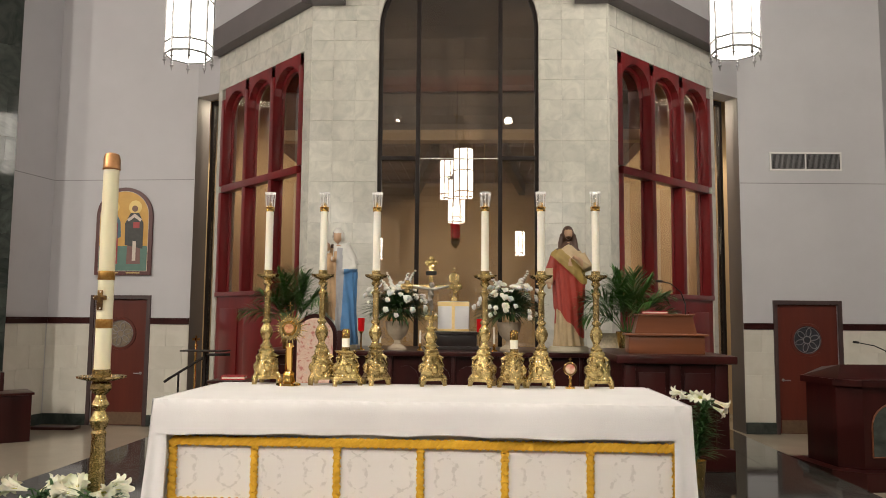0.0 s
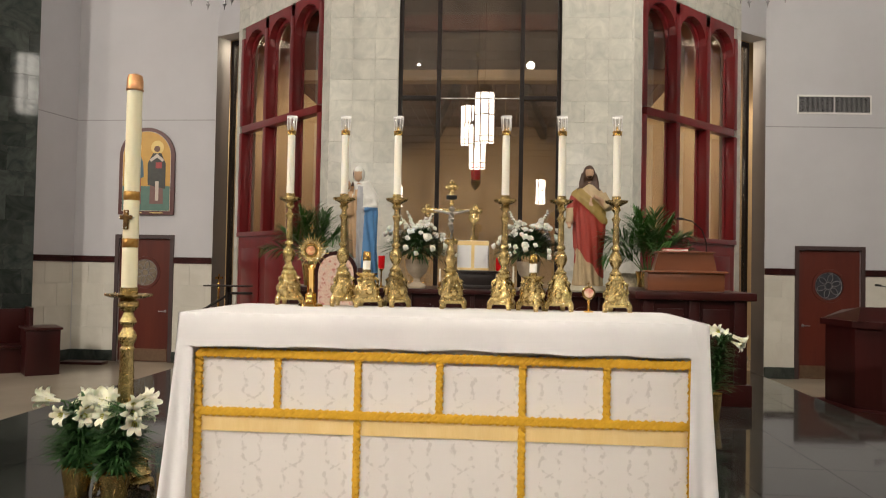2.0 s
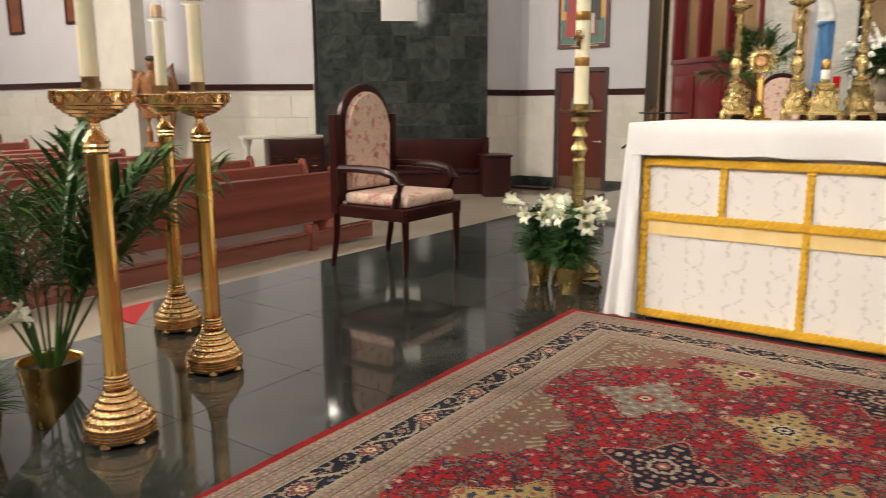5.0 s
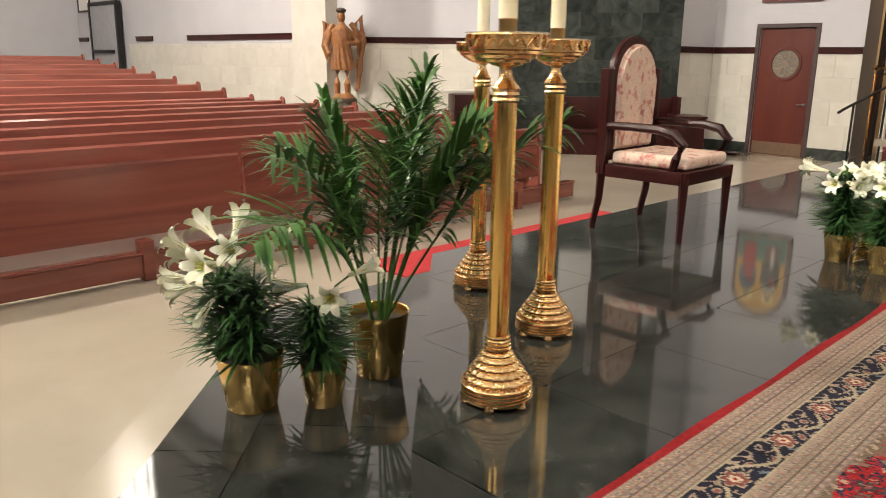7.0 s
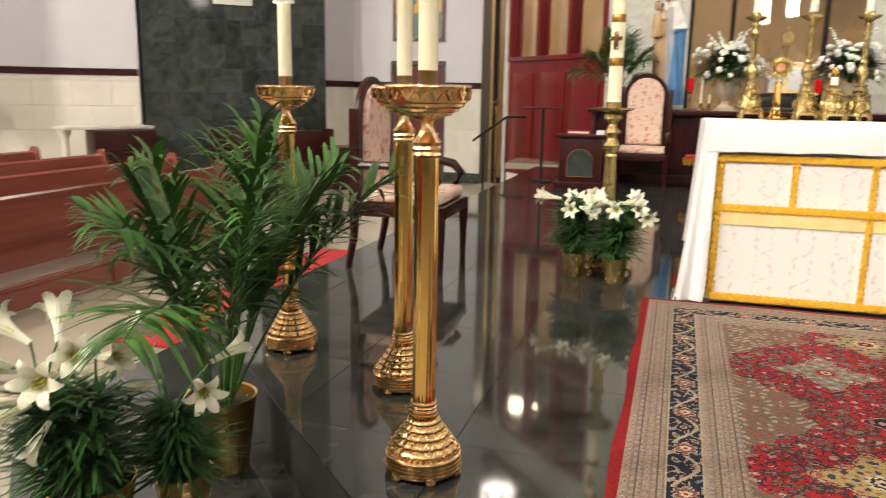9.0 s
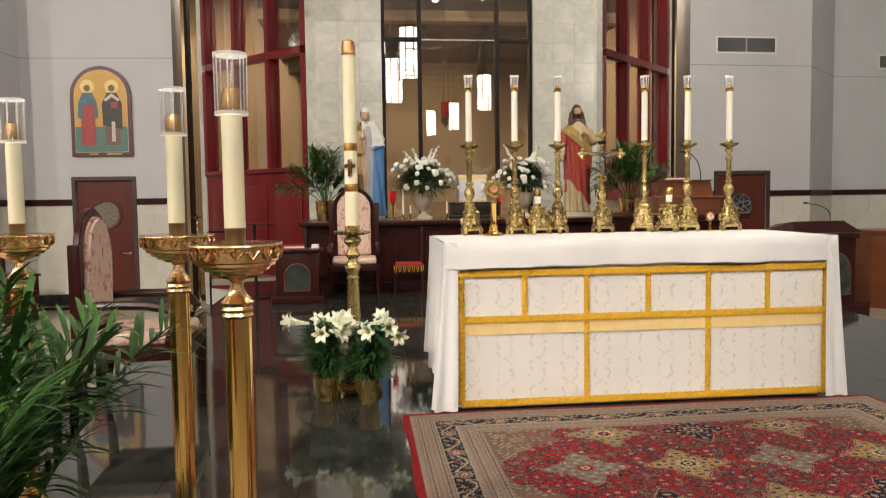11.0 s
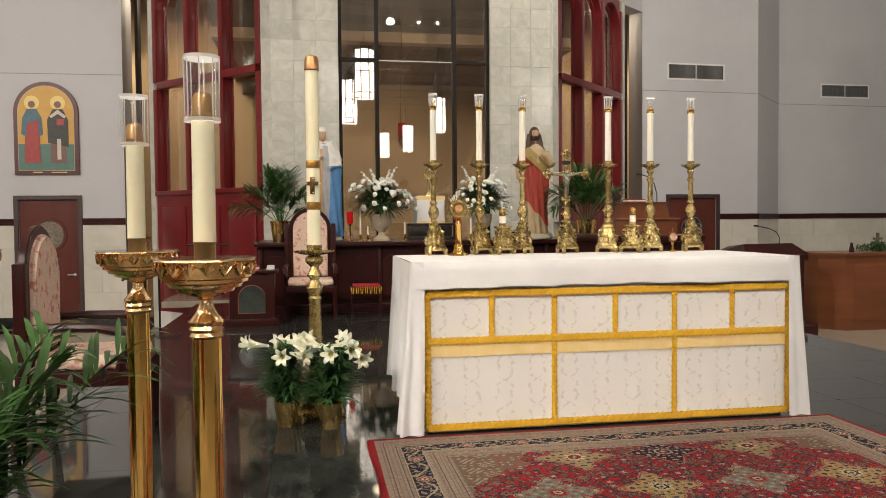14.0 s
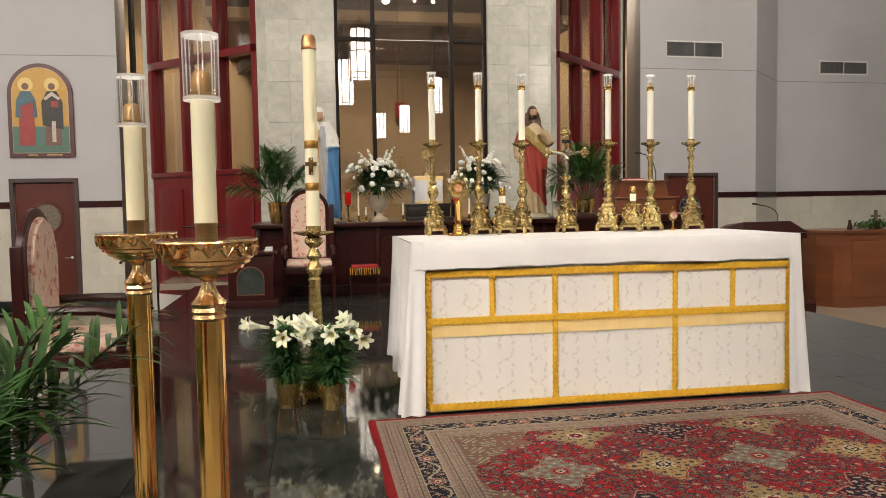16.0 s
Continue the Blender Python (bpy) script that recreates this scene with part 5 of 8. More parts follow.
lily(Matrix.Translation((-2.85, -2.475, STEP)), 0.09, 0.16, 0.45, 3, 37, 0.07, (0.02, -0.02), 1.1,
     sprays((0.05, 0.03, 0.46, 316, -4), (0.1, 0.0, 0.5, 48, 24), (-0.05, 0.02, 0.47, 228, -6)))
palm(Matrix.Translation((-2.93, -2.14, STEP)), 0.125, 0.27, "leafy green palm in a tall brass-coloured pot",
     [(46, 62, 1.08, 0.8), (92, 80, 0.98, 0.45), (62, 82, 1.0, 0.4), (30, 74, 0.92, 1.0), (222, 78, 0.8, 1.5), (200, 80, 0.85, 0.9), (283, 66, 0.88, 1.8), (272, 76, 0.88, 1.6), (322, 78, 0.82, 1.4), (120, 76, 0.95, 0.9), (60, 72, 1.0, 1.0), (246, 83, 0.88, 0.9), (342, 82, 0.88, 1.0), (100, 70, 0.95, 1.2), (75, 70, 0.85, 1.3), (20, 82, 0.95, 0.6), (50, 76, 0.8, 1.5)], 5, 0.25)


# ---- chairs ----
def tapestry():
    m = material("floral_tapestry", (0.55, 0.36, 0.32), (0.62, 0.5, 0.42), 16, 0.85, bump=0.3, bscale=250)
    nt = m.node_tree
    n = [x for x in nt.nodes if x.type == "VALTORGB"][0]
    n.color_ramp.elements[0].position, n.color_ramp.elements[1].position = 0.38, 0.6
    n.color_ramp.elements[0].color = (0.5, 0.2, 0.17, 1)
    e = n.color_ramp.elements.new(0.48)
    e.color = (0.74, 0.57, 0.46, 1)
    e = n.color_ramp.elements.new(0.53)
    e.color = (0.62, 0.42, 0.33, 1)
    e = n.color_ramp.elements.new(0.57)
    e.color = (0.78, 0.63, 0.52, 1)
    return m


TAPESTRY = tapestry()


def armchair(m, label, top=1.22):
    """High arched-back armchair; faces -y, stands on z 0."""
    ob = thing("armchair", m, label, "chair", "sanctuary armchairs")
    w, dp = 0.30, 0.28
    sh = 0.42
    for x in (-w, w):
        bm = bmesh.new()
        tube(bm, [(x, -dp, 0), (x * 0.99, -dp, 0.2), (x, -dp, sh)], [0.02, 0.026, 0.034], 4)
        part("leg", bm, MAHOGANY, ob, smooth=None)
        bm = bmesh.new()
        tube(bm, [(x, dp + 0.05, 0), (x, dp + 0.01, 0.2), (x, dp, sh)], [0.022, 0.027, 0.034], 4)
        part("leg", bm, MAHOGANY, ob, smooth=None)
        part("arm", tube(bmesh.new(), [(x, dp, 0.66), (x, 0.1, 0.665), (x * 1.02, -0.1, 0.66), (x * 1.04, -dp + 0.08, 0.64), (x * 1.02, -dp + 0.02, 0.58), (x, -dp + 0.06, 0.5), (x, -dp + 0.08, sh)], [0.026, 0.026, 0.028, 0.032, 0.03, 0.026, 0.026], 8), MAHOGANY, ob)
        part("back_post", boxes((x - 0.03, dp - 0.03, sh - 0.06, x + 0.03, dp + 0.03, top - 0.2), bevel=0.008), MAHOGANY, ob)
    part("seat_frame", boxes((-w - 0.025, -dp - 0.025, sh - 0.075, w + 0.025, dp - 0.035, sh + 0.005), bevel=0.01), MAHOGANY, ob)
    bm = bmesh.new()
    box(bm, -w + 0.02, -dp + 0.0, sh + 0.006, w - 0.02, dp - 0.05, sh + 0.085, bevel=0.035, seg=4)
    part("seat_cushion", bm, TAPESTRY, ob, "floral tapestry seat")
    r = w - 0.03
    bm = bmesh.new()
    zs = top - r
    slab(bm, arch(-r, r, sh + 0.02, zs, 16), dp - 0.022, dp + 0.022)
    bmesh.ops.bevel(bm, geom=bm.edges[:], offset=0.008, segments=2, affect="EDGES")
    part("back_frame", bm, MAHOGANY, ob)
    bm = bmesh.new()
    r2 = r - 0.05
    slab(bm, arch(-r2, r2, sh + 0.09, zs, 16), dp - 0.055, dp - 0.018)
    bmesh.ops.bevel(bm, geom=[e for e in bm.edges if all(v.co.y < dp - 0.05 for v in e.verts)], offset=0.018, segments=3, affect="EDGES")
    part("back_cushion", bm, TAPESTRY, ob, "floral tapestry back panel")
    bm = bmesh.new()
    slab(bm, arch(-r2, r2, sh + 0.09, zs, 16), dp + 0.023, dp + 0.032)
    part("back_cover", bm, TAPESTRY, ob)
    return ob


armchair(pose(-3.10, 0.37, 0, 0, 0, 92), "dark mahogany armchair with floral tapestry, high arched back", 1.21)
armchair(pose(-1.89, 5.62, 0, 0, 0, 0), "dark mahogany armchair with pink floral tapestry beside the counter", 1.40)

# ---- prie-dieu table with arched green panel, and a slim lectern stand ----
ob = thing("side_table", Matrix.Translation((-2.57, 5.1, 0)), "dark red wooden pedestal table with an arched green panel", "table")
part("plinth", boxes((-0.31, -0.2, 0, 0.31, 0.2, 0.09), bevel=0.01), MAHOGANY, ob)
part("body", boxes((-0.26, -0.16, 0.09, 0.26, 0.16, 0.62), bevel=0.01), MAHOGANY, ob)
bm = slab(bmesh.new(), arch(-0.15, 0.15, 0.16, 0.33, 12), -0.172, -0.162)
part("arched_panel", bm, GREENSTONE, ob, "dark green arched inset panel")
bm = bmesh.new()
pts = arch(-0.155, 0.155, 0.155, 0.33, 12)
tube(bm, [(x, -0.168, z) for x, z in pts] + [(pts[0][0], -0.168, pts[0][1])], 0.006, 6)
part("panel_moulding", bm, OAK, ob)
part("top", boxes((-0.3, -0.2, 0.621, 0.3, 0.2, 0.655), bevel=0.008), MAHOGANY, ob)
RED_BOOK = material("red_leather", (0.42, 0.02, 0.03), (0.3, 0.015, 0.02), 20, 0.45, bump=0.2, bscale=200)
ob = thing("book", pose(-2.62, 5.08, 0.657, 0, 0, 8), "red bound book lying on the side table", "book")
part("cover", boxes((-0.13, -0.09, 0, 0.13, 0.09, 0.012), (-0.13, -0.09, 0.036, 0.13, 0.09, 0.046), (-0.13, -0.09, 0.012, -0.122, 0.09, 0.036)), RED_BOOK, ob)
part("pages", boxes((-0.121, -0.085, 0.0125, 0.125, 0.085, 0.0355)), WHITEWAX, ob)
ob = thing("folded_cloth", pose(-2.36, 5.1, 0.657), "folded white cloth on the side table", "cloth")
part("fold", boxes((-0.05, -0.05, 0, 0.05, 0.05, 0.02), (-0.04, -0.045, 0.021, 0.045, 0.05, 0.05), bevel=0.008), LINEN, ob)
ob = thing("music_stand", Matrix.Translation((-3.15, 5.6, 0)), "slim dark metal reading stand", "stand")
part("pole", lathe([(0.02, 0.02), (0.02, 0.94)], 12), BRONZEFRAME, ob)
part("foot", lathe([(0.16, 0), (0.16, 0.012), (0.03, 0.025)], 24), BRONZEFRAME, ob)
bm = boxes((-0.26, -0.14, 0.94, 0.26, 0.14, 0.956), bevel=0.004)
part("desk", bm, BRONZEFRAME, ob)

# ---- counter behind the altar ----
CF, CB, CT = 5.98, 7.70, 0.955
counter = thing("counter", Matrix(), "long dark mahogany counter with arched panels behind the altar", "counter")
CXL, CXR = -2.62, 2.3
part("body", boxes((CXL + 0.06, CF + 0.06, 0.12, CXR - 0.06, CB, CT - 0.06)), MAHOGANY, counter)
part("plinth", boxes((CXL + 0.02, CF + 0.02, 0, CXR - 0.02, CB, 0.119), bevel=0.01), MAHOGANY, counter)
part("worktop", boxes((CXL, CF - 0.05, CT - 0.059, CXR, CB + 0.005, CT), bevel=0.012), MAHOGANY, counter)
n = 12
for i in range(n):
    x0 = CXL + 0.12 + i * (CXR - CXL - 0.24) / n
    x1 = x0 + (CXR - CXL - 0.24) / n - 0.08
    bm = slab(bmesh.new(), arch(x0, x1, 0.2, 0.62, 10), CF + 0.035, CF + 0.058)
    part("arched_panel", bm, MAHOGANY, counter)
    if i % 2 == 0:
        part("pilaster", boxes((x0 - 0.065, CF + 0.02, 0.121, x0 - 0.015, CF + 0.059, CT - 0.06), bevel=0.006), MAHOGANY, counter)

cab = thing("sideboard", Matrix(), "tall dark mahogany sideboard with panelled front", "cabinet")
SX0, SX1, SY0, SY1, ST = 1.42, 2.42, 3.72, 5.3, 1.04
part("plinth", boxes((SX0 - 0.02, SY0 - 0.02, 0, SX1 + 0.02, SY1 + 0.02, 0.2), bevel=0.012), MAHOGANY, cab)
part("body", boxes((SX0 + 0.02, SY0 + 0.02, 0.2, SX1 - 0.02, SY1 - 0.02, ST - 0.08)), MAHOGANY, cab)
part("top", boxes((SX0 - 0.04, SY0 - 0.05, ST - 0.08, SX1 + 0.05, SY1 + 0.05, ST), bevel=0.02), MAHOGANY, cab)
for x in (SX0 + 0.04, (SX0 + SX1) / 2 - 0.05, SX1 - 0.14):
    part("pilaster", boxes((x, SY0 - 0.005, 0.2, x + 0.1, SY0 + 0.018, ST - 0.08), bevel=0.006), MAHOGANY, cab)
for x in (SX0 + 0.17, (SX0 + SX1) / 2 + 0.08):
    part("panel", boxes((x, SY0 + 0.002, 0.28, x + 0.24, SY0 + 0.018, ST - 0.16), bevel=0.006), MAHOGANY, cab)

box_thing = thing("book_desk", pose(1.92, 4.15, ST, 0, 0, -6), "two-tiered amber wooden desk on the sideboard", "desk")
part("lower_tier", boxes((-0.35, -0.2, 0, 0.35, 0.22, 0.17), bevel=0.006), OAK, box_thing)
part("ledge", boxes((-0.38, -0.23, 0.17, 0.38, 0.24, 0.19), bevel=0.006), OAK, box_thing)
bm = bmesh.new()
slab(bm, [(-0.29, 0.19), (0.29, 0.19), (0.25, 0.36), (-0.25, 0.36)], -0.14, 0.16)
part("upper_tier", bm, OAK, box_thing, smooth=None)
part("reading_top", boxes((-0.27, -0.16, 0.36, 0.27, 0.18, 0.376), bevel=0.005), OAK, box_thing)
ob = thing("hymnal", pose(1.85, 4.2, ST + 0.377, 0, 0, 5), "red bound book lying on the desk", "book")
part("cover", boxes((-0.11, -0.07, 0, 0.11, 0.07, 0.008), (-0.11, -0.07, 0.024, 0.11, 0.07, 0.032)), RED_BOOK, ob)
part("pages", boxes((-0.105, -0.066, 0.0085, 0.105, 0.066, 0.0235)), WHITEWAX, ob)
ob = thing("microphone", Matrix.Translation((2.16, 4.25, ST + 0.377)), "thin black gooseneck microphone", "microphone")
part("neck", tube(bmesh.new(), [(0, 0, 0), (0, 0, 0.1), (-0.05, -0.03, 0.22), (-0.16, -0.08, 0.3), (-0.26, -0.12, 0.32)], 0.006, 6), BLACKMETAL, ob)
part("head", tube(bmesh.new(), [(-0.25, -0.118, 0.32), (-0.31, -0.14, 0.32)], [0.012, 0.012], 8), BLACKMETAL, ob)

# book stand with red books on the counter's foot
ob = thing("book_stand", Matrix.Translation((-1.19, 5.62, 0.0)), "gilt low stand carrying closed red books", "stand")
part("stand", boxes((-0.2, -0.12, 0.36, 0.2, 0.12, 0.38), (-0.19, -0.11, 0.0, -0.17, -0.09, 0.36), (0.17, -0.11, 0.0, 0.19, -0.09, 0.36), (-0.19, 0.09, 0.0, -0.17, 0.11, 0.36), (0.17, 0.09, 0.0, 0.19, 0.11, 0.36)), MAHOGANY, ob)
bm = bmesh.new()
for i in range(14):
    tube(bm, [(-0.19 + i * 0.029, -0.125, 0.38), (-0.19 + i * 0.029 + 0.006 * (-1) ** i, -0.128, 0.3)], [0.006, 0.003], 5)
part("fringe", bm, BRAID, ob, "gold fringe")
part("books", boxes((-0.17, -0.1, 0.381, 0.17, 0.1, 0.42), bevel=0.006), RED_BOOK, ob, "red bound books")


# ---- statues (plain shapes) ----
def figure(name, m, profile, label, mats, classify, arms=(), head=None, bulge=None, seg=120, folds=13):
    """A draped standing figure blended into one plain mesh; classify(x, y, z) gives the paint of each face."""
    bm = bmesh.new()
    fine = []
    for a, b in zip(profile, profile[1:]):
        n = max(1, int((b[2] - a[2]) / 0.014))
        fine += [tuple(u + (v - u) * k / n for u, v in zip(a, b)) for k in range(n)]
    fine.append(profile[-1])
    rings = []
    for r, ry, z, dx, dy in fine:
        ring = []
        for i in range(seg):
            a = 2 * math.pi * i / seg
            x, y = dx + r * math.cos(a), dy + ry * math.sin(a)
            depth = 0.085 if z < 0.95 else 0.03
            slant = 5.0 * z if z < 0.5 else 2.5 + 9 * (z - 0.5)
            k = 1 + depth * math.sin(folds * a + slant + 1.1 * math.sin(3 * a)) + (bulge(x, y, z) if bulge else 0)
            ring.append(bm.verts.new((dx + r * k * math.cos(a), dy + ry * k * math.sin(a), z)))
        rings.append(ring)
    for a, b in zip(rings, rings[1:]):
        for i in range(seg):
            j = (i + 1) % seg
            bm.faces.new((a[i], a[j], b[j], b[i]))
    bm.faces.new(rings[0][::-1])
    bm.faces.new(rings[-1])
    for pts, rad in arms:
        tube(bm, pts, rad, 16)
    for c, s in head or ():
        r0 = bmesh.ops.create_uvsphere(bm, u_segments=32, v_segments=24, radius=1)
        for v in r0["verts"]:
            v.co = Vector((v.co.x * s[0], v.co.y * s[1], v.co.z * s[2])) + Vector(c)
    raw = mesh_object("statue_core", bm, mats[0], 60)
    blend = raw.modifiers.new("blend", "REMESH")
    blend.mode, blend.voxel_size = "VOXEL", 0.009
    bpy.context.view_layer.update()
    me = bpy.data.meshes.new_from_object(raw.evaluated_get(bpy.context.evaluated_depsgraph_get()))
    bpy.data.objects.remove(raw)
    bm = bmesh.new()
    bm.from_mesh(me)
    for _ in range(3):
        bmesh.ops.smooth_vert(bm, verts=bm.verts, factor=0.5, use_axis_x=True, use_axis_y=True, use_axis_z=True)
    ob = mesh_object(name, bm, mats[0], 80)
    while len(ob.data.materials) < len(mats):
        ob.data.materials.append(mats[len(ob.data.materials)])
    for f in ob.data.polygons:
        f.material_index = classify(*f.center)
    ob.matrix_world = m
    return tagged(ob, label, "statue")


def plaster(name, c):
    return material(name, c, tuple(v * 0.82 for v in c), 9, 0.45, bump=0.15, bscale=40)


P_CREAM, P_TAN, P_BLUE = plaster("plaster_cream", (0.5, 0.38, 0.22)), plaster("plaster_tan", (0.55, 0.36, 0.2)), plaster("plaster_blue", (0.1, 0.27, 0.55))
P_WHITE, P_SKIN, P_HAIR = plaster("plaster_white", (0.74, 0.74, 0.7)), plaster("plaster_skin", (0.5, 0.32, 0.2)), plaster("plaster_hair", (0.07, 0.035, 0.02))
P_SILVER = plaster("plaster_silver", (0.42, 0.43, 0.46))
P_RED, P_GOLD = plaster("plaster_red", (0.36, 0.045, 0.03)), plaster("plaster_gold", (0.36, 0.25, 0.07))


def paint_veiled(x, y, z):
    child = x < -0.105 and y < -0.06
    if child and z > 0.93:
        if z > 1.245:
            return 3 if y < -0.13 and z < 1.3 else 5
        return 1
    if z > 1.27:
        return 3 if y < -0.075 and z < 1.44 and abs(x + 0.05) < 0.05 else 4
    if z > 1.07 - 0.1 * (x > 0.02) + 0.18 * (abs(x + 0.03) < 0.06) * (y < 0):
        return 4
    if x < -0.05 and z > 0.3 - 0.8 * (x + 0.05) and z < 1.2 and y < 0.05:
        return 1
    if x > 0.055 - 0.05 * (0.9 - z):
        return 2
    return 6 if x > -0.05 else 4


def bulge_veiled(x, y, z):
    return (0.1 if x > 0.055 - 0.05 * (0.9 - z) else 0.0) * (z < 1.1) + (0.12 if x < -0.05 and z > 0.3 - 0.8 * (x + 0.05) else 0.0) * (z < 1.1)


def paint_mantled(x, y, z):
    if z > 1.3:
        if y < -0.06 and abs(x) < 0.05 and z < 1.47:
            return 4 if z < 1.385 and y < -0.07 else 3
        return 4
    if z > 1.2 and y > -0.075 and abs(x) < 0.15:
        return 4
    if y < -0.15 and 1.0 < z < 1.2 and abs(x - 0.08) < 0.09:
        return 3
    if x < -0.2 and z < 0.98:
        return 3 if z < 0.8 else 0
    band = z - 1.03 + 0.963 * x
    if abs(band) < 0.1 and z > 0.78:
        return 2
    if band > 0:
        return 0
    return 1 if z > 0.29 - 1.14 * x * (x > -0.16) + 0.02 * math.sin(40 * x) else 0


def bulge_mantled(x, y, z):
    band = z - 1.03 + 0.963 * x
    lift = 0.14 if abs(band) < 0.1 and z > 0.78 else 0.0
    return lift + (0.09 if band < 0 and z > 0.29 - 1.14 * x else 0.0)


for (x, y, zt, pr, lb, mats, cls, lift, arms, head, ped) in (
        (-1.66, 6.32, 2.515, [(0.2, 0.15, 0.0, 0, 0), (0.19, 0.14, 0.12, 0, 0), (0.175, 0.13, 0.4, 0, 0), (0.175, 0.13, 0.7, 0, 0), (0.18, 0.13, 0.95, 0, 0), (0.18, 0.13, 1.08, 0, 0), (0.15, 0.11, 1.18, -0.01, 0), (0.1, 0.085, 1.27, -0.03, 0), (0.06, 0.06, 1.32, -0.05, 0)],
         "painted plaster statue in a white veil and blue mantle", (P_CREAM, P_TAN, P_BLUE, P_SKIN, P_WHITE, P_HAIR, P_SILVER), paint_veiled, bulge_veiled,
         [([(0.12, -0.02, 1.15), (0.17, -0.06, 0.98), (0.03, -0.15, 0.93)], [0.06, 0.055, 0.03]), ([(-0.12, -0.02, 1.13), (-0.19, -0.08, 0.98), (-0.13, -0.15, 0.93)], [0.06, 0.055, 0.045]), ([(-0.16, -0.12, 0.86), (-0.165, -0.12, 1.0), (-0.17, -0.12, 1.17)], [0.07, 0.08, 0.05]), ([(-0.13, -0.14, 1.12), (-0.06, -0.19, 1.08)], [0.035, 0.025]), ([(0.02, 0.0, 1.3), (0.1, 0.0, 1.14), (0.17, 0.0, 1.02)], [0.08, 0.085, 0.06]), ([(-0.1, 0.0, 1.3), (-0.13, 0.0, 1.16)], [0.07, 0.07])],
         [((-0.05, -0.02, 1.405), (0.08, 0.09, 0.115)), ((-0.175, -0.13, 1.255), (0.046, 0.052, 0.062)), ((-0.05, -0.075, 1.37), (0.042, 0.04, 0.062))], (0.2, 0.06)),
        (1.215, 6.12, 2.525, [(0.19, 0.15, 0.0, 0, 0), (0.175, 0.14, 0.1, 0, 0), (0.165, 0.13, 0.4, 0, 0), (0.18, 0.13, 0.7, 0.01, 0), (0.175, 0.13, 0.95, 0.01, 0), (0.19, 0.13, 1.1, 0, 0), (0.17, 0.11, 1.2, 0, 0), (0.1, 0.085, 1.26, 0, 0), (0.055, 0.055, 1.32, 0, 0)],
         "painted plaster statue in a cream robe and red mantle", (P_CREAM, P_RED, P_GOLD, P_SKIN, P_HAIR), paint_mantled, bulge_mantled,
         [([(-0.15, -0.01, 1.15), (-0.22, -0.03, 0.95), (-0.25, -0.1, 0.78)], [0.075, 0.075, 0.05]), ([(-0.25, -0.1, 0.8), (-0.25, -0.15, 0.72)], [0.03, 0.024]), ([(0.15, -0.01, 1.15), (0.25, -0.04, 0.98), (0.2, -0.12, 1.0), (0.12, -0.15, 1.08)], [0.075, 0.07, 0.05, 0.032]), ([(0.12, -0.16, 1.08), (0.04, -0.18, 1.12)], [0.03, 0.024]), ([(-0.06, 0.01, 1.42), (-0.085, 0.0, 1.3), (-0.1, -0.03, 1.22)], [0.04, 0.042, 0.03]), ([(0.06, 0.01, 1.42), (0.085, 0.0, 1.3), (0.1, -0.03, 1.22)], [0.04, 0.042, 0.03])],
         [((0, 0.0, 1.43), (0.075, 0.085, 0.1)), ((0, -0.06, 1.415), (0.042, 0.045, 0.07))], (0.24, 0.075))):
    z0 = CT + ped[1]
    pd = thing("pedestal", Matrix.Translation((x, y, CT)), "rounded cream plaster base under a statue", "pedestal")
    part("block", lathe([(ped[0], 0), (ped[0] * 1.06, ped[1] * 0.3), (ped[0] * 0.98, ped[1])], 32), material("cream_plaster", (0.5, 0.46, 0.34), (0.42, 0.38, 0.28), 12, 0.6, bump=0.2), pd)
    head_top = max(c[2] + s[2] for c, s in head)
    k = (zt - z0) / head_top
    figure("statue", Matrix.Translation((x, y, z0 + 0.001)) @ Matrix.Scale(k, 4), pr, lb, mats, cls, arms, head, lift)


# ---- urns with cut flowers ----
URN = material("aged_urn", (0.52, 0.44, 0.33), (0.36, 0.3, 0.22), 10, 0.7, bump=0.4, bscale=50)
BOUQUETLEAF = material("bouquet_leaf", (0.02, 0.05, 0.018), (0.045, 0.1, 0.03), 20, 0.5, spec=0.3)
MUM = material("white_mum", (0.9, 0.9, 0.86), (0.84, 0.85, 0.78), 30, 0.7, trans=0.35)


def mum_mesh():
    """A domed bloom: a solid heart under short overlapping petals."""
    bm = lathe([(0.012, 0.0), (0.034, 0.01), (0.038, 0.022), (0.028, 0.036), (0.001, 0.043)], 14)
    rnd = random.Random(2)
    for k in range(46):
        a, e = rnd.uniform(0, 6.28), rnd.uniform(0.15, 1.5)
        d = Vector((math.cos(a) * math.cos(e), math.sin(a) * math.cos(e), math.sin(e)))
        petal_strip(bm, d * 0.026, d * rnd.uniform(0.044, 0.054), (0, 0, 0.004), 0.011, 3)
    me = bpy.data.meshes.new("bloom")
    bm.to_mesh(me)
    bm.free()
    me.polygons.foreach_set("use_smooth", [True] * len(me.polygons))
    me.materials.append(MUM)
    return me


MUM_ME = mum_mesh()


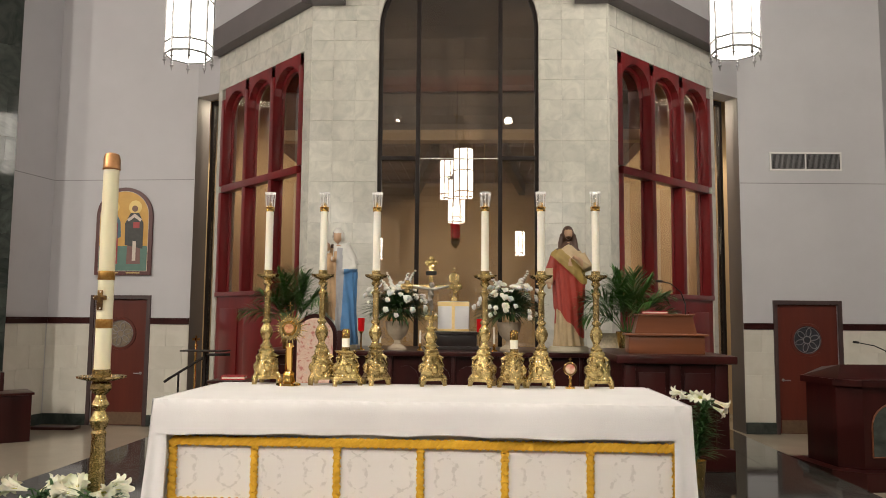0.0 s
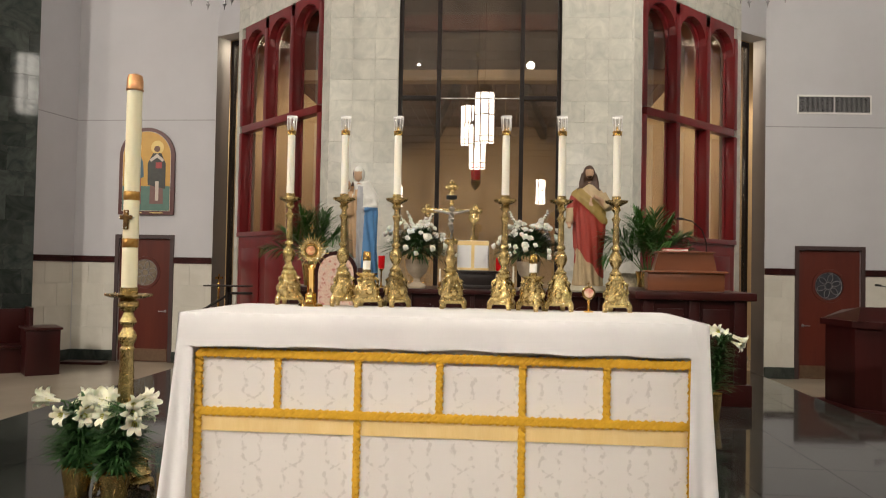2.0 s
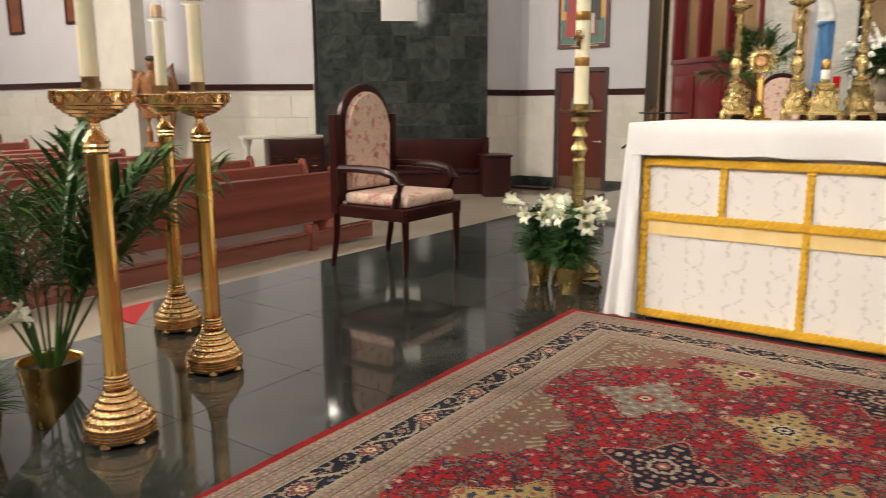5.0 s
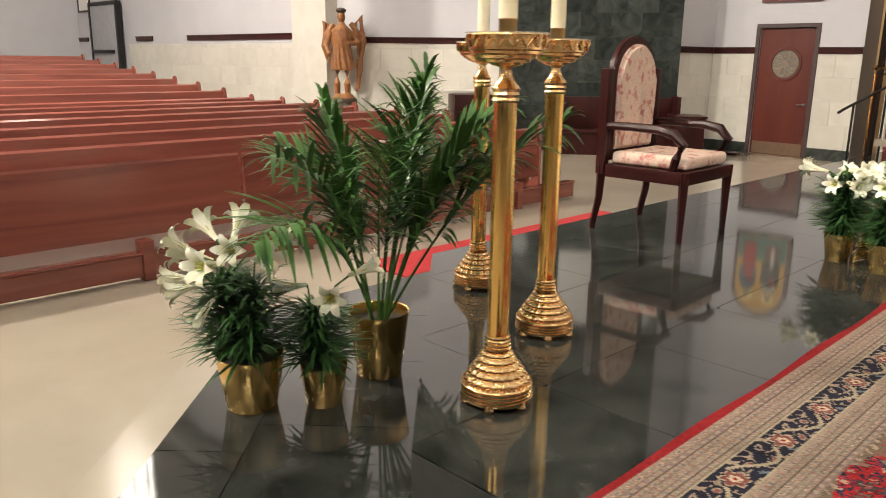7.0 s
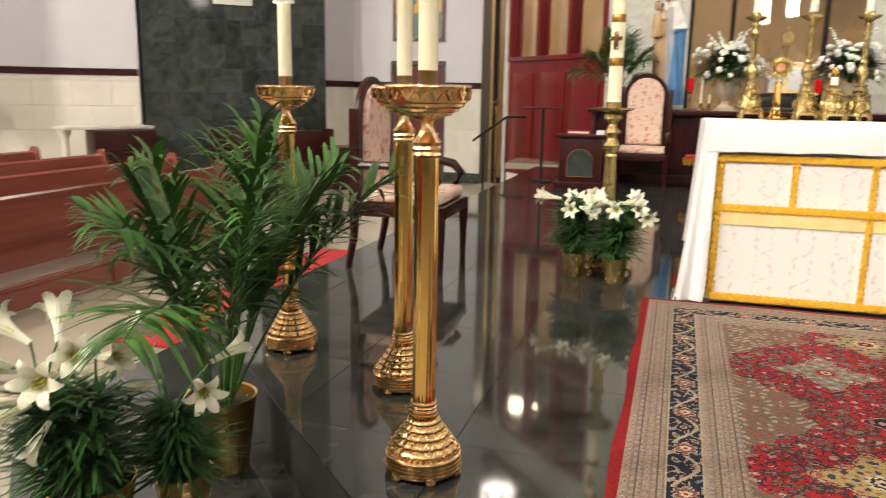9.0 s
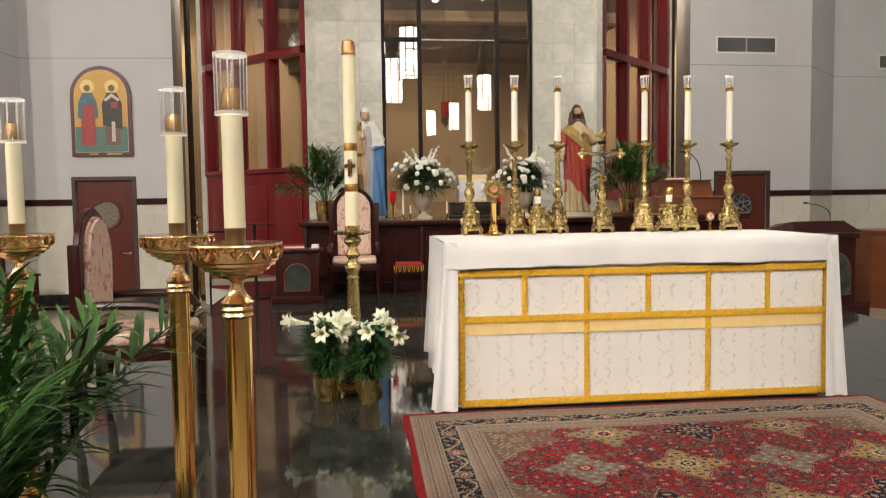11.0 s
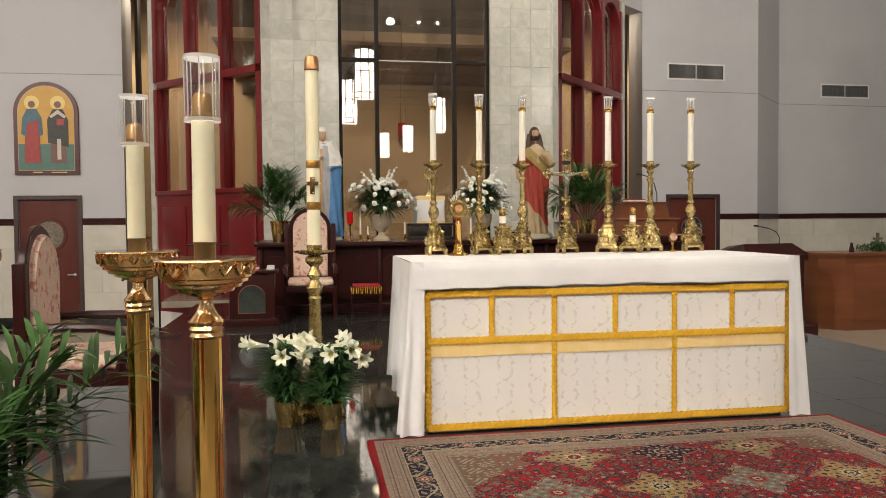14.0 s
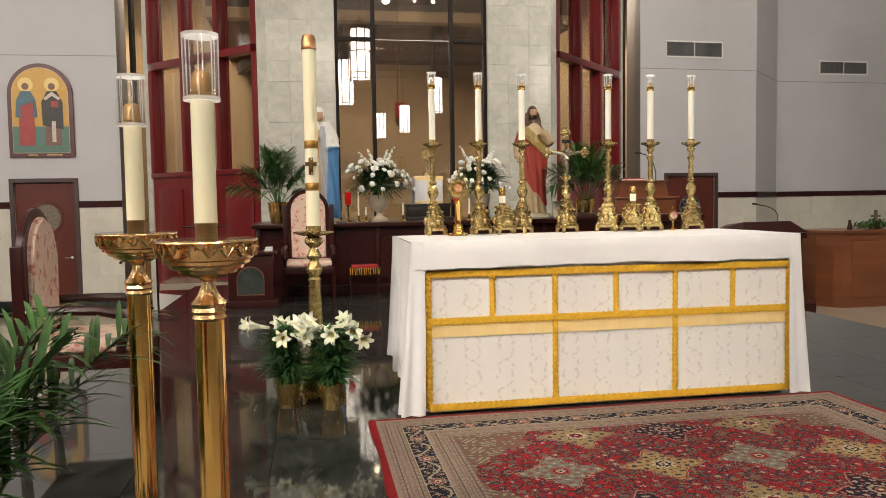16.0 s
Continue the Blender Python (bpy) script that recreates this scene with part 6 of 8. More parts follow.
def bouquet(m, seed):
    rnd = random.Random(seed)
    ob = thing("flower_urn", m, "stone-coloured urn filled with white chrysanthemums and greenery", "flowers", "flower urns on the counter")
    part("urn", lathe([(0.12, 0), (0.12, 0.03), (0.1, 0.045), (0.045, 0.08), (0.04, 0.12), (0.07, 0.15), (0.12, 0.2), (0.145, 0.28), (0.15, 0.34), (0.165, 0.36), (0.15, 0.36), (0.13, 0.3)], 36), URN, ob)
    bm = bmesh.new()
    c = Vector((0, 0, 0.5))
    for k in range(760):
        a, e = rnd.uniform(0, 6.28), rnd.uniform(-0.5, 1.4)
        r0, r1 = rnd.uniform(0.05, 0.22), rnd.uniform(0.22, 0.43)
        d = Vector((math.cos(a) * math.cos(e) * 1.3, math.sin(a) * math.cos(e) * 0.85, math.sin(e) * 0.9))
        petal_strip(bm, c + d * r0, c + d * r1 + Vector((0, 0, -0.05 * (r1 > 0.36))), (0, 0, 0.03), rnd.uniform(0.006, 0.017), 4)
    part("greenery", bm, BOUQUETLEAF, ob, "mixed dark green foliage")
    for k in range(58):
        a, e = rnd.uniform(0, 6.28), rnd.uniform(-0.25, 1.35)
        d = Vector((math.cos(a) * math.cos(e) * 1.3, math.sin(a) * math.cos(e) * 0.9, math.sin(e) * 0.95))
        p = c + d * rnd.uniform(0.24, 0.38)
        f = new("bloom", MUM_ME)
        f.parent = ob
        f.matrix_local = Matrix.Translation(p) @ d.to_track_quat("Z", "Y").to_matrix().to_4x4() @ Matrix.Scale(rnd.uniform(0.6, 1.35), 4)
    for k in range(4):
        x = rnd.uniform(-0.14, 0.14)
        hgt = rnd.uniform(0.12, 0.27)
        for j in range(9):
            f = new("bloom", MUM_ME)
            f.parent = ob
            s = j / 8
            f.matrix_local = Matrix.Translation((x * (1 + s) + rnd.uniform(-0.01, 0.01), rnd.uniform(-0.03, 0.03), 0.76 + hgt * s)) @ Matrix.Rotation(rnd.uniform(0, 6), 4, "Z") @ Matrix.Scale(0.85 - 0.4 * s, 4)
        part("flower_stalk", tube(bmesh.new(), [(x * 0.5, 0, 0.4), (x, 0, 0.76), (x * 2, 0, 0.76 + hgt)], 0.005, 5), LEAF, ob)
    return ob


bouquet(Matrix.Translation((-0.925, 6.28, CT)), 3)
bouquet(Matrix.Translation((0.49, 6.3, CT)), 8)

# palms on the counter
palm(Matrix.Translation((-2.28, 6.25, CT)), 0.14, 0.28, "green palm in a brass-coloured pot on the counter",
     [(10, 66, 0.64, 0.9), (60, 74, 0.68, 0.8), (110, 78, 0.72, 0.7), (170, 64, 0.64, 1.0), (190, 44, 0.64, 1.0), (230, 66, 0.64, 1.2), (280, 70, 0.6, 1.2), (330, 62, 0.6, 1.2), (90, 88, 0.76, 0.4), (200, 82, 0.72, 0.7), (300, 84, 0.68, 0.7), (350, 48, 0.52, 1.3), (260, 50, 0.52, 1.3), (40, 82, 0.72, 0.8), (140, 84, 0.72, 0.8), (240, 80, 0.68, 1.0)], 15, 0.28)
palm(Matrix.Translation((1.9, 5.9, CT)), 0.14, 0.26, "green palm in a brass-coloured pot at the end of the counter",
     [(0, 62, 0.67, 1.0), (50, 72, 0.67, 0.8), (110, 76, 0.7, 0.7), (160, 60, 0.7, 1.1), (200, 66, 0.67, 1.2), (250, 64, 0.63, 1.3), (300, 66, 0.59, 1.3), (340, 52, 0.59, 1.2), (180, 84, 0.74, 0.7), (30, 86, 0.74, 0.6), (190, 52, 0.59, 1.4), (350, 76, 0.7, 0.8), (70, 80, 0.74, 0.9), (130, 84, 0.74, 0.8), (290, 82, 0.67, 1.0), (220, 78, 0.7, 1.1)], 25, 0.3)

# tabernacle stand with veil, votive lights, small candlesticks, plate
ob = thing("tabernacle", Matrix.Translation((-0.22, 6.55, CT)), "dark wooden box under a white veil with gold borders", "tabernacle")
part("base", boxes((-0.34, -0.24, 0, 0.34, 0.24, 0.05), (-0.3, -0.2, 0.05, 0.3, 0.2, 0.2), (-0.33, -0.23, 0.2, 0.33, 0.23, 0.235), bevel=0.008), material("ebony", (0.015, 0.012, 0.012), (0.03, 0.022, 0.02), 6, 0.3), ob)
part("veil", boxes((-0.2, -0.18, 0.236, 0.2, 0.18, 0.62), bevel=0.02), LINEN, ob, "white veil")
part("veil_border", boxes((-0.203, -0.186, 0.56, 0.203, -0.181, 0.615), (-0.203, -0.186, 0.24, 0.203, -0.181, 0.27), (-0.02, -0.186, 0.27, 0.02, -0.181, 0.56)), BAND, ob)
part("ornament", lathe([(0.06, 0.62), (0.05, 0.66), (0.015, 0.7), (0.015, 0.8), (0.03, 0.83), (0.012, 0.86)], 20), GILT, ob)
bm = lathe([(0.07, -0.01), (0.075, 0), (0.07, 0.01)], 24)
bmesh.ops.rotate(bm, verts=bm.verts, matrix=Matrix.Rotation(math.pi / 2, 3, "X"))
bmesh.ops.translate(bm, verts=bm.verts, vec=(0, 0, 0.93))
part("disc", bm, GILT, ob)
part("cross", boxes((-0.006, -0.006, 1.0, 0.006, 0.006, 1.08), (-0.03, -0.006, 1.04, 0.03, 0.006, 1.052)), GILT, ob)
RUBY = material("ruby_glass", (0.5, 0.01, 0.01), (0.4, 0.005, 0.01), 8, 0.12, emit=(1, 0.03, 0.02), power=0.12)


def votive(x, y):
    ob = thing("votive_lamp", Matrix.Translation((x, y, CT)), "brass stand with a lit ruby glass votive", "lamp", "ruby votive lamps")
    part("stand", lathe([(0.05, 0), (0.05, 0.01), (0.012, 0.03), (0.01, 0.2), (0.03, 0.225), (0.03, 0.235)], 18), BRASS, ob)
    part("cup", lathe([(0.03, 0.236), (0.04, 0.25), (0.042, 0.4), (0.038, 0.4), (0.036, 0.26)], 20), RUBY, ob, "ruby glass cup")


votive(-1.36, 6.1)
votive(0.12, 6.1)
for x, hgt in ((-1.22, 0.36), (-1.12, 0.15), (0.3, 0.25), (-0.62, 0.2)):
    ob = thing("taper_holder", Matrix.Translation((x, 6.12, CT)), "small brass holder with a thin candle", "candlestick", "taper holders")
    part("holder", lathe([(0.045, 0), (0.04, 0.012), (0.012, 0.03), (0.018, 0.06), (0.014, 0.09)], 16), BRASS, ob)
    part("taper", lathe([(0.012, 0.09), (0.011, hgt + 0.05)], 12), WHITEWAX, ob)
ob = thing("gospel_book", pose(1.66, 6.1, CT, 0, 0, -10), "propped book with an ornate silvered cover", "book")
bm = boxes((-0.15, -0.02, 0, 0.15, 0.02, 0.24), bevel=0.006)
bmesh.ops.rotate(bm, verts=bm.verts, matrix=Matrix.Rotation(radians(-18), 3, "X"))
bmesh.ops.translate(bm, verts=bm.verts, vec=(0, 0, 0.006))
part("cover", bm, material("silver_relief", (0.35, 0.3, 0.22), (0.2, 0.17, 0.12), 30, 0.35, metal=0.8, bump=0.9, bscale=60), ob)
# hanging red sanctuary lamp inside the chapel
ob = thing("sanctuary_lamp", Matrix.Translation((-0.3, 9.0, 2.5)), "hanging brass sanctuary lamp with ruby glass", "lamp")
part("bowl", lathe([(0.01, 0), (0.06, 0.05), (0.09, 0.12), (0.08, 0.15), (0.07, 0.16)], 20), GILT, ob)
part("cup", lathe([(0.06, 0.16), (0.075, 0.2), (0.08, 0.42), (0.074, 0.42)], 20), RUBY, ob, "ruby glass cup")
bm = bmesh.new()
for k in range(3):
    a = 2.1 * k
    tube(bm, [(0.085 * math.cos(a), 0.085 * math.sin(a), 0.15), (0.02 * math.cos(a), 0.02 * math.sin(a), 1.2)], 0.006, 5)
tube(bm, [(0, 0, 1.2), (0, 0, 2.2)], 0.006, 5)
part("chain", bm, GILT, ob)
part("ceiling_bracket", boxes((-0.03, -0.03, 2.2, 0.03, 0.3, 2.24)), GILT, ob)


# ---- doors ----
def side_door(number, m, u0, u1, label, glass, swing):
    ob = thing("door_%d" % number, m, label, "door", "", "structure")
    top = DOORTOP
    part("door_frame", boxes((u0 - 0.07, -0.03, FLOOR, u0, TH, top + 0.07), (u1, -0.03, FLOOR, u1 + 0.07, TH, top + 0.07), (u0, -0.03, top, u1, TH, top + 0.07)), material("frame_dark", (0.06, 0.035, 0.035), (0.045, 0.028, 0.028), 6, 0.45), ob)
    c, zc, r = (u0 + u1) / 2, 1.03, 0.27
    leaf = bmesh.new()
    n = 32
    outer = []
    for i in range(n):
        a = 2 * math.pi * i / n
        k = 1 / max(abs(math.cos(a)) / ((u1 - u0) / 2 - 0.004), 1e-9)
        s = math.sin(a)
        kz = (top - 0.006 - zc) / s if s > 1e-6 else ((zc - FLOOR - 0.01) / -s if s < -1e-6 else 1e9)
        k = min(k, kz)
        outer.append((c + k * math.cos(a), zc + k * math.sin(a)))
    inner = [(c + r * math.cos(2 * math.pi * i / n), zc + r * math.sin(2 * math.pi * i / n)) for i in range(n)]
    corners = {}
    for y in (0.03, 0.075):
        corners[y] = ([leaf.verts.new((x, y, z)) for x, z in outer], [leaf.verts.new((x, y, z)) for x, z in inner])
    for y, (o, q) in corners.items():
        for i in range(n):
            j = (i + 1) % n
            leaf.faces.new((o[i], o[j], q[j], q[i]))
    for i in range(n):
        j = (i + 1) % n
        leaf.faces.new((corners[0.03][1][i], corners[0.03][1][j], corners[0.075][1][j], corners[0.075][1][i]))
        leaf.faces.new((corners[0.03][0][j], corners[0.03][0][i], corners[0.075][0][i], corners[0.075][0][j]))
    part("leaf", leaf, DOORWOOD, ob, smooth=None)
    # square corners that the round-cut leaf leaves open
    part("leaf_corner", boxes((u0 + 0.004, 0.036, FLOOR + 0.01, u1 - 0.004, 0.07, zc - r - 0.25), (u0 + 0.004, 0.036, zc + r + 0.01, u1 - 0.004, 0.07, top - 0.006)), DOORWOOD, ob)
    bm = lathe([(r - 0.02, -0.012), (r + 0.025, -0.012), (r + 0.03, 0.0), (r + 0.025, 0.012), (r - 0.02, 0.012), (r - 0.02, -0.012)], 40, cap=False)
    bmesh.ops.rotate(bm, verts=bm.verts, matrix=Matrix.Rotation(math.pi / 2, 3, "X"))
    bmesh.ops.translate(bm, verts=bm.verts, vec=(c, 0.028, zc))
    part("window_ring", bm, DOORWOOD, ob)
    bm = lathe([(0.001, -0.003), (r, -0.003), (r, 0.003), (0.001, 0.003)], 40)
    bmesh.ops.rotate(bm, verts=bm.verts, matrix=Matrix.Rotation(math.pi / 2, 3, "X"))
    bmesh.ops.translate(bm, verts=bm.verts, vec=(c, 0.045, zc))
    part("round_pane", bm, glass, ob, "round leaded glass pane")
    bm = bmesh.new()
    for i in range(6):
        a = math.pi * i / 3 + 0.3
        ca, sa = math.cos(a), math.sin(a)
        pts = [(c + r * (0.3 * ca + 0.28 * math.cos(t) * ca - 0.16 * math.sin(t) * sa + 0.2 * ca), 0.036, zc + r * (0.5 * sa + 0.28 * math.cos(t) * sa + 0.16 * math.sin(t) * ca)) for t in [k * math.pi / 8 for k in range(17)]]
        tube(bm, pts, 0.007, 5)
    tube(bm, [(c + 0.24 * r * math.cos(k * math.pi / 8), 0.036, zc + 0.24 * r * math.sin(k * math.pi / 8)) for k in range(17)], 0.007, 5)
    tube(bm, [(c + 0.86 * r * math.cos(k * math.pi / 12), 0.036, zc + 0.86 * r * math.sin(k * math.pi / 12)) for k in range(25)], 0.006, 5)
    part("leading", bm, GREY_METAL, ob, "leaded flower tracery")
    xh = u1 - 0.09 if swing else u0 + 0.09
    sg = -1 if swing else 1
    bm = lathe([(0.026, 0), (0.026, 0.008), (0.012, 0.012), (0.01, 0.05)], 16)
    bmesh.ops.rotate(bm, verts=bm.verts, matrix=Matrix.Rotation(math.pi / 2, 3, "X"))
    bmesh.ops.translate(bm, verts=bm.verts, vec=(xh, 0.03, 0.32))
    tube(bm, [(xh, -0.018, 0.32), (xh + sg * 0.11, -0.02, 0.32)], 0.009, 8)
    part("door_handle", bm, GREY_METAL, ob, "steel lever handle")
    part("kick_plate", boxes((u0 + 0.04, 0.026, FLOOR + 0.02, u1 - 0.04, 0.0295, FLOOR + 0.24)), material("kick_brass", (0.25, 0.17, 0.11), (0.2, 0.13, 0.09), 20, 0.4, metal=0.7), ob)


side_door(1, WM_E, LDU[0], LDU[1], "dark red wooden door with a round leaded window, shut", material("amber_glass", (0.3, 0.25, 0.18), (0.16, 0.13, 0.1), 25, 0.15, bump=0.6, bscale=40), True)
side_door(2, WM_I, RDU[0], RDU[1], "red-brown wooden door with a round dark window, shut", material("night_glass", (0.02, 0.025, 0.035), (0.06, 0.06, 0.07), 30, 0.1, bump=0.6, bscale=40), False)

# ---- arched icon (plain painted shapes) ----
GOLDLEAF = material("icon_gold", (0.62, 0.36, 0.07), (0.55, 0.31, 0.06), 8, 0.45)
TEAL = material("icon_teal", (0.1, 0.2, 0.17), (0.08, 0.17, 0.14), 10, 0.5)
ICONRED = material("icon_red", (0.4, 0.06, 0.06), (0.3, 0.04, 0.04), 14, 0.5)
ICONBLUE = material("icon_blue", (0.08, 0.17, 0.22), (0.06, 0.12, 0.17), 14, 0.5)
ICONDARK = material("icon_dark", (0.05, 0.055, 0.05), (0.03, 0.03, 0.03), 14, 0.5)
ICONPALE = material("icon_pale", (0.62, 0.55, 0.48), (0.55, 0.48, 0.42), 14, 0.5)
HALO = material("icon_halo", (0.8, 0.62, 0.22), (0.74, 0.55, 0.18), 14, 0.4)
FACE = material("icon_face", (0.2, 0.11, 0.07), (0.16, 0.09, 0.06), 14, 0.5)
icon = thing("arched_icon", WM_E, "arched painted panel with two plain robed shapes on gold", "painting")
iu0, iu1, iz0 = 0.88, 1.95, 2.10
ics = iz0 + 1.62 - (iu1 - iu0) / 2
part("frame", slab(bmesh.new(), arch(iu0, iu1, iz0, ics, 20), -0.05, -0.002), material("icon_frame", (0.1, 0.025, 0.025), (0.07, 0.018, 0.018), 8, 0.4), icon)
part("gold_ground", slab(bmesh.new(), arch(iu0 + 0.075, iu1 - 0.075, iz0 + 0.075, ics, 20), -0.056, -0.051), GOLDLEAF, icon)
part("border_line", slab(bmesh.new(), arch(iu0 + 0.068, iu1 - 0.068, iz0 + 0.068, ics, 20), -0.0525, -0.0505), ICONPALE, icon)
part("teal_ground", boxes((iu0 + 0.076, -0.059, iz0 + 0.076, iu1 - 0.076, -0.0565, iz0 + 0.53)), TEAL, icon)


def disc(x, z, r, y, n=24):
    return slab(bmesh.new(), [(x + r * math.cos(2 * math.pi * i / n), z + r * math.sin(2 * math.pi * i / n)) for i in range(n)], y - 0.002, y)


for cx, robe, mantle in ((iu0 + 0.31, ICONRED, ICONBLUE), (iu1 - 0.33, ICONDARK, ICONDARK)):
    part("halo", disc(cx, iz0 + 1.25, 0.125, -0.0595), HALO, icon)
    part("robe", slab(bmesh.new(), [(cx - 0.13, iz0 + 0.2), (cx + 0.13, iz0 + 0.2), (cx + 0.12, iz0 + 0.8), (cx + 0.07, iz0 + 1.12), (cx - 0.07, iz0 + 1.12), (cx - 0.12, iz0 + 0.8)], -0.064, -0.062), robe if robe is ICONRED else material("icon_mauve", (0.2, 0.1, 0.09), (0.15, 0.08, 0.07), 14, 0.5), icon)
    part("mantle", slab(bmesh.new(), [(cx - 0.18, iz0 + 0.7), (cx - 0.1, iz0 + 0.66), (cx + 0.1, iz0 + 0.66), (cx + 0.18, iz0 + 0.7), (cx + 0.16, iz0 + 0.98), (cx + 0.08, iz0 + 1.14), (cx - 0.08, iz0 + 1.14), (cx - 0.16, iz0 + 0.98)] if robe is ICONRED else [(cx - 0.17, iz0 + 0.55), (cx + 0.17, iz0 + 0.48), (cx + 0.17, iz0 + 0.95), (cx + 0.08, iz0 + 1.14), (cx - 0.08, iz0 + 1.14), (cx - 0.18, iz0 + 0.95)], -0.068, -0.066), mantle, icon)
    if robe is ICONRED:
        part("robe_front", slab(bmesh.new(), [(cx - 0.1, iz0 + 0.3), (cx + 0.12, iz0 + 0.3), (cx + 0.11, iz0 + 0.95), (cx - 0.09, iz0 + 0.88)], -0.071, -0.069), ICONRED, icon)
    else:
        part("stole", boxes((cx - 0.02, -0.072, iz0 + 0.26, cx + 0.045, -0.07, iz0 + 0.62)), ICONPALE, icon)
        part("collar", slab(bmesh.new(), [(cx - 0.14, iz0 + 1.02), (cx - 0.11, iz0 + 0.98), (cx, iz0 + 1.06), (cx + 0.11, iz0 + 0.98), (cx + 0.14, iz0 + 1.02), (cx, iz0 + 1.13)], -0.072, -0.07), ICONPALE, icon)
        part("book", boxes((cx - 0.02, -0.075, iz0 + 0.86, cx + 0.1, -0.073, iz0 + 0.97)), ICONRED, icon)
    part("head", disc(cx, iz0 + 1.22, 0.058, -0.0705), FACE, icon)
for a, b in ((iu0 + 0.3, iu0 + 0.46), (iu1 - 0.46, iu1 - 0.2)):
    part("title_bar", boxes((a, -0.052, iz0 + 0.03, b, -0.0505, iz0 + 0.045)), HALO, icon)


# ---- air grilles and wall joints ----
def grille(m, u0, u1, z0, z1):
    ob = thing("air_grille", m, "white framed rectangular air grille on the wall", "vent", "air grilles")
    part("frame", boxes((u0, -0.02, z0, u1, -0.001, z0 + 0.03), (u0, -0.02, z1 - 0.03, u1, -0.001, z1), (u0, -0.02, z0 + 0.03, u0 + 0.03, -0.001, z1 - 0.03), (u1 - 0.03, -0.02, z0 + 0.03, u1, -0.001, z1 - 0.03), ((u0 + u1) / 2 - 0.01, -0.02, z0 + 0.03, (u0 + u1) / 2 + 0.01, -0.001, z1 - 0.03)), FOAM, ob)
    part("backing", boxes((u0 + 0.03, -0.006, z0 + 0.03, u1 - 0.03, -0.002, z1 - 0.03)), BLACKMETAL, ob)
    me = None
    k = 0
    x = u0 + 0.035
    while x < u1 - 0.035:
        if me is None:
            bm = boxes((-0.004, -0.016, z0 + 0.03, 0.004, -0.006, z1 - 0.03))
            o = part("slat", bm, GREY_METAL, ob)
            me = o.data
        else:
            o = new("slat", me)
            o.parent = ob
        o.location = (x, 0, 0)
        x += 0.022


grille(WM_I, 0.55, 1.85, 4.08, 4.42)
m_j, _ = frame_of(P_J1, P_K1)
grille(m_j, 1.08, 2.38, 4.02, 4.34)
JOINTLINE = material("shadow_joint", (0.3, 0.3, 0.31), (0.26, 0.26, 0.27), 6, 0.7)
for number, (p, q, z) in enumerate(((P_D0, P_D1, 3.86), (P_E0, P_E1, 3.86), (P_I0, P_I1, 3.84), (P_I1, P_J1, 3.84), (P_J1, P_K1, 3.84), (P_A1, P_B1, 3.86))):
    m, length = frame_of(p, q)
    structure("wall_joint_%d" % (number + 1), boxes((0.01, -0.0035, z, length - 0.01, -0.0005, z + 0.015)), JOINTLINE, "thin plaster joint line across the wall", "trim", m)

# ---- hand rail, stanchion ----
ob = thing("hand_rail", Matrix(), "thin black metal stair rail beside the sanctuary", "rail")
part("rail", tube(bmesh.new(), [(-4.82, 8.42, 0.33), (-4.79, 8.5, 0.37), (-4.42, 9.2, 0.72), (-4.1, 9.35, 0.72)], 0.022, 8), BLACKMETAL, ob)
for x, y, z in ((-4.7, 8.67, 0.44), (-4.42, 9.2, 0.71)):
    part("post", tube(bmesh.new(), [(x, y, FLOOR), (x, y, z)], 0.018, 8), BLACKMETAL, ob)
ob = thing("brass_stanchion", Matrix.Translation((-4.56, 9.0, FLOOR)), "slim brass processional stand against the wall", "stand")
part("pole", lathe([(0.09, 0), (0.09, 0.02), (0.03, 0.05), (0.018, 0.08), (0.018, 1.4), (0.03, 1.42), (0.016, 1.45), (0.03, 1.5), (0.012, 1.54)], 16), BRASS, ob)
part("bracket", boxes((-0.06, -0.01, 1.58, 0.06, 0.01, 1.62), (-0.01, -0.01, 1.54, 0.01, 0.01, 1.66)), BRASS, ob)

# red carpet runner on the lower step
structure("platform_step_3", boxes((-4.36, -1.1, FLOOR + 0.002, -3.926, 1.55, STEP - 0.014)), TERRAZZO, "cream landing beside the sanctuary step", "step")
bm = boxes((-4.36, -1.1, STEP - 0.013, -3.926, 1.55, STEP), bevel=0.004)
tagged(mesh_object("carpet_runner", bm, REDCARPET), "strip of red carpet along the sanctuary step", "carpet")


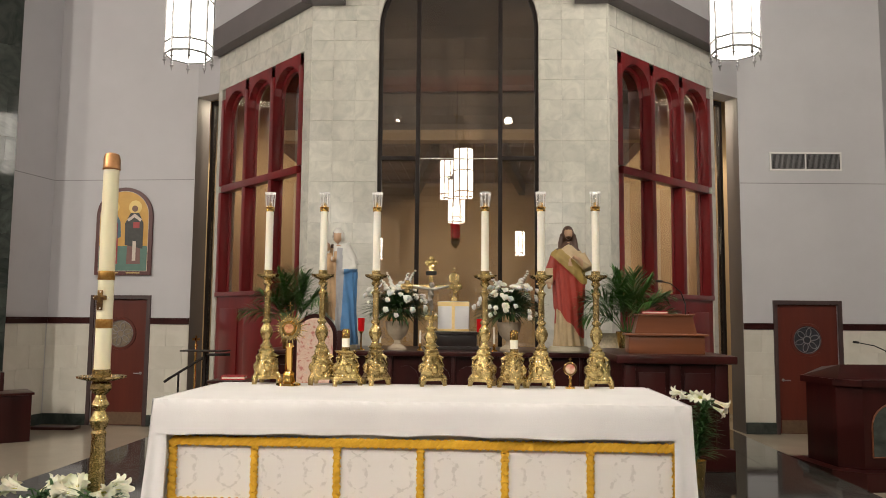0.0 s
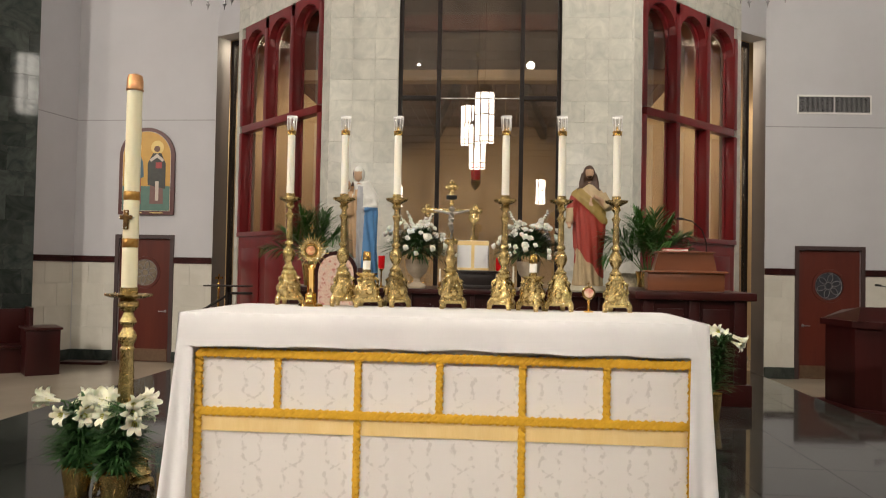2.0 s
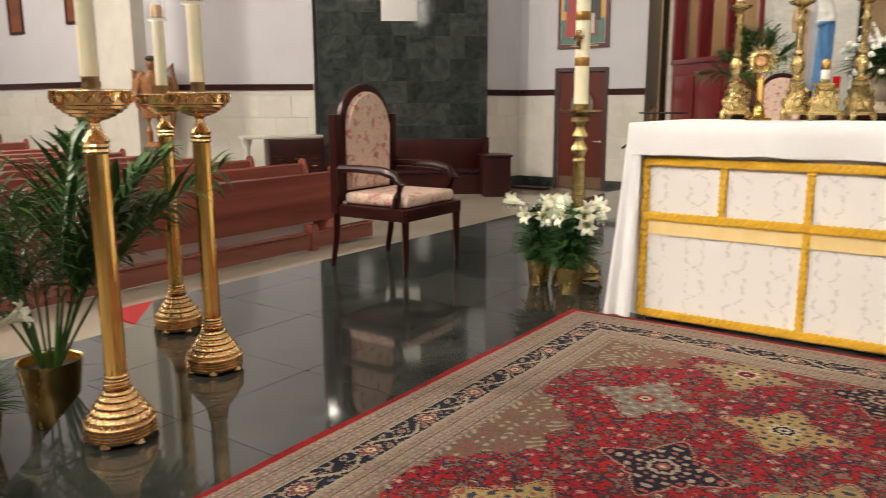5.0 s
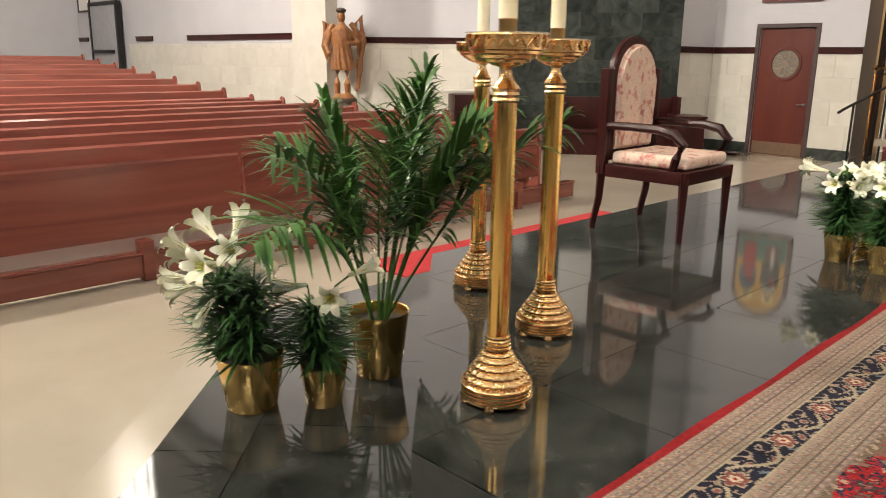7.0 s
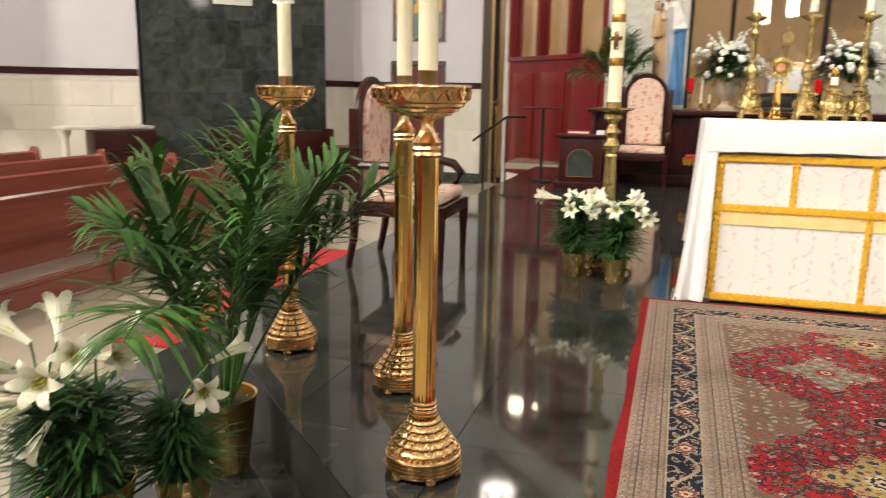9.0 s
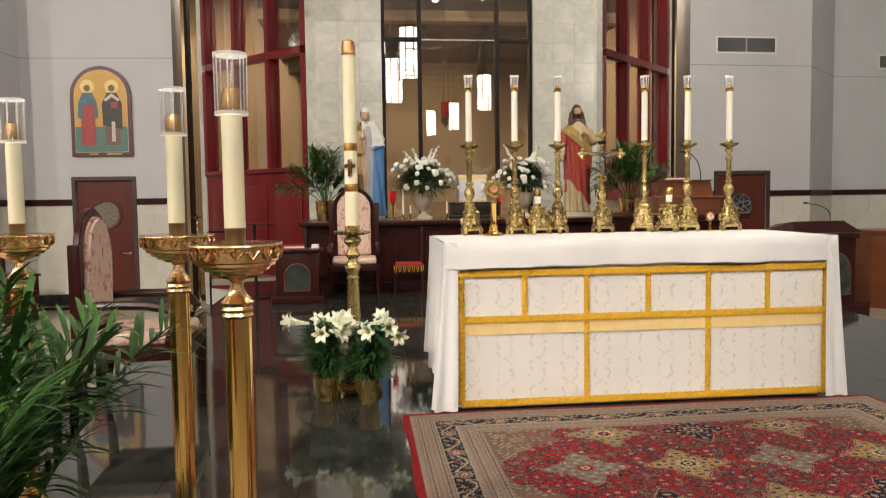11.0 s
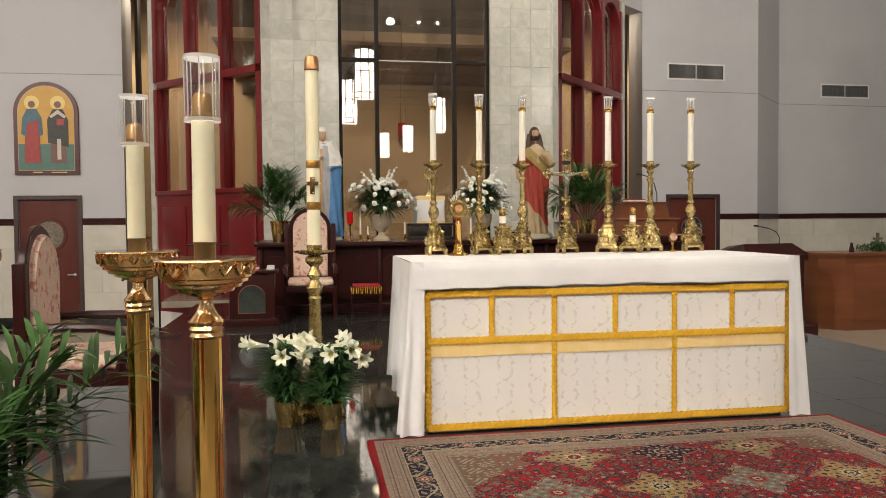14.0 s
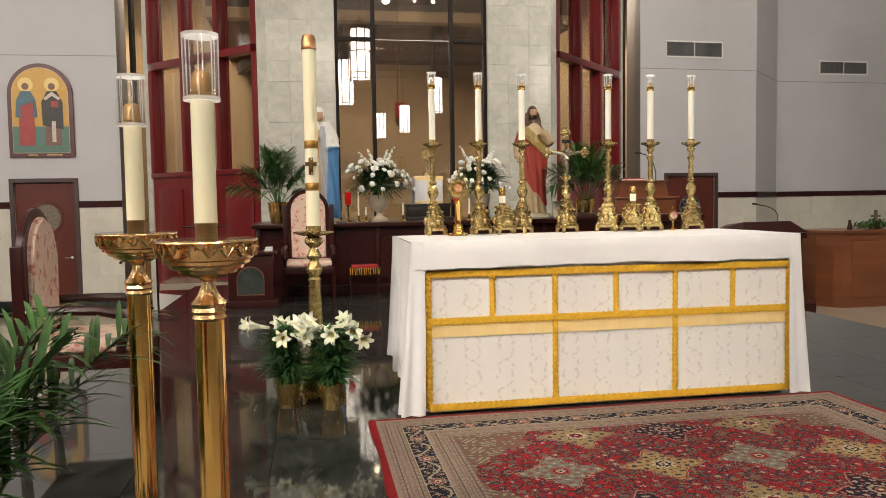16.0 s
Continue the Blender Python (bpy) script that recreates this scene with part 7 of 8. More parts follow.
# ---- pews ----
def pew(y0, y1):
    """A long pew along y; sits facing +x; back at x 0."""
    ob = thing("pew", Matrix(), "long polished red-brown wooden pew", "pew", "side pews")
    bm = bmesh.new()
    slab(bm, [(0.02, 0.34), (0.06, 0.34), (0.0, 0.9), (-0.03, 0.92), (-0.05, 0.9), (-0.03, 0.6)], y0, y1)
    part("backrest", bm, PEWWOOD, ob, smooth=None)
    part("seat", boxes((0.03, y0, 0.4, 0.46, y1, 0.44), bevel=0.008), PEWWOOD, ob)
    for y in (y0 - 0.04, y1):
        bm = bmesh.new()
        slab(bm, [(-0.1, 0.0), (0.5, 0.0), (0.48, 0.1), (0.42, 0.4), (0.44, 0.56), (0.3, 0.6), (0.1, 0.64), (0.06, 0.92), (0.03, 0.97), (-0.03, 0.98), (-0.08, 0.94), (-0.07, 0.7), (-0.05, 0.4)], y, y + 0.04)
        bmesh.ops.bevel(bm, geom=bm.edges[:], offset=0.006, segments=2, affect="EDGES")
        part("pew_end", bm, PEWWOOD, ob)
    for y in np.arange(y0 + 1.6, y1 - 0.5, 1.8):
        part("support", boxes((0.06, y, 0, 0.4, y + 0.05, 0.4)), PEWWOOD, ob)
    part("kneeler", boxes((-0.38, y0 + 0.1, 0.1, -0.2, y1 - 0.1, 0.17), bevel=0.012), RED_BOOK, ob, "padded kneeler")
    for y in np.arange(y0 + 0.4, y1 - 0.3, 1.8):
        part("kneeler_foot", boxes((-0.36, y, 0, -0.22, y + 0.05, 0.1)), PEWWOOD, ob)
    return ob


XP, YN, YS = -7.3, 3.56, -9.5
first = pew(YS, YN)
first.matrix_world = Matrix.Translation((XP, 0, FLOOR))
for i in range(1, 15):
    rise = max(0, i - 6) * 0.085
    copy_thing(first, Matrix.Translation((XP - 1.04 * i, 0, FLOOR + rise)))
for i in range(7, 15):
    x = XP - 1.04 * i
    structure("raked_floor_%d" % (i - 6), boxes((x - 0.54, YS - 0.6, FLOOR + 0.001, x + 0.5, YN + 0.12, FLOOR + (i - 6) * 0.085)), TERRAZZO, "raked cream floor under the rear pews", "floor")
# screen in front of the first pew, with a kneeler along it
ob = thing("pew_screen", Matrix.Translation((-6.4, 0, FLOOR)), "long red-brown wooden pew front with an open foot", "pew")
for a, b in ((-9.5, -6.9), (-6.86, -3.84), (-3.8, -0.78), (-0.74, 3.2)):
    bm = bmesh.new()
    slab(bm, [(0.0, 0.31), (0.035, 0.31), (-0.015, 0.865), (-0.03, 0.885), (-0.05, 0.865)], a, b)
    part("panel", bm, PEWWOOD, ob, smooth=None)
bm = slab(bmesh.new(), [(-0.3, 0.0), (0.12, 0.0), (0.1, 0.08), (0.03, 0.2), (0.02, 0.9), (-0.03, 0.97), (-0.08, 0.92), (-0.06, 0.3)], 3.2, 3.245)
part("end_board", bm, PEWWOOD, ob)
part("foot_rail", boxes((0.12, -9.4, 0.03, 0.2, 3.7, 0.2), (0.1, -9.4, 0.205, 0.22, 3.7, 0.225), bevel=0.008), PEWWOOD, ob)
for y in np.arange(-9.0, 3.7, 1.45):
    part("foot_post", boxes((0.09, y, 0, 0.225, y + 0.09, 0.31), bevel=0.006), PEWWOOD, ob)
# White strip put in where the open foot shows a white gap.
part("white_heater", boxes((-0.22, -9.3, 0.1, -0.16, 3.0, 0.34)), FOAM, ob, "pale strip behind the open foot")

# ---- bench before the marble panel ----
ob = thing("bench", pose(-8.35, 8.15, FLOOR, 0, 0, 40), "dark red wooden bench with a tall back before the marble panel", "bench")
part("backrest", boxes((-1.2, 0.2, 0.42, 0.85, 0.26, 1.02), bevel=0.01), MAHOGANY, ob)
part("seat", boxes((-1.2, -0.25, 0.4, 0.85, 0.2, 0.45), bevel=0.01), MAHOGANY, ob)
part("end_panel", boxes((0.85, -0.28, 0, 0.91, 0.28, 1.06), bevel=0.012), MAHOGANY, ob)
part("end_panel", boxes((-1.26, -0.28, 0, -1.2, 0.28, 1.06), bevel=0.012), MAHOGANY, ob)
part("apron", boxes((-1.2, -0.2, 0.0, 0.85, -0.16, 0.4)), MAHOGANY, ob)
ob = thing("kneeling_desk", pose(-7.35, 8.52, FLOOR, 0, 0, 40), "low dark red wooden kneeling desk beside the bench", "desk")
part("body", boxes((-0.25, -0.35, 0, 0.25, 0.3, 0.72), bevel=0.012), MAHOGANY, ob)
part("top", boxes((-0.28, -0.38, 0.721, 0.28, 0.32, 0.76), bevel=0.01), MAHOGANY, ob)
ob = thing("door_mat", pose(-7.1, 9.75, FLOOR, 0, 0, 4), "dark low mat block beside the side door", "mat")
part("pad", boxes((-0.55, -0.14, 0, 0.2, 0.14, 0.05), bevel=0.01), MAHOGANY, ob)

# ---- credence with drawers and a stone table ----
ob = thing("drawer_chest", pose(-10.15, 6.15, FLOOR, 0, 0, 62), "dark wooden chest of small drawers by the wall", "chest")
part("body", boxes((-0.5, -0.2, 0.0, 0.5, 0.2, 1.06), bevel=0.008), MAHOGANY, ob)
for i in range(3):
    for j in range(3):
        d = part("drawer", boxes((-0.46 + i * 0.31, -0.215, 0.66 + j * 0.13 - 0.26, -0.18 + i * 0.31, -0.201, 0.77 + j * 0.13 - 0.26), bevel=0.004), MAHOGANY, ob)
        part("pull", boxes((-0.37 + i * 0.31, -0.228, 0.705 + j * 0.13 - 0.26, -0.27 + i * 0.31, -0.216, 0.725 + j * 0.13 - 0.26)), BRASS, d)
ob = thing("stone_table", pose(-10.42, 6.1, FLOOR, 0, 0, 62), "pale stone side table over the drawer chest", "table")
part("top", boxes((-0.72, -0.22, 1.07, 0.72, 0.3, 1.12), bevel=0.01), WAINSCOT, ob)
for x in (-0.62, 0.62):
    part("leg", lathe([(0.1, 0), (0.1, 0.05), (0.06, 0.1), (0.05, 0.9), (0.09, 1.0), (0.1, 1.07)], 16, origin=(x, 0.05, 0)), WAINSCOT, ob)

# ---- wooden statue on the pier, far door and notices ----
structure("pier", boxes((-14.2, 4.95, FLOOR, -13.05, 5.25, TOP)), WAINSCOT, "cream stone pier on the pew-side wall", "pier")
M_WOODFIG = material("carved_wood", (0.34, 0.15, 0.05), (0.2, 0.08, 0.03), 14, 0.5, bump=0.8, bscale=18)
ob = thing("statue_bracket", Matrix.Translation((-12.62, 5.08, 0.0)), "stone bracket under a carved wooden statue", "bracket")
part("bracket", lathe([(0.08, 0.0), (0.16, 0.1), (0.2, 0.16), (0.2, 0.2)], 20), WAINSCOT, ob)
part("post", boxes((-0.1, 0.02, FLOOR, 0.1, 0.2, 0.0)), WAINSCOT, ob)
M_DARKFIG = material("dark_carved_wood", (0.06, 0.035, 0.02), (0.03, 0.02, 0.012), 14, 0.5, bump=0.5, bscale=18)


def paint_carved(x, y, z):
    return 1 if z > 1.56 or z < 0.09 else 0


figure("statue", pose(-12.62, 5.0, 0.201, 0, 0, 46) @ Matrix.Diagonal((0.98, 1.1, 1.05, 1)),
       [(0.2, 0.16, 0.58, 0, 0), (0.21, 0.16, 0.7, 0, 0), (0.17, 0.13, 0.95, 0, 0), (0.2, 0.14, 1.15, 0, 0), (0.19, 0.13, 1.28, 0, 0), (0.09, 0.08, 1.36, 0, 0), (0.05, 0.05, 1.42, 0, 0)],
       "carved warm brown wooden statue against the wall", (M_WOODFIG, M_DARKFIG), paint_carved,
       [([(-0.09, 0, 0.65), (-0.1, -0.02, 0.35), (-0.1, 0, 0.08)], [0.085, 0.065, 0.05]), ([(0.09, 0, 0.65), (0.1, -0.04, 0.35), (0.1, 0, 0.08)], [0.085, 0.065, 0.05]),
        ([(-0.2, 0, 1.25), (-0.3, -0.03, 1.0), (-0.22, -0.14, 0.85)], [0.08, 0.065, 0.045]), ([(0.2, 0, 1.25), (0.3, -0.03, 1.05), (0.14, -0.16, 1.05)], [0.08, 0.065, 0.045]),
        ([(-0.16, 0.1, 1.38), (-0.3, 0.1, 1.2), (-0.27, 0.1, 0.7)], [0.05, 0.06, 0.03]), ([(0.16, 0.1, 1.4), (0.32, 0.1, 1.2), (0.28, 0.1, 0.62)], [0.05, 0.06, 0.03]),
        ([(0.02, 0, 0.0), (0.02, 0, 0.06), (0.02, 0, 0.16)], [0.27, 0.26, 0.16]), ([(-0.2, 0.12, 1.3), (-0.34, 0.14, 1.42), (-0.36, 0.12, 1.0), (-0.3, 0.1, 0.75)], [0.05, 0.06, 0.06, 0.02]), ([(0.2, 0.12, 1.3), (0.35, 0.14, 1.52), (0.4, 0.12, 1.1), (0.33, 0.1, 0.6), (0.28, 0.08, 0.2)], [0.05, 0.055, 0.07, 0.06, 0.03])],
       [((0, -0.01, 1.5), (0.075, 0.085, 0.11)), ((0, 0, 1.61), (0.1, 0.1, 0.05))])
ob = thing("exit_door", Matrix.Translation((-23.6, 4.85, FLOOR)), "grey metal exit door with a push bar", "door")
part("leaf", boxes((-0.9, 0.0, 0, 0.9, 0.08, 3.0), bevel=0.01), material("door_grey", (0.36, 0.36, 0.38), (0.3, 0.3, 0.32), 6, 0.45), ob)
part("frame", boxes((-1.0, -0.02, 0, -0.9, 0.12, 3.1), (0.9, -0.02, 0, 1.0, 0.12, 3.1), (-0.9, -0.02, 3.0, 0.9, 0.12, 3.1)), BLACKMETAL, ob)
part("push_bar", boxes((-0.85, -0.08, 1.7, 0.7, -0.001, 1.78), bevel=0.01), BLACKMETAL, ob)


def framed(m, w, h, label, inner, cat):
    ob = thing("framed_picture", m, label, cat, "small framed pictures")
    part("frame", boxes((-w, -0.04, -h, w, -0.002, -h + 0.05), (-w, -0.04, h - 0.05, w, -0.002, h), (-w, -0.04, -h + 0.05, -w + 0.05, -0.002, h - 0.05), (w - 0.05, -0.04, -h + 0.05, w, -0.002, h - 0.05)), MAHOGANY, ob)
    part("sheet", boxes((-w + 0.05, -0.02, -h + 0.05, w - 0.05, -0.003, h - 0.05)), inner, ob)
    return ob


m_a, _ = frame_of(P_A0, P_A1)
m_c, _ = frame_of(P_C0, P_C1)
framed(m_a @ Matrix.Translation((8.3, 0, 3.0)), 0.3, 0.42, "small framed brown picture on the grey wall", OAK, "picture")
framed(m_a @ Matrix.Translation((10.6, 0, 3.1)), 0.3, 0.42, "small framed brown picture on the grey wall", OAK, "picture")
ob = framed(m_a @ Matrix.Translation((0.6, 0, 2.75)), 0.45, 0.5, "white hymn board with dark bars in a red frame", FOAM, "board")
part("number_bars", boxes((-0.2, -0.026, -0.1, 0.2, -0.0205, -0.05), (-0.2, -0.026, 0.0, 0.2, -0.0205, 0.05)), BLACKMETAL, ob)
# white upright sheet on the marble panel
ob = thing("notice_panel", m_c @ Matrix.Translation((1.55, 0, 3.2)), "white upright panel on the dark marble", "panel")
part("sheet", boxes((-0.34, -0.05, -0.62, 0.34, -0.03, 0.9), bevel=0.006), FOAM, ob)

# ---- ambo and credence on the far side ----
amb = thing("ambo", pose(4.9, 6.55, FLOOR, 0, 0, 8), "dark mahogany ambo with an arched green panel", "lectern")
part("plinth", prism(bmesh.new(), [(-0.62, -0.35), (-0.35, -0.6), (0.6, -0.6), (0.85, -0.35), (0.85, 0.6), (-0.62, 0.6)], 0, 0.22), MAHOGANY, amb, smooth=None)
part("body", prism(bmesh.new(), [(-0.45, -0.2), (-0.25, -0.42), (0.5, -0.42), (0.7, -0.2), (0.7, 0.45), (-0.45, 0.45)], 0.22, 1.2), MAHOGANY, amb, smooth=None)
part("cornice", prism(bmesh.new(), [(-0.5, -0.22), (-0.28, -0.47), (0.53, -0.47), (0.75, -0.22), (0.75, 0.5), (-0.5, 0.5)], 1.2, 1.28), MAHOGANY, amb, smooth=None)
bm = bmesh.new()
vs = [bm.verts.new(p) for p in ((-0.48, -0.3, 1.28), (0.72, -0.3, 1.28), (0.72, 0.48, 1.28), (-0.48, 0.48, 1.28), (-0.32, -0.1, 1.45), (0.56, -0.1, 1.45), (0.56, 0.3, 1.4), (-0.32, 0.3, 1.4))]
for f in ((3, 2, 1, 0), (4, 5, 6, 7), (0, 1, 5, 4), (1, 2, 6, 5), (2, 3, 7, 6), (3, 0, 4, 7)):
    bm.faces.new([vs[k] for k in f])
part("reading_desk", bm, MAHOGANY, amb, smooth=None)
part("arched_panel", slab(bmesh.new(), arch(-0.14, 0.4, 0.38, 0.72, 12), -0.437, -0.422), GREENSTONE, amb, "dark green arched panel")
pts = arch(-0.15, 0.41, 0.37, 0.72, 12)
part("panel_moulding", tube(bmesh.new(), [(x, -0.43, z) for x, z in pts] + [(pts[0][0], -0.43, pts[0][1])], 0.01, 6), OAK, amb)
ob = thing("microphone", Matrix.Translation((5.3, 6.6, FLOOR + 1.42)), "thin black gooseneck microphone", "microphone")
part("neck", tube(bmesh.new(), [(0, 0, 0), (0, 0, 0.12), (-0.06, -0.02, 0.2), (-0.2, -0.04, 0.26), (-0.42, -0.06, 0.3)], 0.007, 6), BLACKMETAL, ob)
part("head", tube(bmesh.new(), [(-0.4, -0.058, 0.3), (-0.47, -0.066, 0.305)], 0.014, 8), BLACKMETAL, ob)
ob = thing("credence_table", Matrix.Translation((7.35, 7.3, FLOOR)), "amber wooden cupboard table with panelled front", "cabinet")
out = [(-0.95, -0.1), (-0.7, -0.45), (1.4, -0.45), (1.4, 0.5), (-0.95, 0.5)]
part("body", prism(bmesh.new(), out, 0.0, 1.22), OAK, ob, smooth=None)
part("panel", boxes((-0.55, -0.462, 0.16, 1.3, -0.451, 1.08), bevel=0.004), OAK, ob)
part("top", prism(bmesh.new(), [(-0.99, -0.11), (-0.72, -0.49), (1.44, -0.49), (1.44, 0.54), (-0.99, 0.54)], 1.221, 1.26), OAK, ob, smooth=None)
ob = thing("greenery_wreath", Matrix.Translation((7.55, 7.25, FLOOR + 1.26)), "low heap of green leaves round a small cross", "plant")
rnd = random.Random(44)
bm = bmesh.new()
for k in range(420):
    a, r = rnd.uniform(0, 6.28), rnd.uniform(0.05, 0.42)
    p = Vector((r * math.cos(a), 0.4 * r * math.sin(a), rnd.uniform(0.0, 0.14) * (1.2 - r * 1.6)))
    q = p + Vector((rnd.uniform(-0.05, 0.05), rnd.uniform(-0.05, 0.05), rnd.uniform(0.01, 0.06)))
    petal_strip(bm, p, q, (0, 0, 0.01), 0.014, 3)
part("leaves", bm, PALMLEAF, ob)
part("cross", boxes((-0.02, -0.02, 0.0, 0.02, 0.02, 0.32), (-0.08, -0.02, 0.2, 0.08, 0.02, 0.24), bevel=0.006), material("pewter", (0.3, 0.26, 0.2), (0.2, 0.17, 0.13), 12, 0.4, metal=0.8), ob)
ob = thing("hand_bell", Matrix.Translation((7.02, 7.2, FLOOR + 1.26)), "small dark wooden bell on the credence", "bell")
part("body", lathe([(0.045, 0), (0.04, 0.04), (0.028, 0.1), (0.02, 0.14), (0.025, 0.16)], 16), MAHOGANY, ob)
armchair(pose(5.95, 7.85, FLOOR, 0, 0, 0), "dark mahogany armchair behind the ambo", 1.0)

# ---- ceiling spots over the sanctuary, and unseen fill spots added for pews and walls ----
SPOT_FACE = material("spot_lens", (0.9, 0.9, 0.9), (0.9, 0.9, 0.9), 2, 0.4, emit=(1, 0.93, 0.82), power=30.0)


def ceiling_spot(x, y, target, power, size=0.3, beam=180):
    ob = thing("ceiling_spot", look((x, y, CEIL - 0.62), target), "white ceiling spotlight, lit; five of the ten added as fill", "lamp", "ceiling spotlights")
    part("can", lathe([(0.13, -0.02), (0.14, 0.0), (0.14, 0.22), (0.05, 0.26), (0.03, 0.9)], 24), FOAM, ob)
    stem = tube(bmesh.new(), [(x, y, CEIL - 0.62), (x, y, CEIL + 0.05)], 0.025, 8)
    stem.transform(look((x, y, CEIL - 0.62), target).inverted())
    part("stem", stem, FOAM, ob)
    part("lens", lathe([(0.001, -0.021), (0.055, -0.0205), (0.055, -0.015)], 24), SPOT_FACE, ob, "glowing lens")
    eye = Vector((x, y, CEIL - 0.62))
    d = (Vector(target) - eye).normalized()
    lamp("spot_light", "AREA", eye + d * 0.05, power, size, (1, 0.9, 0.77), target, beam)


# The first five are real spots; the last five are unseen, added to brighten.
for x, y, t, pw in ((-3.24, -8.2, (-0.9, 0.0, 0.4), 19), (-2.55, -8.2, (-0.4, -0.6, 0.4), 16), (2.54, -8.2, (0.4, -0.6, 0.4), 16), (3.24, -8.2, (0.7, 0.0, 0.4), 19), (1.48, -8.2, (-0.2, 1.0, 0.6), 14), (-7.5, -10.0, (-3.5, -1.0, 0.2), 640), (-4.5, 1.0, (-6.5, 9.5, 1.0), 110), (5.0, 1.0, (6.5, 9.5, 1.0), 620), (-12.0, -6.0, (-10.0, 1.0, 0.0), 1350), (-15.0, -2.0, (-16.0, 5.0, 1.5), 650)):
    ceiling_spot(x, y, t, pw, beam=54 if y == -8.2 else 180)


# ---- stone pieces of walls and floors ----
def lay(parent, rows, mat, name="tile", gap=0.003, depth=0.006, y=0.0):
    """Upright pieces: (u0, u1, z0, z1), proud of the wall by depth. Alike sizes share a mesh."""
    cache = {}
    for u0, u1, z0, z1 in rows:
        w, h = round(u1 - u0 - gap, 3), round(z1 - z0 - gap, 3)
        if w < 0.02 or h < 0.02:
            continue
        key = (w, h)
        if key not in cache:
            bm = bmesh.new()
            c = 0.0015
            f = [bm.verts.new(p) for p in ((c, -depth, c), (w - c, -depth, c), (w - c, -depth, h - c), (c, -depth, h - c))]
            b = [bm.verts.new(p) for p in ((0, 0, 0), (w, 0, 0), (w, 0, h), (0, 0, h))]
            bm.faces.new(f)
            for i in range(4):
                j = (i + 1) % 4
                bm.faces.new((b[i], b[j], f[j], f[i]))
            me = bpy.data.meshes.new(name)
            bm.to_mesh(me)
            bm.free()
            me.materials.append(mat)
            cache[key] = me
        o = new(name, cache[key])
        o.parent = parent
        o.location = (u0 + gap / 2, y, z0 + gap / 2)


def grid_rows(u0, u1, z0, z1, w, h, shift=0.5):
    rows = []
    z, k = z0, 0
    while z < z1 - 1e-3:
        zt = min(z + h, z1)
        u = u0 - (w * shift if k % 2 else 0)
        while u < u1 - 1e-3:
            a, b = max(u, u0), min(u + w, u1)
            if b - a > 0.02:
                rows.append((a, b, z, zt))
            u += w
        z, k = zt, k + 1
    return rows


def inside(poly, pts):
    """Clips a rectangle's outline by a convex plan."""
    n = len(poly)
    for i in range(n):
        (ax, ay), (bx, by) = poly[i], poly[(i + 1) % n]
        out = []
        side = [(bx - ax) * (y - ay) - (by - ay) * (x - ax) for x, y in pts]
        for k in range(len(pts)):
            p, q, sp, sq = pts[k], pts[(k + 1) % len(pts)], side[k], side[(k + 1) % len(pts)]
            if sp >= 0:
                out.append(p)
            if sp * sq < 0:
                t = sp / (sp - sq)
                out.append((p[0] + t * (q[0] - p[0]), p[1] + t * (q[1] - p[1])))
        pts = out
        if len(pts) < 3:
            return []
    return pts


def floor_tiles(parent, poly, z, size, x0, y0, thick=0.008, gap=0.003):
    shared = {}
    xs = np.arange(x0, max(p[0] for p in poly), size)
    ys = np.arange(y0, max(p[1] for p in poly), size)
    for x in xs:
        for y in ys:
            pts = inside(poly, [(x + gap / 2, y + gap / 2), (x + size - gap / 2, y + gap / 2), (x + size - gap / 2, y + size - gap / 2), (x + gap / 2, y + size - gap / 2)])
            if not pts:
                continue
            area = abs(sum(a[0] * b[1] - b[0] * a[1] for a, b in zip(pts, pts[1:] + pts[:1]))) / 2
            if area < 0.004:
                continue
            full = area > (size - gap) ** 2 * 0.999
            local = [(px - x, py - y) for px, py in pts]
            if full and "full" in shared:
                me = shared["full"]
            else:
                bm = bmesh.new()
                lo = [bm.verts.new((px, py, 0)) for px, py in local]
                hi = [bm.verts.new((px, py, thick)) for px, py in local]
                bm.faces.new(hi)
                for i in range(len(local)):
                    j = (i + 1) % len(local)
                    bm.faces.new((lo[i], lo[j], hi[j], hi[i]))
                me = bpy.data.meshes.new("tile")
                bm.to_mesh(me)
                bm.free()
                me.materials.append(BLACK_TILE)
                if full:
                    shared["full"] = me
            o = new("tile", me)
            o.parent = parent
            o.location = (x, y, z + random.uniform(0, 0.0004))


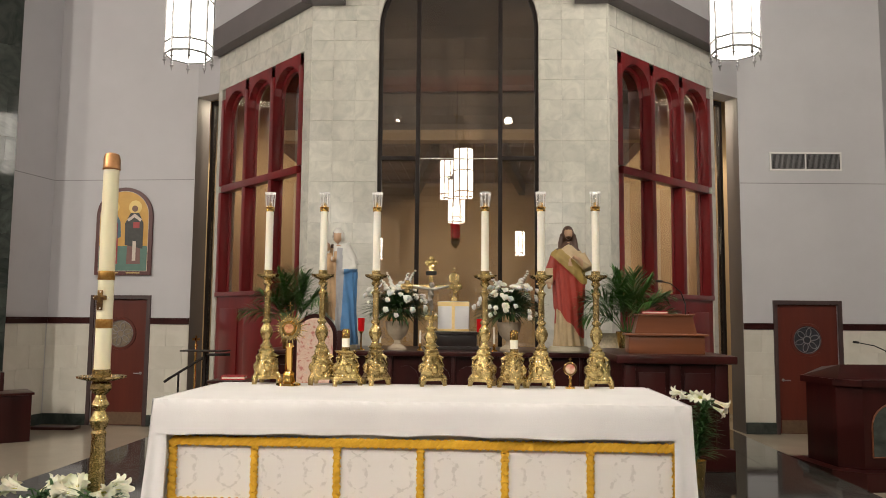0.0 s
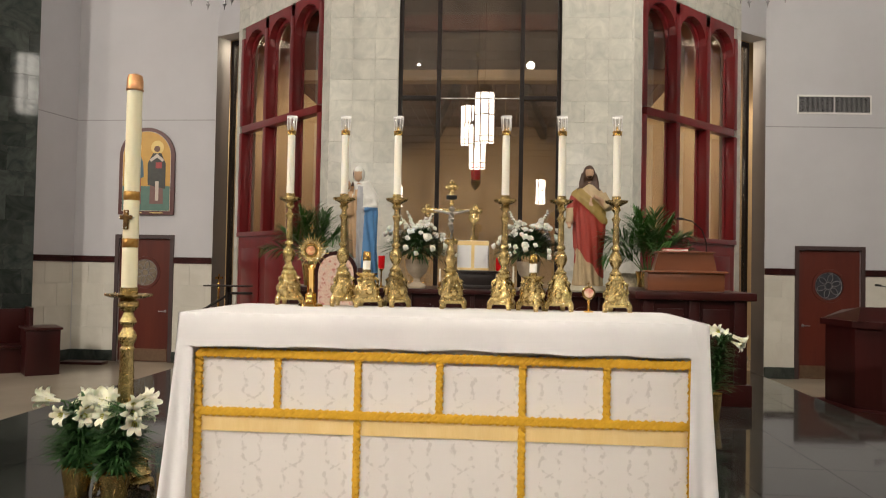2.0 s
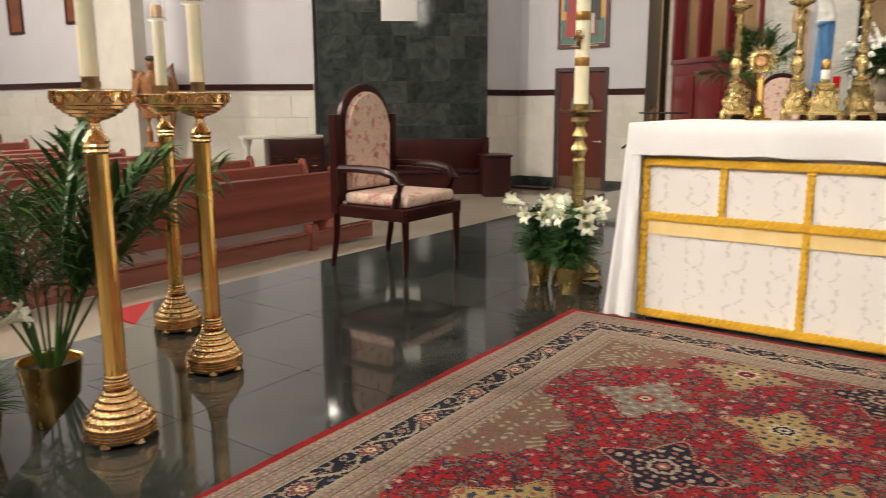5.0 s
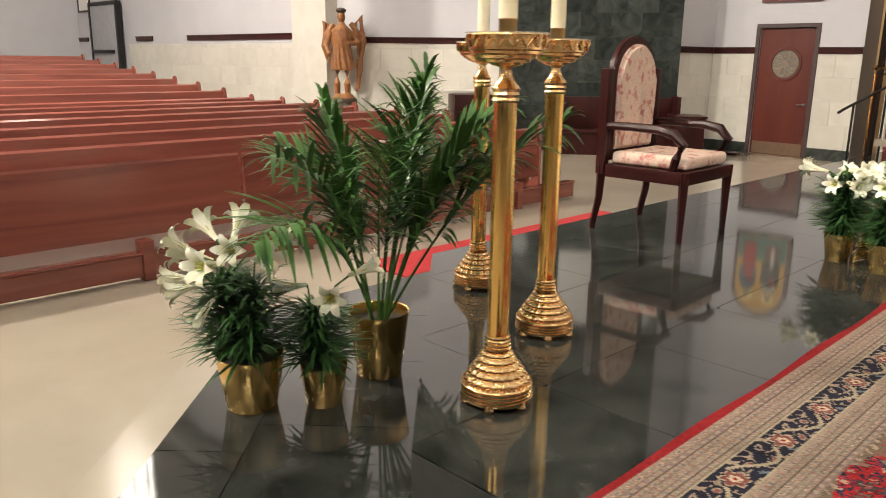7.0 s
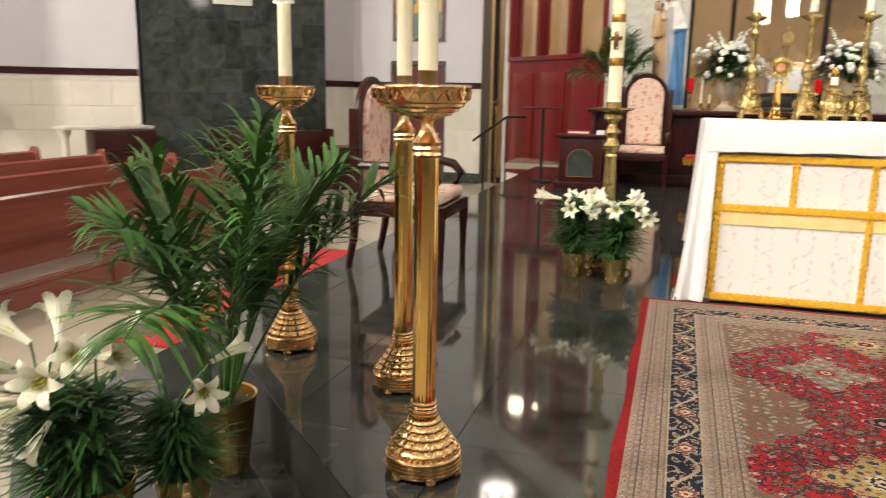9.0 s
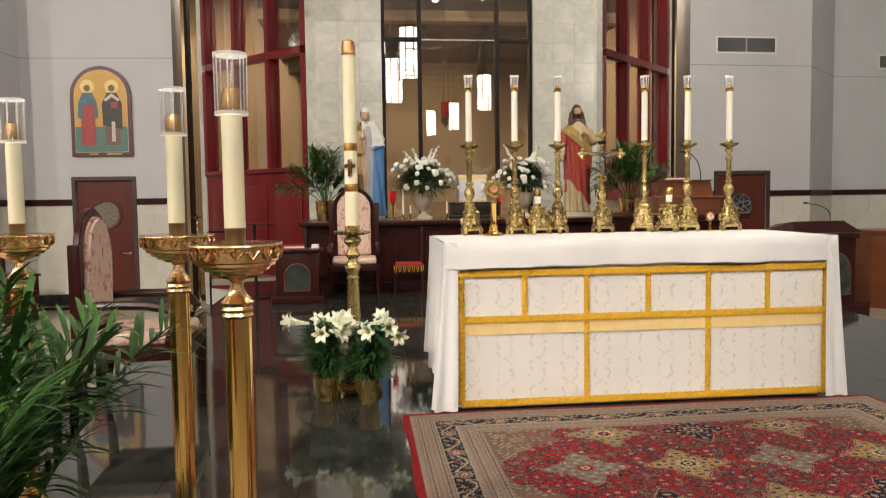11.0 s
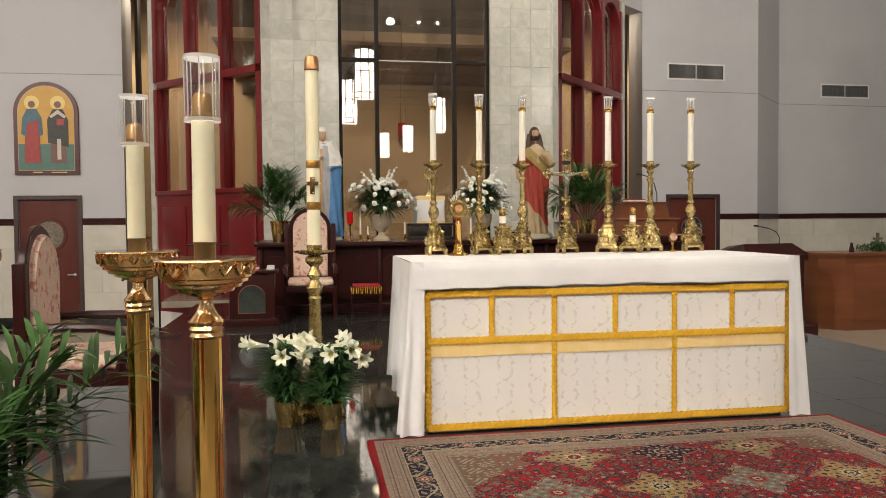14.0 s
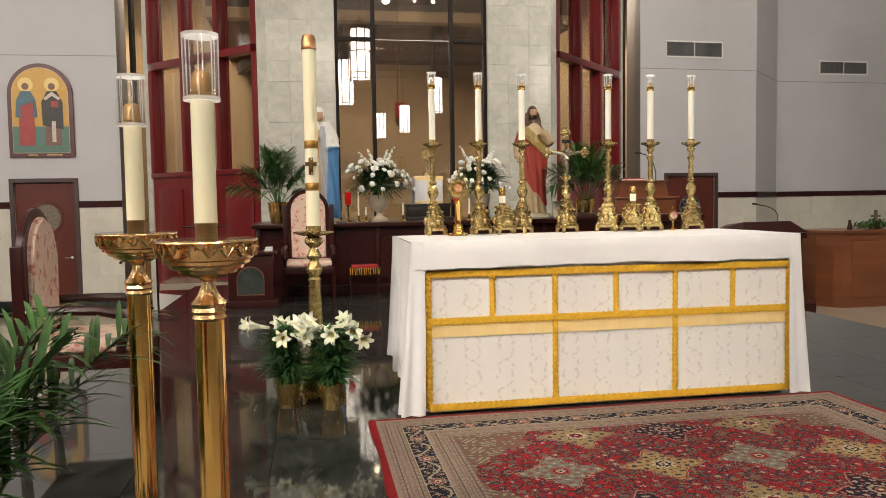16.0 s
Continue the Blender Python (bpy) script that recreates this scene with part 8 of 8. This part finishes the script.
def strip_tiles(parent, quad, z, size=0.61, thick=0.008, gap=0.004):
    """Tiles of one tread, laid square to its outer edge."""
    (ax, ay), (bx, by) = quad[0], quad[1]
    length = math.hypot(bx - ax, by - ay)
    ux, uy = (bx - ax) / length, (by - ay) / length
    local = [((x - ax) * ux + (y - ay) * uy, -(x - ax) * uy + (y - ay) * ux) for x, y in quad]
    lo, hi = min(p[0] for p in local), max(p[0] for p in local)
    deep = max(p[1] for p in local)
    for v0, v1 in ((0.0, 0.3), (0.3, deep)):
        u = lo - (0.2 if v0 else 0.0)
        while u < hi:
            pts = inside(local, [(u + gap / 2, v0), (u + size - gap / 2, v0), (u + size - gap / 2, v1 - gap), (u + gap / 2, v1 - gap)])
            if pts:
                bm = bmesh.new()
                low = [bm.verts.new((p - u, q, 0)) for p, q in pts]
                top = [bm.verts.new((p - u, q, thick)) for p, q in pts]
                bm.faces.new(top)
                for i in range(len(pts)):
                    j = (i + 1) % len(pts)
                    bm.faces.new((low[i], low[j], top[j], top[i]))
                me = bpy.data.meshes.new("tile")
                bm.to_mesh(me)
                bm.free()
                me.materials.append(BLACK_TILE)
                o = new("tile", me)
                o.parent = parent
                o.matrix_local = Matrix.Translation((ax + u * ux, ay + u * uy, z + random.uniform(0, 0.0004))) @ Matrix.Rotation(math.atan2(uy, ux), 4, "Z")
            u += size


for row in PIECES:
    w, kind = row[0], row[2]
    if kind == "front":
        rows = []
        for a, b in ((0.0, WX0 - 0.002), (WX1 + 0.002, row[1])):
            rows += grid_rows(a, b, 0.9, 6.1, 0.337, 0.31, 0.0)
        rows += grid_rows(0.5, WX0 - 0.002, 6.1, 7.0, 0.26, 0.3, 0.0) + grid_rows(WX1 + 0.002, row[1] - 0.5, 6.1, 7.0, 0.26, 0.3, 0.0)
        lay(w, rows, LIMESTONE)
    elif kind == "facet":
        a, b, top = row[3:6]
        rows = grid_rows(0.0, a - 0.002, FLOOR + 0.3, top, 0.337, 0.62, 0.0) + grid_rows(b + 0.002, row[1], FLOOR + 0.3, top, 0.337, 0.62, 0.0)
        rows += grid_rows(0.0, row[1], top + 0.002, 6.1, 0.42, 0.33, 0.5)
        lay(w, rows, LIMESTONE)
    elif kind == "marble":
        lay(w, grid_rows(0.0, row[1], FLOOR, 5.2, 0.56, 0.42, 0.5), GREENSTONE)
        lay(w, grid_rows(0.0, row[1], 5.2, CEIL, 1.12, 0.84, 0.5), GREENSTONE)
    elif kind == "wainscot":
        for a, b in row[1]:
            lay(w, grid_rows(a, b, FLOOR + 0.202, row[3], 0.62, 0.41, 0.5), WAINSCOT, y=-0.006)
    elif kind == "floor":
        floor_tiles(w, row[1], row[3], 0.61, -3.9, -2.75)
    elif kind == "step":
        n = len(LOWER)
        for k in (0, 1, 2, 4, 5):
            a, b = LOWER[k], LOWER[(k + 1) % n]
            c, e = UPPER[(k + 1) % n], UPPER[k]
            strip_tiles(w, (a, b, c, e), row[3])
